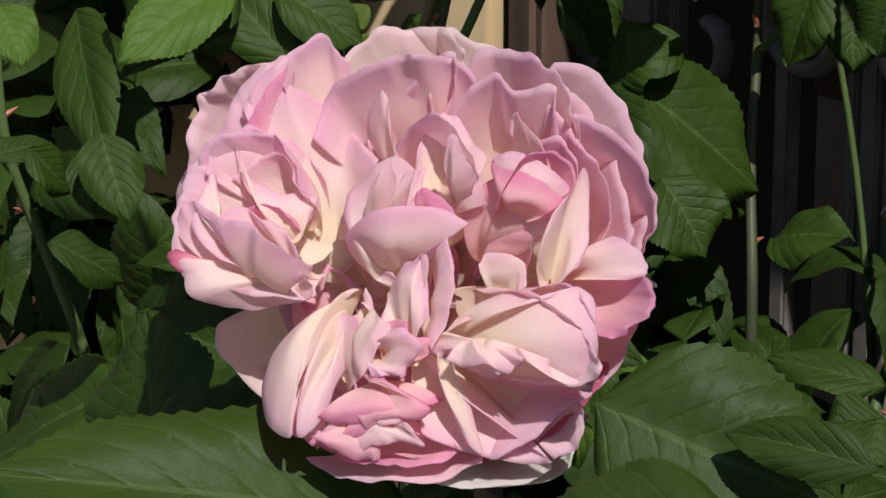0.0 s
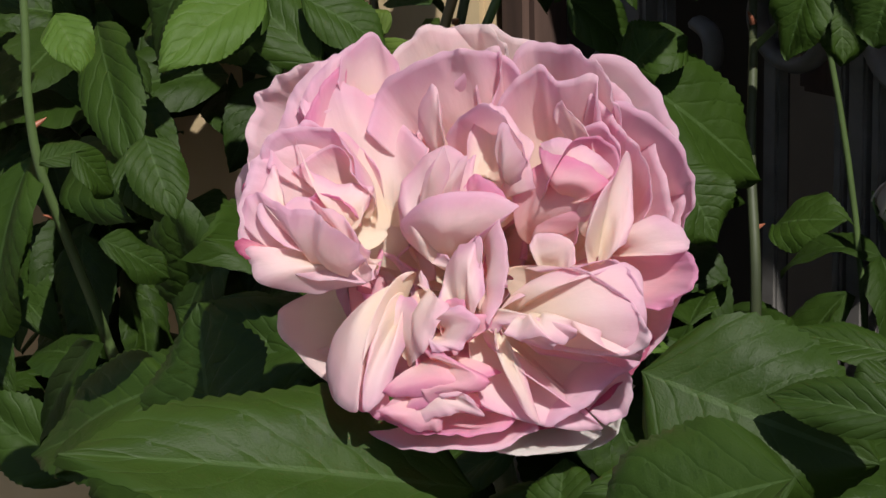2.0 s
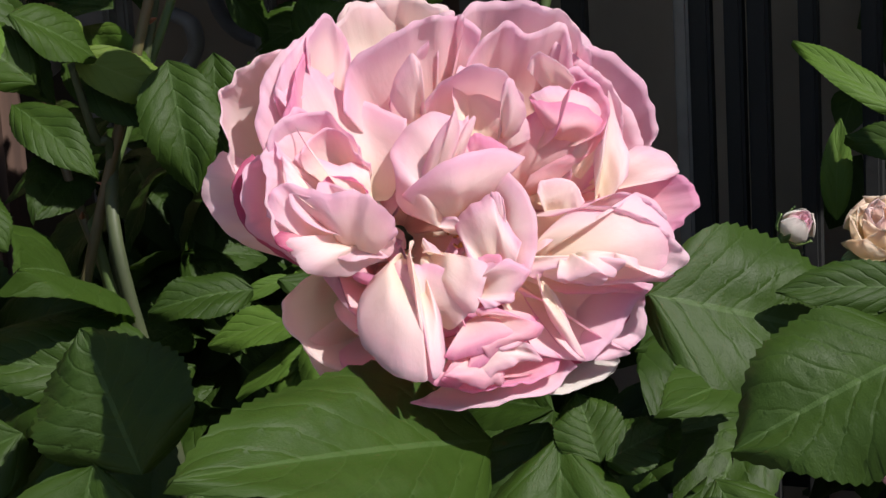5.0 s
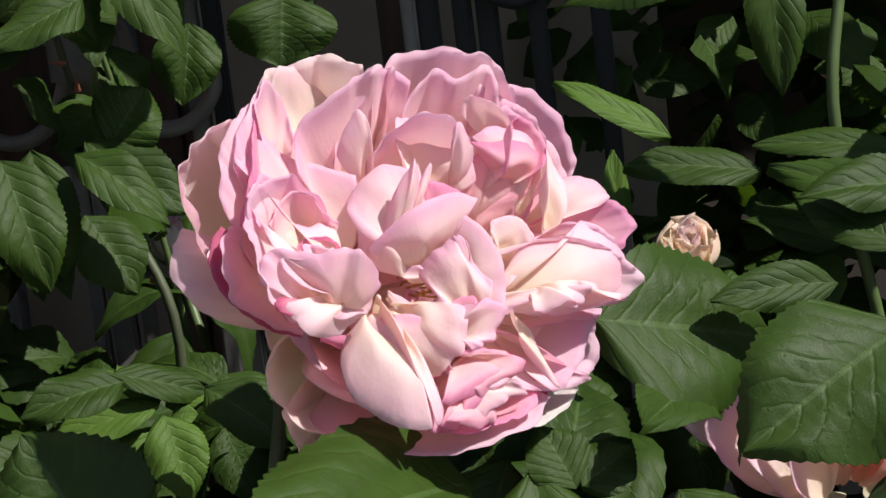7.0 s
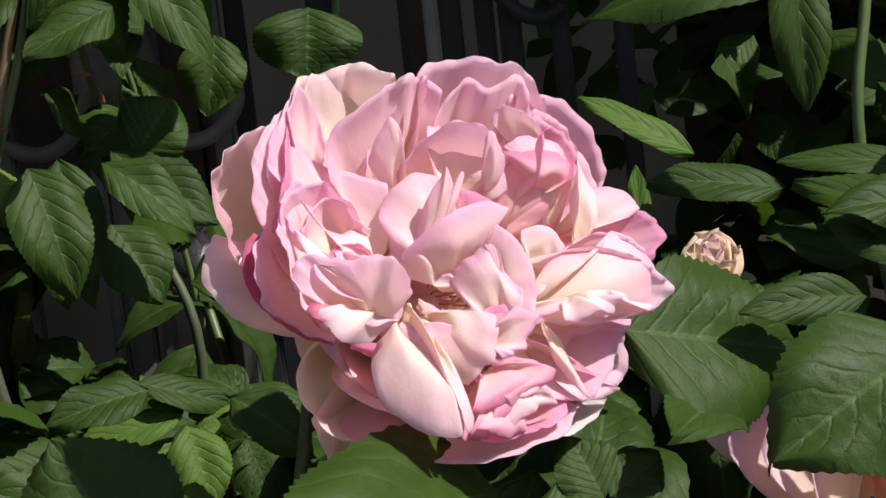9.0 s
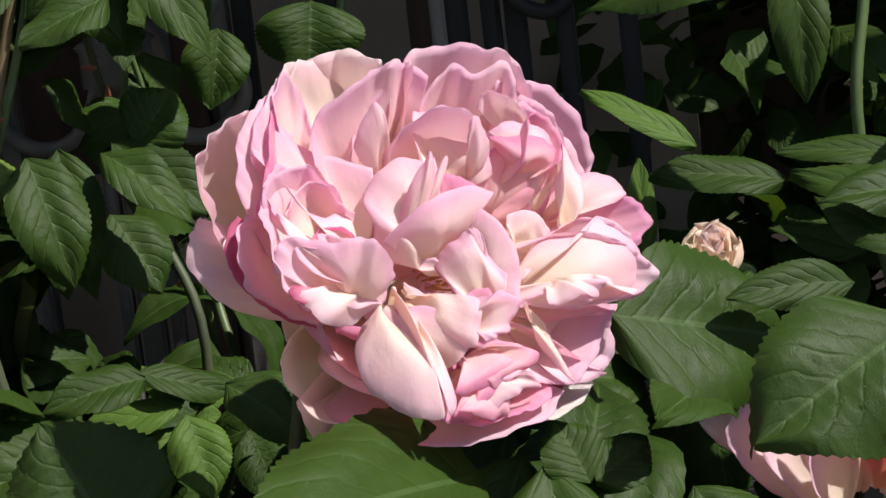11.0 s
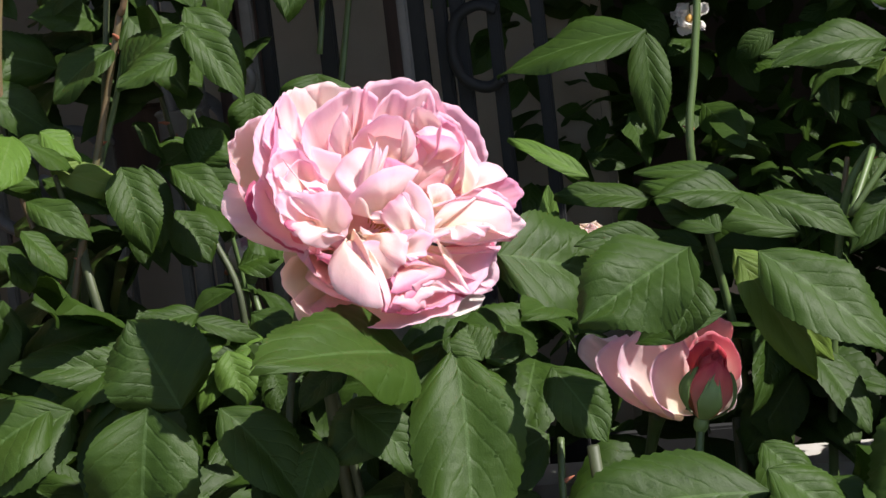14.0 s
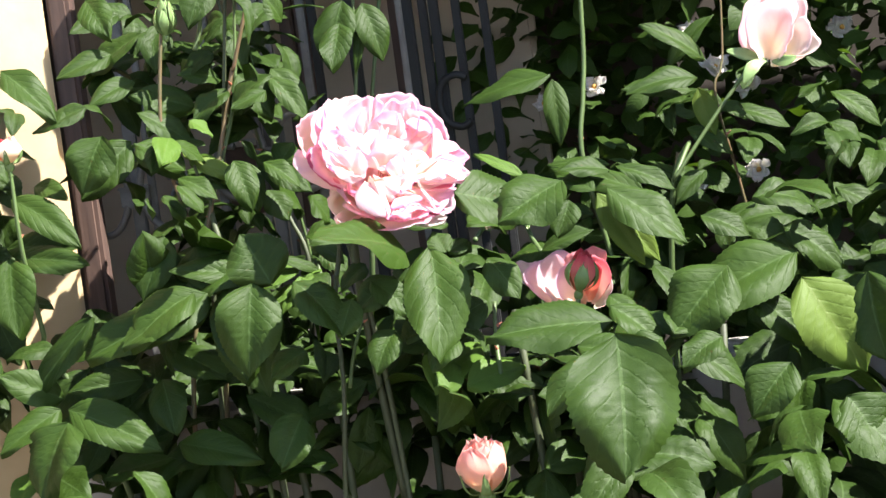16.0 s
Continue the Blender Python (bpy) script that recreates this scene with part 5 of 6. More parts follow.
rim_petal(bloom, (3.4, 5.3, -6.0), ((15.1, 2.7, -4.6), (23.2, 3.8, -10.3), (30.0, 5.1, -14.0), (31.7, 0.9, -19.0), (31.4, -5.8, -20.0), (28.8, -9.0, -16.0)), -4, 1.5, 0.7, 41, PINK)
rim_petal(bloom, (0.7, 4.1, 0.0), ((7.1, 1.6, 3.0), (13.6, 0.3, 3.0), (21.1, -4.6, -6.3), (26.0, -8.2, -13.0), (30.1, -9.6, -15.0), (26.0, -11.4, -12.0), (17.6, -11.5, -1.0), (12.3, -10.6, 5.0), (8.4, -4.7, 6.0)), -2, 1, 0.6, 42, BLUSH)
rim_petal(bloom, (-0.5, -9.7, -18.0), ((26.9, -11.1, -18.0), (25.5, -14.3, -16.3), (21.3, -17.9, -10.3), (17.1, -19.5, -3.3), (13.7, -18.6, 1.0), (17.8, -13.1, -6.0)), -2, 1, 0.5, 43, WHITE)
rim_petal(bloom, (-13.8, -5.7, -18.0), ((-36.3, -18.6, 0.0), (-29.0, -21.5, 6.0), (-18.6, -24.4, 10.0), (-8.3, -25.5, 12.0), (0.6, -24.3, 11.0), (9.6, -21.3, 9.0), (16.2, -18.5, 2.3), (19.1, -13.1, -5.3)), -4, 1, 0.6, 44, PINK)
rim_petal(bloom, (-0.5, -6.7, -10.0), ((-8.3, -19.7, 14.0), (-0.7, -20.3, 14.0), (7.0, -19.2, 11.0), (13.5, -16.3, 7.0), (16.3, -12.1, 0.3), (14.9, -10.1, 1.7)), -2, 1.5, 0.8, 45, DEEP)
rim_petal(bloom, (-21.3, 4.8, 2.0), ((-26.6, 1.7, 8.0), (-27.6, -4.4, 14.0), (-25.3, -10.6, 18.0), (-20.9, -15.5, 21.0), (-14.5, -18.5, 23.0), (-7.6, -18.8, 23.0), (-10.2, -11.6, 22.0), (-12.7, -5.5, 19.0), (-15.9, -0.6, 14.0), (-20.5, 3.3, 8.0)), 8, 1, 0.5, 46, BLUSH)
rim_petal(bloom, (-17.4, 3.6, 6.0), ((-23.1, 3.7, 8.0), (-17.2, -0.6, 14.0), (-12.1, -6.7, 19.0), (-8.3, -12.9, 22.0), (-6.4, -17.9, 22.0), (-5.1, -14.3, 19.0), (-8.3, -5.7, 14.0), (-13.5, 0.5, 8.0)), 3, 0.5, 0.5, 47, PINK)
rim_petal(bloom, (-13.5, 4.2, 5.0), ((-16.1, 3.0, 7.0), (-8.3, -0.7, 10.0), (-3.2, -5.8, 12.0), (0.6, -12.1, 14.0), (2.5, -17.1, 15.0)), 2, 0.5, 0.6, 49, DEEP)
rim_petal(bloom, (-16.1, 7.4, 2.0), ((-17.4, 11.3, 4.0), (-12.2, 8.1, 5.0), (-5.8, 7.5, 7.0), (-1.3, 8.2, 9.0), (0.6, 4.4, 12.0), (-0.7, -1.9, 14.0), (-4.5, -2.6, 13.0), (-9.6, 0.5, 10.0), (-16.1, 3.0, 6.0)), 3, 1, 0.6, 51, BLUSH)
rim_petal(bloom, (-3.2, 1.7, 8.0), ((-4.5, 7.5, 8.0), (0.6, 7.6, 11.0), (4.4, 9.5, 12.0), (9.0, 7.5, 9.0), (7.0, 1.8, 9.0), (4.4, -0.7, 12.0), (0.6, -0.6, 14.0)), 3, 1, 1.0, 52, PINK)
rim_petal(bloom, (0.6, -4.6, 10.0), ((-1.3, -2.6, 13.0), (3.1, -1.9, 13.0), (8.3, -2.6, 11.0), (13.5, -4.0, 8.0), (12.2, -7.2, 9.0), (7.0, -9.6, 12.0), (3.1, -12.1, 14.0), (0.6, -10.8, 14.0)), 2, 1, 0.8, 53, DEEP)
rim_petal(bloom, (1.9, -9.7, 10.0), ((5.7, -10.9, 12.0), (10.8, -8.4, 10.0), (12.8, -9.8, 9.0), (14.1, -11.8, 7.3), (10.2, -12.8, 11.0), (7.0, -14.6, 13.0), (3.1, -17.1, 14.0)), 1, 1, 0.8, 54, BLUSH)
rim_petal(bloom, (1.9, -12.3, 10.0), ((-4.5, -17.4, 20.0), (-0.7, -18.2, 18.0), (4.4, -18.4, 14.0), (7.0, -16.6, 12.0), (5.7, -12.8, 12.0)), 1, 1, 0.8, 55, DEEP)
rim_petal(bloom, (-3.2, 13.2, -4.0), ((-9.0, 29.4, 0.0), (-4.5, 30.3, 1.0), (0.7, 28.1, 2.0), (5.2, 24.2, 3.0), (7.8, 19.1, 4.0), (8.8, 13.3, 5.0), (8.4, 7.5, 7.0)), 3, 0.5, 0.4, 56, BLUSH)
rim_petal(bloom, (2.0, 8.0, 0.0), ((-3.2, 21.0, 4.0), (-2.6, 23.6, 5.0), (-0.6, 23.6, 5.0), (0.7, 21.0, 5.0), (1.3, 13.3, 6.0)), 2, 0.3, 0.5, 57, PINK)
rim_petal(bloom, (-7.1, 10.5, -6.0), ((-10.4, 19.7, -2.0), (-9.0, 26.2, -1.0), (-4.5, 28.8, 0.0), (-3.2, 23.6, -0.0), (-3.2, 17.1, -0.0)), -1, 0.3, 0.5, 58, DEEP)
rim_petal(bloom, (-17.4, 21.0, 4.0), ((-18.6, 26.1, 8.0), (-16.0, 33.8, 11.0), (-12.8, 38.8, 12.0), (-11.3, 40.7, 13.0), (-10.6, 36.3, 10.0), (-11.2, 31.3, 8.0)), 3, 0.5, 0.4, 59, PINK)
rim_petal(bloom, (-14.8, 22.3, 4.0), ((-11.5, 31.2, 9.0), (-10.3, 36.4, 9.0), (-8.3, 40.0, 9.0), (-7.7, 39.0, 8.0), (-9.6, 32.6, 6.0), (-10.9, 26.2, 4.0)), 2, 0.3, 0.4, 60, PINK)
rim_petal(bloom, (-7.1, 23.6, -4.0), ((-10.3, 32.6, 4.0), (-9.0, 35.8, 4.0), (-5.8, 35.9, 3.0), (-1.2, 33.3, 1.0), (-1.9, 30.7, 1.0), (-4.5, 30.1, 2.0)), 2, 0.5, 0.6, 61, DEEP)
rim_petal(bloom, (3.5, 22.3, -14.0), ((2.1, 27.6, -9.0), (2.8, 35.5, -8.0), (6.1, 32.9, -9.0), (10.0, 34.2, -10.0), (11.4, 28.9, -12.0), (10.1, 26.3, -12.0)), -1, 0.3, 0.5, 64, PINK)
rim_petal(bloom, (-3.7, 2.6, -14.2), ((4.0, 2.2, -4.6), (11.1, -4.6, -2.9), (19.3, -11.4, -3.6), (25.7, -6.5, -7.0), (28.9, 0.5, -11.9), (32.6, 7.0, -17.3)), -4, 1.5, 0.7, 65, PINK)
rim_petal(bloom, (-6.6, -1.9, -27.5), ((16.0, -13.8, -8.4), (22.3, -8.9, -13.0), (27.6, -1.2, -17.4), (29.8, 7.5, -21.9), (27.9, 12.1, -23.9)), -4, 2, 0.7, 66, MAGENTA)
rim_petal(bloom, (-8.5, -5.2, -30.5), ((12.8, -20.3, -5.0), (18.5, -18.8, -9.6), (23.6, -16.9, -18.1), (25.4, -12.3, -25.5), (23.3, -7.7, -27.4), (22.5, -1.4, -28.1)), -4, 1, 0.6, 67, WHITE)
rim_petal(bloom, (-6.8, 17.2, -32.1), ((17.4, 29.4, -22.0), (23.7, 33.4, -24.9), (28.9, 31.8, -25.5), (32.8, 27.9, -25.6), (33.4, 21.6, -24.6), (31.9, 13.4, -23.9), (29.5, 6.1, -22.7)), -4, 2, 0.7, 68, PINK)
rim_petal(bloom, (-26.2, 17.9, -30.0), ((-7.3, 66.6, -22.2), (-0.3, 67.0, -27.9), (6.7, 60.7, -30.5), (13.1, 54.8, -32.6), (18.4, 47.2, -33.2), (22.4, 39.3, -32.4), (23.8, 33.2, -32.3)), -6, 2, 0.8, 69, PINK)
rim_petal(bloom, (-20.8, 18.0, -26.8), ((-0.1, 63.0, -20.0), (7.0, 58.6, -21.7), (14.8, 51.9, -23.5), (21.1, 44.8, -25.2), (25.0, 37.0, -25.8), (25.2, 30.6, -24.4)), -5, 2, 0.8, 70, BLUSH)
rim_petal(bloom, (-31.0, 18.5, 3.4), ((-50.5, 39.4, 20.8), (-50.3, 42.9, 18.7), (-48.1, 46.9, 15.0), (-45.6, 46.8, 11.2), (-42.8, 43.6, 4.8), (-36.9, 40.8, 2.0), (-25.0, 37.6, 3.6)), 2, 1, 0.7, 71, BLUSH)
rim_petal(bloom, (-43.3, 36.9, 3.6), ((-45.7, 46.4, 15.5), (-47.2, 52.4, 14.8), (-46.8, 55.6, 12.9), (-45.1, 59.3, 9.2), (-42.8, 56.1, 5.3), (-41.3, 53.1, 2.2), (-39.1, 46.6, 3.7)), -1, 0.8, 0.5, 72, PINK)
rim_petal(bloom, (-35.4, 20.2, 7.1), ((-44.8, 25.7, 30.3), (-48.0, 31.5, 28.7), (-47.5, 35.6, 24.6), (-44.2, 36.8, 21.8), (-40.7, 34.9, 19.1), (-40.4, 36.2, 16.0), (-38.0, 33.4, 10.8), (-33.7, 29.9, 8.1)), -2, 1, 0.8, 73, PINK)
rim_petal(bloom, (-30.1, 17.2, 17.3), ((-43.9, 33.3, 25.9), (-41.2, 29.1, 24.4), (-39.0, 26.9, 22.2), (-35.6, 26.0, 18.8), (-32.4, 26.9, 15.9), (-30.3, 27.3, 12.6), (-29.0, 23.0, 13.3)), 2, 0.6, 0.5, 74, PINK)
rim_petal(bloom, (-28.5, 9.6, 9.5), ((-30.3, 11.6, 32.7), (-36.9, 14.0, 35.2), (-40.4, 18.6, 35.1), (-35.6, 19.0, 33.1), (-36.2, 22.3, 27.1), (-30.6, 20.8, 25.5), (-27.3, 18.9, 21.9), (-24.2, 15.3, 19.7), (-24.7, 12.8, 14.1)), 2, 1, 0.7, 76, PINK)
rim_petal(bloom, (-30.1, 10.3, 6.7), ((-41.2, 8.6, 38.2), (-36.7, 7.5, 36.1), (-30.9, 6.3, 31.4), (-27.1, 5.6, 26.1), (-23.3, 6.7, 19.7), (-22.6, 8.3, 13.2)), 3, 1.2, 0.5, 77, BLUSH)
rim_petal(bloom, (-33.3, 15.8, 30.4), ((-41.1, 19.7, 34.7), (-44.1, 24.5, 31.0), (-44.9, 26.8, 29.4), (-41.4, 23.5, 29.6), (-34.1, 19.3, 32.5)), 1, 0.4, 0.3, 78, BLUSH)
rim_petal(bloom, (-11.6, 15.5, -3.1), ((-10.3, 17.1, 3.9), (-20.1, 16.1, 4.8), (-23.4, 20.2, 7.9), (-24.0, 25.4, 9.4), (-26.3, 30.1, 7.1), (-24.8, 34.6, 5.4), (-21.4, 38.5, 4.8), (-18.0, 40.3, 3.3), (-12.3, 38.9, 3.8), (-10.7, 40.1, 2.9)), 5, 1, 0.5, 79, PINK)
rim_petal(bloom, (-10.3, 16.8, -0.5), ((-21.9, 20.2, 9.0), (-16.6, 25.9, 11.4), (-10.6, 29.8, 11.2), (-6.2, 32.5, 7.5), (-1.7, 33.4, 3.4), (2.6, 32.6, -0.5), (0.5, 29.0, 1.4), (-1.9, 23.9, 4.8)), 3, 0.6, 0.4, 80, PINK)
rim_petal(bloom, (-9.5, 33.7, -2.8), ((-13.4, 38.7, 2.3), (-16.1, 45.3, -0.3), (-15.9, 51.1, -3.4), (-13.3, 50.9, -5.2), (-6.3, 47.7, -4.4), (0.2, 44.8, -2.0), (1.1, 40.9, -1.8), (2.9, 37.0, -3.7)), 1, 0.8, 0.6, 81, PINK)
rim_petal(bloom, (1.2, 5.8, 5.7), ((-3.1, 7.7, 10.9), (-10.6, 15.2, 3.3), (-7.3, 20.3, 4.2), (-3.2, 22.9, 3.6), (0.1, 19.3, 4.6), (6.1, 13.4, 7.2)), 3, 0.6, 0.5, 83, PINK)
rim_petal(bloom, (-9.3, -7.3, 9.6), ((-19.7, 5.4, 10.2), (-16.1, 5.9, 8.4), (-8.7, 5.6, 9.7), (-3.3, 2.5, 11.7), (-1.8, -2.2, 12.2)), 2, 0.6, 0.5, 85, PINK)
rim_petal(bloom, (1.1, -0.4, 7.4), ((-1.1, 6.4, 11.6), (-2.8, 9.2, 8.3), (1.3, 10.1, 8.2), (4.2, 8.0, 9.1), (7.4, 8.6, 6.5), (8.1, 6.4, 5.7), (6.8, 3.3, 7.8)), 1, 0.6, 0.7, 86, DEEP)
rim_petal(bloom, (8.6, 9.4, -1.8), ((12.5, 15.4, 0.1), (11.2, 18.8, -4.3), (13.1, 21.2, -5.9), (17.6, 23.5, -6.9), (25.1, 24.3, -7.1), (26.5, 27.2, -10.8), (28.7, 27.4, -12.6), (32.7, 24.9, -11.9), (36.9, 19.6, -10.6), (38.1, 13.8, -11.5), (36.5, 8.2, -12.4)), 4, 1.2, 0.7, 87, PINK)
rim_petal(bloom, (17.2, 12.2, -0.9), ((15.0, 6.7, 7.2), (18.2, 6.2, 5.7), (23.6, 9.4, 5.5), (26.5, 8.4, 2.4), (27.1, 12.0, -0.5), (29.7, 13.2, -3.1), (33.1, 10.3, -4.5), (36.8, 8.8, -8.0), (38.7, 9.9, -11.0)), 3, 1, 0.9, 88, BLUSH)
rim_petal(bloom, (11.1, 4.9, 3.5), ((11.7, 4.2, 5.8), (13.0, -1.5, 2.9), (16.8, -6.6, 1.2), (20.7, -10.6, -1.5), (21.9, -10.8, -2.8), (18.2, -4.7, -1.5), (16.0, 0.2, 0.3)), 1, 0.4, 0.3, 89, BLUSH)
rim_petal(bloom, (18.3, 25.9, -12.4), ((18.0, 28.5, -8.2), (17.5, 34.6, -7.1), (19.0, 40.1, -7.0), (18.7, 45.3, -10.8), (17.0, 50.2, -14.6), (19.7, 43.7, -15.7), (23.8, 35.9, -13.9), (24.3, 30.9, -12.6)), 2, 0.6, 0.4, 90, BLUSH)
rim_petal(bloom, (4.3, 35.4, -6.8), ((8.6, 37.9, -0.0), (10.6, 45.0, 0.4), (10.9, 49.6, -2.9), (12.5, 51.7, -7.9), (15.5, 50.4, -11.1), (17.6, 47.7, -12.4), (19.1, 44.1, -9.8), (17.9, 39.7, -5.1)), -4, 1, 0.6, 91, DEEP)
rim_petal(bloom, (9.1, 19.4, -9.1), ((6.1, 24.6, -3.4), (6.6, 27.5, -4.7), (10.9, 28.6, -7.3), (13.8, 27.2, -8.7), (16.1, 23.7, -7.8)), 1, 0.5, 0.4, 92, BLUSH)
rim_petal(bloom, (-32.5, 37.1, -18.3), ((-46.2, 53.4, 0.1), (-45.1, 59.5, -2.5), (-43.1, 62.7, -5.3), (-40.3, 62.9, -8.2), (-36.5, 65.2, -12.6), (-32.9, 66.2, -16.4), (-28.8, 65.0, -20.3), (-25.3, 64.6, -23.7)), -5, 2, 0.8, 93, CREAM)
rim_petal(bloom, (-15.4, -8.8, 13.9), ((-27.1, -10.5, 17.2), (-15.7, -14.3, 22.1), (-12.1, -18.6, 20.7), (-7.8, -19.8, 17.4), (-3.2, -20.0, 14.6)), 2, 0.8, 0.6, 96, DEEP)
rim_petal(bloom, (-1.1, -3.8, 8.5), ((-5.5, -13.6, 19.0), (-2.7, -13.4, 17.2), (3.6, -10.3, 13.9), (9.1, -7.0, 9.9), (10.7, -3.2, 0.3)), 2, 0.8, 0.6, 97, DEEP)
rim_petal(bloom, (0.0, -8.6, 8.0), ((-5.3, -18.2, 18.4), (-1.8, -19.5, 15.9), (0.3, -15.8, 14.9), (5.6, -12.6, 11.6), (9.3, -10.1, 8.7), (11.7, -11.7, 3.9), (13.4, -11.9, -0.2)), 2, 0.8, 0.7, 98, DEEP)
rim_petal(bloom, (-28.8, 9.0, -6.4), ((-38.5, 10.4, 11.7), (-38.3, 15.9, 10.1), (-35.2, 21.0, 5.8), (-31.7, 21.7, 2.1), (-29.0, 16.6, 0.7)), 2, 0.3, 0.3, 99, CREAM)
rim_petal(bloom, (-33.4, 4.0, -3.3), ((-34.6, 6.8, 1.5), (-33.2, 10.7, -0.9), (-29.2, 12.9, -5.5), (-25.7, 11.2, -8.6), (-24.6, 7.7, -8.8)), 0, 0.3, 0.3, 100, CREAM)
rim_petal(bloom, (-24.0, 30.0, -16.0), ((-37.4, 37.8, 11.0), (-38.0, 46.0, 10.0), (-34.0, 51.5, 10.0), (-28.1, 56.8, 8.0), (-24.1, 60.5, 5.0), (-20.5, 62.5, 2.0), (-18.5, 62.5, -4.0), (-12.5, 59.7, -6.0)), -2, 1, 0.6, 141, PINK)
rim_petal(bloom, (-35.5, 9.0, 32.0), ((-40.6, 10.5, 37.2), (-41.4, 9.0, 38.6), (-40.0, 7.4, 38.3), (-38.0, 6.4, 37.0)), 0, 0.5, 0.3, 142, MAGENTA)
rng = random.Random(5)
axis = Vector((0.52, 0.30, 0.79)).normalized()
heart = Vector((-32, 10, -27))
ea = axis.orthogonal().normalized()
eb = axis.cross(ea)
for k in range(22):
    a = k * 2.39996
    r = 9 + 1.25 * k
    d = math.cos(a) * ea + math.sin(a) * eb
    t = Vector((-14, 20, 0)) + d * min(r, 33) * 0.95 - axis * (7 + 0.33 * k)
    s = axis.cross(d) * (8 + 0.55 * k)
    petal(bloom, heart + d * 2, heart.lerp(t, 0.55) + d * 5, t, s, 3.0, 2.0, 1.2, 300 + k, PINK if k % 3 else DEEP)
for k in range(16):
    a = k * 2.39996
    d = (math.cos(a) * ea + math.sin(a) * eb) * (0.9 * math.sqrt(k))
    p0 = Vector((-13, 13, -10)) + d
    p1 = p0 + axis * 8 + d * 0.7
    tube("stamen", [p0 * 0.001, (p0.lerp(p1, 0.6) + d * 0.2) * 0.001, p1 * 0.001], [0.0003, 0.0003, 0.0007], ANTHER, bloom, 5)
tube("stalk", [heart * 0.001, (heart + Vector((-4, -22, -14))) * 0.001, (heart + Vector((2, -80, -45))) * 0.001, (heart + Vector((24, -190, -90))) * 0.001], [0.006, 0.0028, 0.0026, 0.003], DARKSTEM, bloom)


def rosette(name, place, facing, size, count, mats, label, opening=1.0, seed=0, stalk_to=None, sepals=5, tall=1.5):
    """A smaller flower or a bud: petals wound in a spiral round an axis. size: its radius in millimetres; opening: 0 for a shut bud, 1 for an open flower."""
    ob = tagged(new(name), label, "rosebud" if "bud" in name else "rose")
    z = Vector(facing).normalized()
    x = z.orthogonal().normalized()
    ob.matrix_world = Matrix.Translation(place) @ Matrix((x, z.cross(x), z)).transposed().to_4x4()
    rg = random.Random(seed)
    for k in range(count):
        f = (k + 0.5) / count
        a = k * 2.39996 + rg.uniform(-0.2, 0.2)
        d = Vector((math.cos(a), math.sin(a), 0))
        spread = size * (0.10 + 0.9 * f * (0.25 + 0.75 * opening))
        height = size * (tall - 0.5 * tall * f * opening)
        tip = d * spread + Vector((0, 0, height * rg.uniform(0.92, 1.06)))
        midp = d * (size * (0.15 + 0.75 * f)) + Vector((0, 0, height * 0.45))
        width = Vector((-d.y, d.x, 0)) * size * (0.30 + 0.5 * f)
        petal(ob, d * 0.1 * size, midp, tip, width, size * 0.34, size * (0.05 + 0.22 * f * opening), size * 0.06, seed * 50 + k, mats[min(int(f * len(mats)), len(mats) - 1)], toward=-d + Vector((0, 0, 0.3)))
    for k in range(sepals):
        a = k * 6.283 / sepals + 0.3
        d = Vector((math.cos(a), math.sin(a), 0))
        shut = opening <= 0.1
        mid = d * size * (1.0 if shut else 0.7) + Vector((0, 0, (0.34 * tall if shut else 0.12) * size))
        end = d * size * (0.55 if shut else 1.15 if opening > 0.4 else 0.85) + Vector((0, 0, (0.74 * tall if shut else 0.1 if opening > 0.4 else 0.9) * size))
        petal(ob, d * 0.1 * size, mid, end, Vector((-d.y, d.x, 0)) * size * (0.48 if shut else 0.2), 1.5 if shut else 1.0, 1.0, 0.4, seed * 50 + 40 + k, SEPAL, blunt=1.0, toward=-d + Vector((0, 0, 0.5)), name="sepal")
    bm = bmesh.new()
    bmesh.ops.create_uvsphere(bm, u_segments=12, v_segments=8, radius=0.00029 * size, matrix=Matrix.Translation((0, 0, -0.00018 * size)) @ Matrix.Diagonal((1, 1, 1.25, 1)))
    part("hip", bm, SEPAL, ob)
    if stalk_to:
        inv = ob.matrix_world.inverted()
        end = inv @ Vector(stalk_to)
        tube("stalk", [(0, 0, -0.0003 * size), (end * 0.35) + Vector((0, 0, -0.006)), end], [0.0016, 0.0016, 0.002], STEM, ob)
    return ob


rosette("rosebud", (0.0493, 0.1763, 0.9655), (0.03, -0.55, 0.85), 10.8, 13, (CREAM, IVORY, IVORY), "half-open cream and pink rosebud among leaves", 0.55, 3, (0.0595, 0.1634, 0.9426), 5, 1.55)
rosette("rosebud", (0.0174, 0.1938, 0.9633), (0.5, -0.2, 0.5), 6.5, 9, (PINK, BLUSH, WHITE), "small narrow cream rosebud on the bush", 0.15, 4, (0.0118, 0.1847, 0.9559))
rosette("rosebud", (-0.1200, 0.2680, 0.9580), (0.15, -0.2, 0.95), 12, 16, (BLUSH, WHITE), "pale shaded rosebud on a thorny shoot", 0.30, 5, (-0.1000, 0.2300, 0.9100))
second = tagged(new("rose_bloom"), "half-open blush and coral rose under the leaves", "rose")
second.matrix_world = Matrix.Translation((0.0756, 0.1364, 0.9137)) @ FACE.to_4x4()
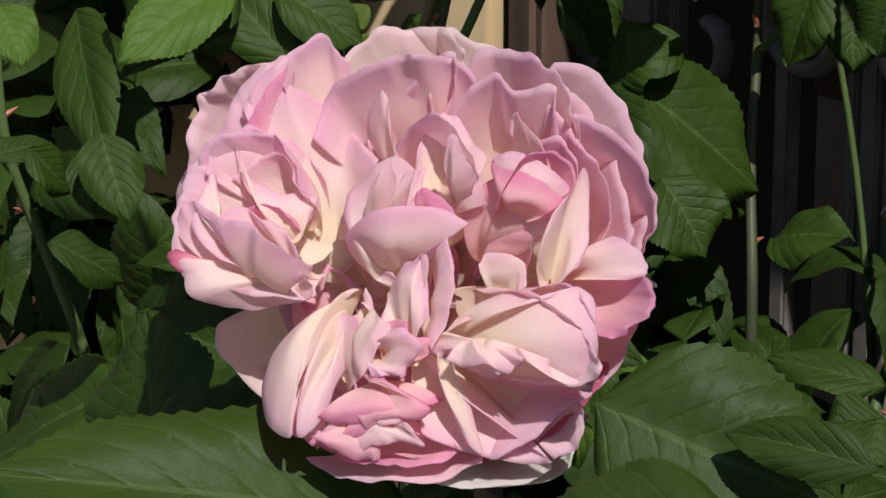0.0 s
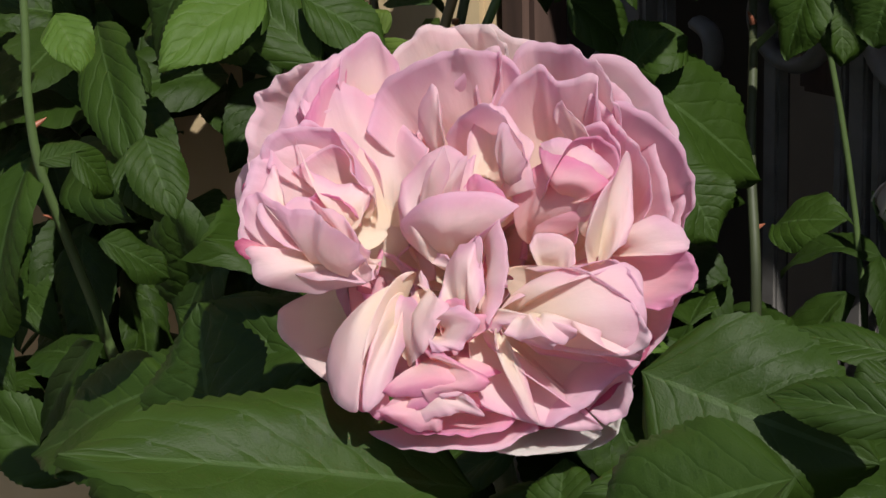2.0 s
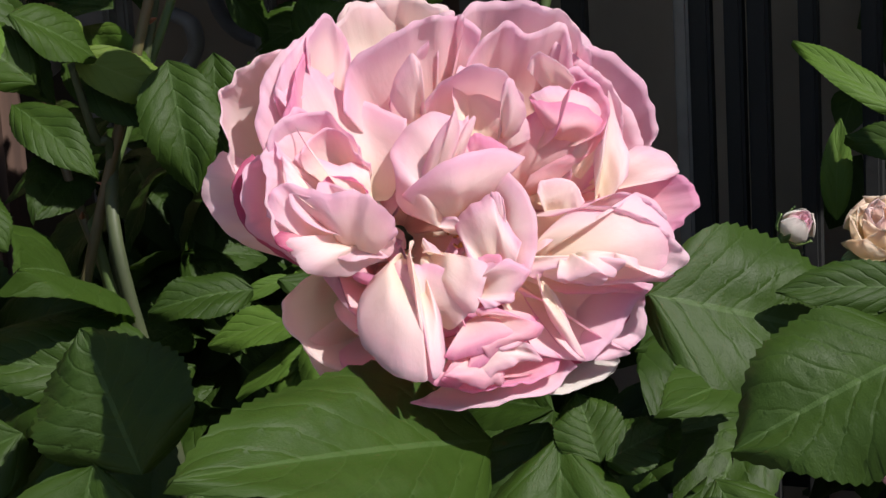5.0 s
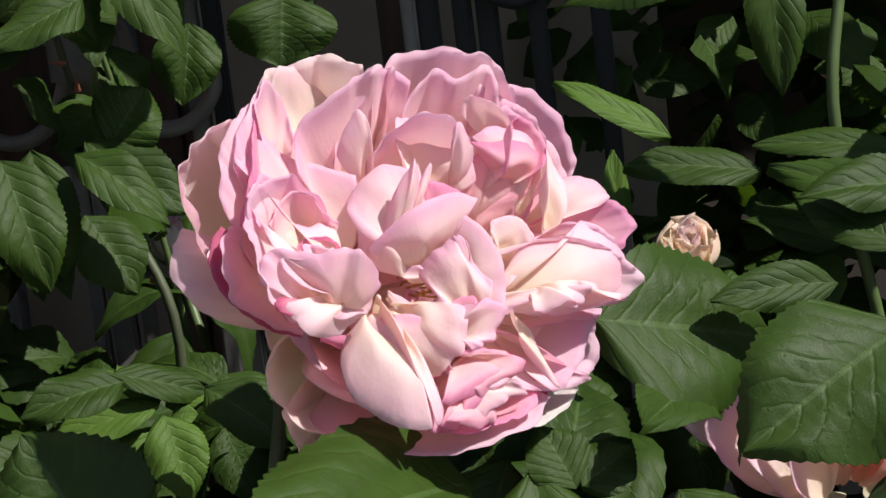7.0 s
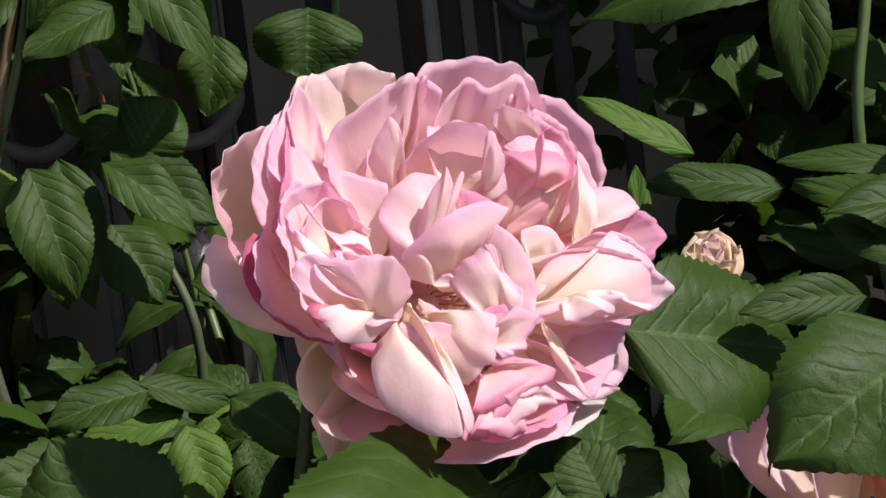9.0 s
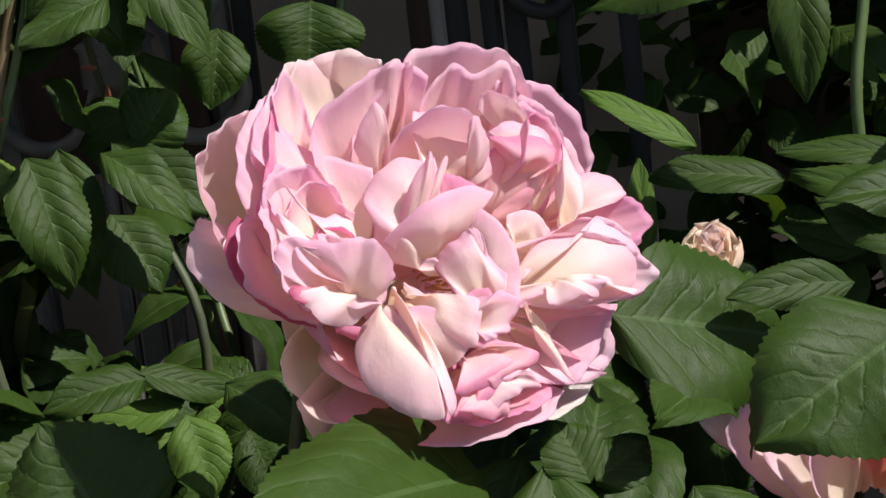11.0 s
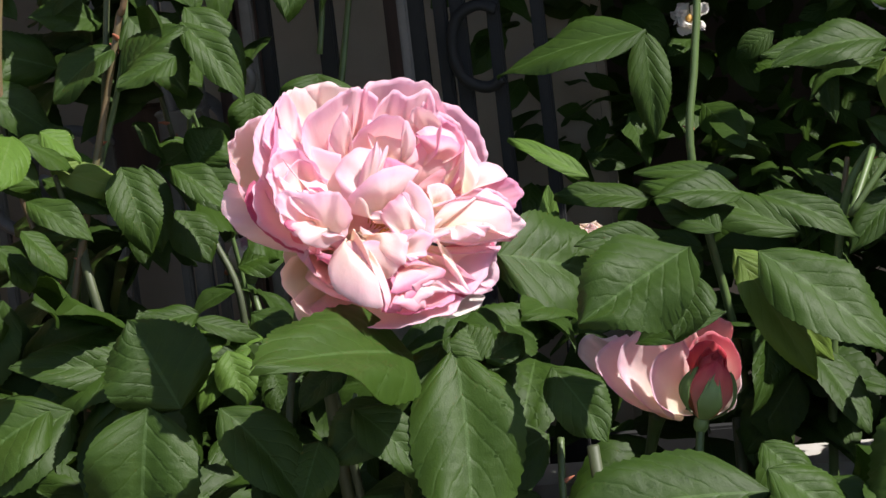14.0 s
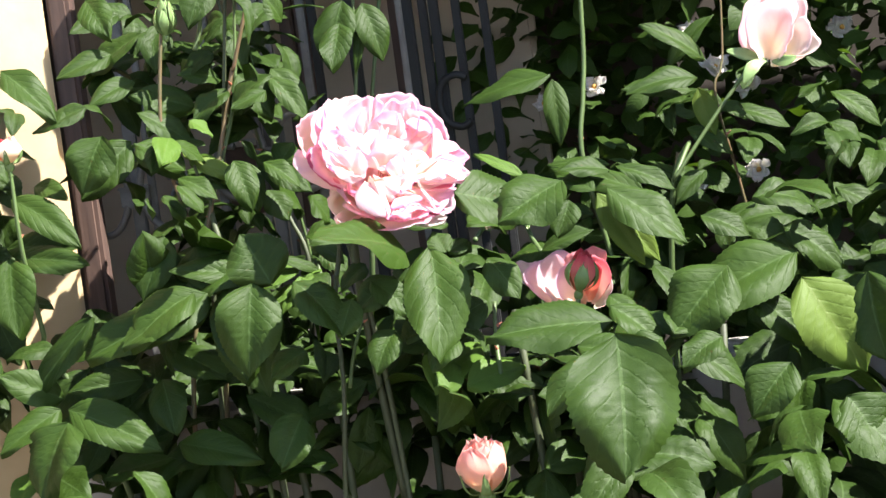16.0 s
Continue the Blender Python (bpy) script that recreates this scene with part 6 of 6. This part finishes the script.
rim_petal(second, (3.7, -4.7, -10.0), ((-29.7, 9.0, 2.0), (-34.9, 15.3, 3.8), (-33.8, 20.9, 4.9), (-29.9, 23.7, 4.9), (-24.2, 21.9, 3.8), (-19.4, 23.7, 2.0)), -3, 1.2, 0.3, 101, CREAM)
rim_petal(second, (5.2, -5.5, -8.0), ((-14.4, -4.6, 7.0), (-20.9, 0.8, 8.8), (-24.9, 6.3, 9.9), (-27.4, 13.5, 9.9), (-21.8, 20.0, 8.8), (-14.6, 23.4, 7.0)), -4, 1.5, 0.3, 102, BLUSH)
rim_petal(second, (6.8, -6.4, -6.0), ((-5.8, -6.3, 13.0), (-13.0, 0.7, 14.5), (-17.5, 8.5, 15.6), (-17.6, 16.5, 16.0), (-12.4, 22.9, 15.6), (-6.8, 26.2, 14.5), (-1.2, 23.2, 13.0)), -3, 1.5, 0.35, 103, BLUSH)
rim_petal(second, (8.3, -7.2, -4.0), ((3.6, -8.0, 18.0), (-2.0, -4.1, 19.5), (-5.2, 3.7, 20.6), (-3.7, 11.6, 21.0), (2.6, 18.0, 20.6), (6.6, 21.3, 19.5), (9.8, 16.6, 18.0)), -3, 1.5, 0.35, 104, BLUSH)
rim_petal(second, (10.1, -4.6, -10.0), ((-11.4, 21.2, 4.0), (-8.2, 28.7, 6.1), (-1.1, 29.7, 7.0), (5.4, 25.3, 6.1), (9.5, 20.6, 4.0)), 2, 1, 0.5, 105, PINK)
rim_petal(second, (11.7, -4.6, -8.0), ((-0.3, 18.6, 10.0), (2.0, 24.9, 12.1), (8.3, 27.3, 13.0), (13.2, 23.4, 12.1), (14.9, 17.1, 10.0)), 3, 1, 0.6, 106, SALMON)
rim_petal(second, (15.7, -3.0, -8.0), ((7.8, 19.7, 6.0), (11.7, 26.8, 7.8), (18.8, 31.2, 8.9), (26.5, 28.2, 8.9), (27.7, 23.8, 7.8), (24.6, 18.3, 6.0)), -2, 1.5, 0.7, 107, SALMON)
rim_petal(second, (16.4, -3.8, -6.0), ((10.0, 16.2, 12.0), (14.2, 20.9, 13.5), (20.2, 23.3, 14.6), (26.5, 20.2, 15.0), (30.1, 13.1, 14.6), (30.8, 7.6, 13.5), (27.5, 3.6, 12.0)), -3, 1.5, 0.7, 108, SALMON)
rim_petal(second, (16.3, -3.2, -2.0), ((9.1, 12.7, 17.0), (11.3, 17.4, 19.1), (16.0, 20.1, 20.0), (21.6, 18.3, 19.1), (24.9, 14.5, 17.0)), 2, 1, 0.6, 109, CORAL)
rim_petal(second, (19.0, -4.5, -8.0), ((30.4, 10.5, 3.0), (31.1, 4.0, 5.1), (29.0, -1.7, 6.0), (27.9, -5.7, 5.1), (22.5, -8.1, 3.0)), -2, 1, 0.4, 110, CREAM)
rim_petal(second, (12.6, -7.0, -10.0), ((-9.6, -5.4, 6.0), (-3.3, -7.8, 8.6), (3.1, -8.8, 8.6), (9.6, -9.1, 6.0)), -2, 0.5, 0.3, 111, CREAM)
tube("stalk", [(-0.002, -0.008, -0.008), (-0.006, -0.03, -0.02), (-0.02, -0.12, -0.03)], [0.004, 0.002, 0.0024], STEM, second)
rosette("rosebud", (0.0962, 0.0460, 0.9221), (0.30, -0.12, 0.94), 10.5, 8, (CORAL, CORAL), "plump coral red rosebud with loosening green sepals", 0.08, 7, (0.0942, 0.0310, 0.8921), 5, 2.6)
tall = tagged(new("rose_bloom"), "pale blush rose half open on a tall stem", "rose")
tall.matrix_world = Matrix.Translation((0.2289, 0.1457, 1.0510)) @ FACE.to_4x4()
rim_petal(tall, (-0.3, 3.6, -8.0), ((-17.0, 8.7, 0.0), (-19.7, 17.4, 2.9), (-16.7, 28.8, 4.8), (-13.6, 39.1, 4.8), (-3.4, 45.4, 2.9), (6.7, 47.4, 0.0)), -3, 2, 0.5, 121, BLUSH)
rim_petal(tall, (1.8, 2.5, -10.0), ((12.5, 47.9, -2.0), (22.4, 44.6, 0.2), (25.9, 36.0, 1.9), (24.7, 26.9, 2.9), (29.4, 17.9, 2.9), (33.8, 11.2, 1.9), (26.3, 4.7, 0.2), (14.4, 3.8, -2.0)), -3, 2, 0.5, 122, CREAM)
rim_petal(tall, (0.4, 3.7, -12.0), ((-10.4, 41.7, -10.0), (-1.6, 51.0, -6.5), (9.9, 52.4, -5.0), (19.9, 49.6, -6.5), (25.6, 42.3, -10.0)), -4, 2, 0.6, 123, BLUSH)
rim_petal(tall, (0.1, 1.6, -4.0), ((-11.0, 6.5, 10.0), (-14.2, 17.8, 12.2), (-12.6, 29.1, 13.9), (-2.5, 36.0, 14.9), (8.9, 37.2, 14.9), (15.0, 28.5, 13.9), (13.6, 15.7, 12.2), (9.7, 3.1, 10.0)), 2, 2.5, 0.5, 124, BLUSH)
rim_petal(tall, (0.2, 3.4, -4.0), ((-8.2, 25.8, 4.0), (-5.1, 38.1, 7.5), (3.5, 43.5, 9.0), (13.5, 42.2, 7.5), (17.7, 34.1, 4.0)), 2, 1.5, 0.6, 125, PEACH)
rim_petal(tall, (0.3, 4.4, -8.0), ((-2.1, 33.3, -2.0), (0.9, 44.2, 1.5), (9.5, 47.1, 3.0), (18.0, 42.3, 1.5), (20.3, 34.3, -2.0)), 2, 1.5, 0.6, 126, PINK)
rim_petal(tall, (2.5, 2.1, -6.0), ((7.1, 4.5, 5.0), (14.3, 12.4, 7.9), (17.3, 23.7, 9.8), (24.4, 26.5, 9.8), (28.0, 15.1, 7.9), (24.2, 5.6, 5.0)), -2, 2, 0.5, 127, CREAM)
petal(tall, (-2.8, 1.2, -2.0), (-15.7, 4.3, 2.0), (-28.5, 6.7, 4.0), (-0.9, -4.4, 0.0), 1.0, 1.0, 0.4, 90, SEPAL, blunt=1.0, name="sepal")
petal(tall, (-2.3, -0.5, 2.0), (-11.2, -6.2, 8.0), (-17.1, -17.9, 8.0), (3.8, -3.2, 0.0), 1.0, 1.0, 0.4, 91, SEPAL, blunt=1.0, name="sepal")
petal(tall, (1.4, -0.6, 0.0), (9.7, -1.8, 6.0), (17.4, 1.1, 8.0), (-0.4, 4.0, 0.0), 1.0, 1.0, 0.4, 92, SEPAL, blunt=1.0, name="sepal")
tube("stalk", [(-0.0010, 0.0005, -0.0040), (-0.0107, -0.0012, -0.0060), (-0.0216, -0.0143, -0.0060), (-0.0407, -0.0420, -0.0060), (-0.0642, -0.0779, -0.0080)], [0.0028, 0.0015, 0.0013, 0.0013, 0.0014], STEM, tall)
rosette("rose_bloom", (0.0321, -0.0248, 0.8110), (0.05, -0.12, 0.98), 18, 13, (PEACH, PEACH), "peach blush rosebud opening low in the bush", 0.3, 9, (0.0175, -0.0289, 0.7822), 5, 2.0)
rosette("rosebud", (-0.2630, 0.0381, 1.0510), (0.05, -0.1, 1.0), 11.5, 8, (CORAL, CORAL, IVORY), "red tipped rosebud with spread sepals beside the wall", 0.18, 10, (-0.2630, 0.0381, 1.0430))
rosette("rosebud", (-0.1655, 0.1094, 1.1215), (0.08, -0.05, 1.0), 7.8, 6, (SEPAL, SEPAL), "closed green rosebud on an upright stem", 0.05, 11, None, 5, 3.1)
rosette("rosebud", (-0.1422, 0.1196, 1.1370), (0.1, -0.1, 1.0), 8, 8, (BLUSH, CORAL), "opening cream rosebud with a red edge", 0.2, 12, (-0.1494, 0.1169, 1.1093))

# leaves that fill the bush
rg = random.Random(11)
SPRAY = []
for k in range(12):
    SPRAY.append(leaf_data(1.0, rg.uniform(0.46, 0.68), rg.uniform(0.1, 0.9), rg.uniform(0.1, 0.8), 700 + k, 25, 7))
shared = []
for k, (v, f, u) in enumerate(SPRAY):
    me = bpy.data.meshes.new("leaf")
    me.from_pydata(v, [], f)
    lay = me.uv_layers.new(name="UVMap")
    for lp in me.loops:
        lay.data[lp.index].uv = u[lp.vertex_index]
    me.materials.append(LEAF if k < 11 else FRESH)
    me.shade_smooth()
    shared.append(me)
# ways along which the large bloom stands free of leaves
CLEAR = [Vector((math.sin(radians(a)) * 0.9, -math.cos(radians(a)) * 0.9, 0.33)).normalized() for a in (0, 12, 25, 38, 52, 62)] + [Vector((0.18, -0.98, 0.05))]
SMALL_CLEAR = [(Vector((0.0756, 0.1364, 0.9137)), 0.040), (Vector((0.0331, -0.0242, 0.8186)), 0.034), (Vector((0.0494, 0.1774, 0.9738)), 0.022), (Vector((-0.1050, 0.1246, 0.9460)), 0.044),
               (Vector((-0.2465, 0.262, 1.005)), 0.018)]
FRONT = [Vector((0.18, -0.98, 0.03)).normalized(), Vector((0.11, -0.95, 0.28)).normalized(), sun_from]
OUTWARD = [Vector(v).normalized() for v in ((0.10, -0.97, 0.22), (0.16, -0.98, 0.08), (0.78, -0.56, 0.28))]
rest_v, rest_f, rest_u = [], [], []
count_parts = [0]


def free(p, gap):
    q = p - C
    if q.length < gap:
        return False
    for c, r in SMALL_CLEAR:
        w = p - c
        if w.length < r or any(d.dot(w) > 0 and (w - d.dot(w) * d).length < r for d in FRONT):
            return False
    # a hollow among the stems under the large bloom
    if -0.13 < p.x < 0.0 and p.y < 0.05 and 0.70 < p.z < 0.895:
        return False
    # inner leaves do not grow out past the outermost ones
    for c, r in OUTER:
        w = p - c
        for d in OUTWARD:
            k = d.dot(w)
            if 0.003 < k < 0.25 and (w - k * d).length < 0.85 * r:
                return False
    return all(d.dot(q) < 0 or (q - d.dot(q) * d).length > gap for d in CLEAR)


def place_leaf(p, y, face, s):
    z = (face - face.dot(y) * y).normalized()
    m = Matrix.Translation(p) @ Matrix((y.cross(z), y, z)).transposed().to_4x4() @ Matrix.Scale(s, 4)
    k = rg.randrange(len(shared))
    if count_parts[0] < 200 and p.y < 0.06 and p.z > 0.8:
        ob = new("leaf", shared[k])
        ob.parent = rose_bush
        ob.matrix_local = m
        count_parts[0] += 1
        return
    v, f, u = SPRAY[k]
    o = len(rest_v)
    rest_v.extend(m @ w for w in v)
    rest_u.extend(u)
    rest_f.extend(tuple(o + i for i in q) for q in f)


def fill(count, low, high, size, gap=0.075):
    """Sprays of three or five leaflets within a box of the bush."""
    for _ in range(count):
        p = Vector([rg.uniform(a, b) for a, b in zip(low, high)])
        y = Vector((rg.uniform(-1, 1), rg.uniform(-1, 0.5), rg.uniform(-0.8, 0.25))).normalized()
        f = Vector((rg.uniform(-0.3, 0.7), rg.uniform(-0.9, 0.1), 0.9))
        z = (f - f.dot(y) * y).normalized()
        x = y.cross(z)
        s = rg.uniform(0.75, 1.2) * size
        for turn, along, scale in ((0, 0, 1.0), (62, -0.35, 0.8), (-62, -0.35, 0.8)):
            d = (math.cos(radians(turn)) * y + math.sin(radians(turn)) * x)
            q = p + y * along * s
            tip = q + d * s * scale
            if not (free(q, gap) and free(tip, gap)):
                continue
            face = f + Vector((rg.uniform(-0.35, 0.35), rg.uniform(-0.35, 0.35), rg.uniform(-0.3, 0.2)))
            d = (d + Vector((rg.uniform(-0.2, 0.2), rg.uniform(-0.2, 0.2), rg.uniform(-0.25, 0.1)))).normalized()
            place_leaf(q, d, face, s * scale * rg.uniform(0.85, 1.1))


fill(45, (-0.27, -0.10, 0.78), (0.36, 0.03, 0.90), 0.060)
fill(75, (-0.17, -0.06, 0.70), (0.17, 0.10, 0.925), 0.056)
fill(66, (-0.27, 0.03, 0.76), (0.40, 0.20, 0.955), 0.054)
fill(35, (0.10, 0.03, 0.90), (0.42, 0.2, 1.0), 0.050)
fill(20, (0.13, 0.10, 0.98), (0.42, 0.24, 1.04), 0.038)
fill(26, (-0.26, 0.04, 0.78), (-0.14, 0.17, 0.945), 0.050)
fill(6, (-0.18, -0.04, 0.96), (-0.12, 0.06, 1.06), 0.034)
fill(12, (-0.24, 0.06, 1.00), (-0.14, 0.15, 1.09), 0.036)
fill(80, (-0.50, 0.00, 0.88), (-0.30, 0.15, 1.09), 0.044)
fill(36, (-0.44, 0.10, 0.96), (-0.32, 0.22, 1.10), 0.044)
fill(38, (-0.235, 0.09, 1.03), (-0.09, 0.21, 1.15), 0.040)
fill(40, (-0.14, -0.03, 0.83), (0.13, 0.10, 0.94), 0.044)
fill(20, (-0.2, 0.12, 0.86), (-0.06, 0.24, 0.955), 0.038)
fill(22, (-0.17, 0.15, 0.88), (-0.05, 0.24, 0.955), 0.040)
fill(60, (-0.33, -0.12, 0.58), (0.46, 0.15, 0.8), 0.066)
fill(18, (-0.19, 0.13, 0.92), (-0.14, 0.20, 1.01), 0.042)
fill(36, (-0.10, 0.08, 0.82), (0.14, 0.20, 0.96), 0.048)
fill(46, (0.10, 0.02, 0.60), (0.42, 0.16, 0.87), 0.060)
# leaves out of view at the right, added to shade the lower bush
fill(120, (0.40, -0.12, 0.58), (0.80, 0.20, 1.04), 0.085)
mass = mesh_object("foliage", rest_v, rest_f, LEAF, rose_bush, rest_u)
tagged(mass, "dense green rose leaves deeper in the bush, with unseen shading leaves added", kind="stuff")
for k in range(16):
    a = Vector((rg.uniform(-0.3, 0.35), rg.uniform(0.0, 0.2), 0.02))
    b = Vector((a.x + rg.uniform(-0.06, 0.06), a.y + rg.uniform(-0.06, 0.04), rg.uniform(0.8, 0.92)))
    tube("stem", [a, a.lerp(b, 0.5) + Vector((rg.uniform(-0.03, 0.03), rg.uniform(-0.03, 0.03), 0)), b], [0.0045, 0.0038, 0.0024], DARKSTEM, rose_bush)

# shaded hedge with white roses behind the fence
hv, hf, hu = [], [], []
tv, tf, tu = leaf_data(1.0, 0.6, 0.2, 0.2, 77, 25, 9)
small_v, small_f, small_u = [], [], []
for i in range(0, 25, 4):
    for j in (0, 4, 8):
        small_v.append(tv[i * 9 + j])
        small_u.append(tu[i * 9 + j])
for i in range(6):
    for j in range(2):
        small_f.append((i * 3 + j, i * 3 + j + 1, (i + 1) * 3 + j + 1, (i + 1) * 3 + j))
for k in range(8600):
    p = Vector((rg.uniform(-0.01, 0.8), rg.uniform(0.33, 0.62), rg.uniform(0.62, 1.36)))
    y = Vector((rg.uniform(-1, 1), rg.uniform(-1, 0.4), rg.uniform(-0.8, 0.4))).normalized()
    f = Vector((rg.uniform(-0.6, 0.6), rg.uniform(-1, 0.2), 0.7))
    z = (f - f.dot(y) * y).normalized()
    mt = Matrix.Translation(p) @ Matrix((y.cross(z), y, z)).transposed().to_4x4() @ Matrix.Scale(rg.uniform(0.017, 0.033), 4)
    o = len(hv)
    hv += [mt @ v for v in small_v]
    hu += small_u
    hf += [tuple(o + i for i in q) for q in small_f]
hedge = mesh_object("hedge", hv, hf, LEAF, None, hu)
tagged(hedge, "dark shaded hedge of small green leaves", "hedge", kind="stuff")


def white_rose(place, size, seed):
    ob = tagged(new("white_rose"), "small open white rose in the shaded hedge", "rose", group="white roses in the hedge")
    rq = random.Random(seed)
    f = Vector((rq.uniform(-0.5, 0.4), -1, rq.uniform(-0.1, 0.6))).normalized()
    x = f.orthogonal().normalized()
    ob.matrix_world = Matrix.Translation(place) @ Matrix((x, f.cross(x), f)).transposed().to_4x4()
    for k in range(11):
        a = k * 2.39996 + rq.uniform(-0.3, 0.3)
        d = Vector((math.cos(a), math.sin(a), 0))
        w = size * (0.35 + 0.055 * k) * rq.uniform(0.8, 1.15)
        up = size * (0.75 - 0.06 * k) * rq.uniform(0.6, 1.2)
        petal(ob, d * 0.5, d * w * 0.8 + Vector((0, 0, up * 0.4)), d * w + Vector((0, 0, up)), Vector((-d.y, d.x, 0)) * size * rq.uniform(0.3, 0.5), 2.0, 2.0, 1.4, seed * 13 + k, WHITE, toward=-d + Vector((0, 0, 0.4)))
    bm = bmesh.new()
    bmesh.ops.create_icosphere(bm, subdivisions=1, radius=0.0022, matrix=Matrix.Translation((0, 0, 0.0015)))
    part("stamen", bm, ANTHER, ob)


white_rose((0.1656, 0.3447, 1.0780), 11, 1)
white_rose((0.1788, 0.3456, 1.0512), 11, 2)
white_rose((0.2013, 0.3538, 1.0355), 11, 3)
white_rose((0.2025, 0.3353, 0.9734), 10, 4)
white_rose((0.0896, 0.3401, 1.0486), 9, 5)
white_rose((0.2730, 0.3835, 1.0676), 10, 6)
white_rose((0.1544, 0.3264, 0.9655), 10, 7)
white_rose((0.0526, 0.3332, 1.0411), 8, 8)
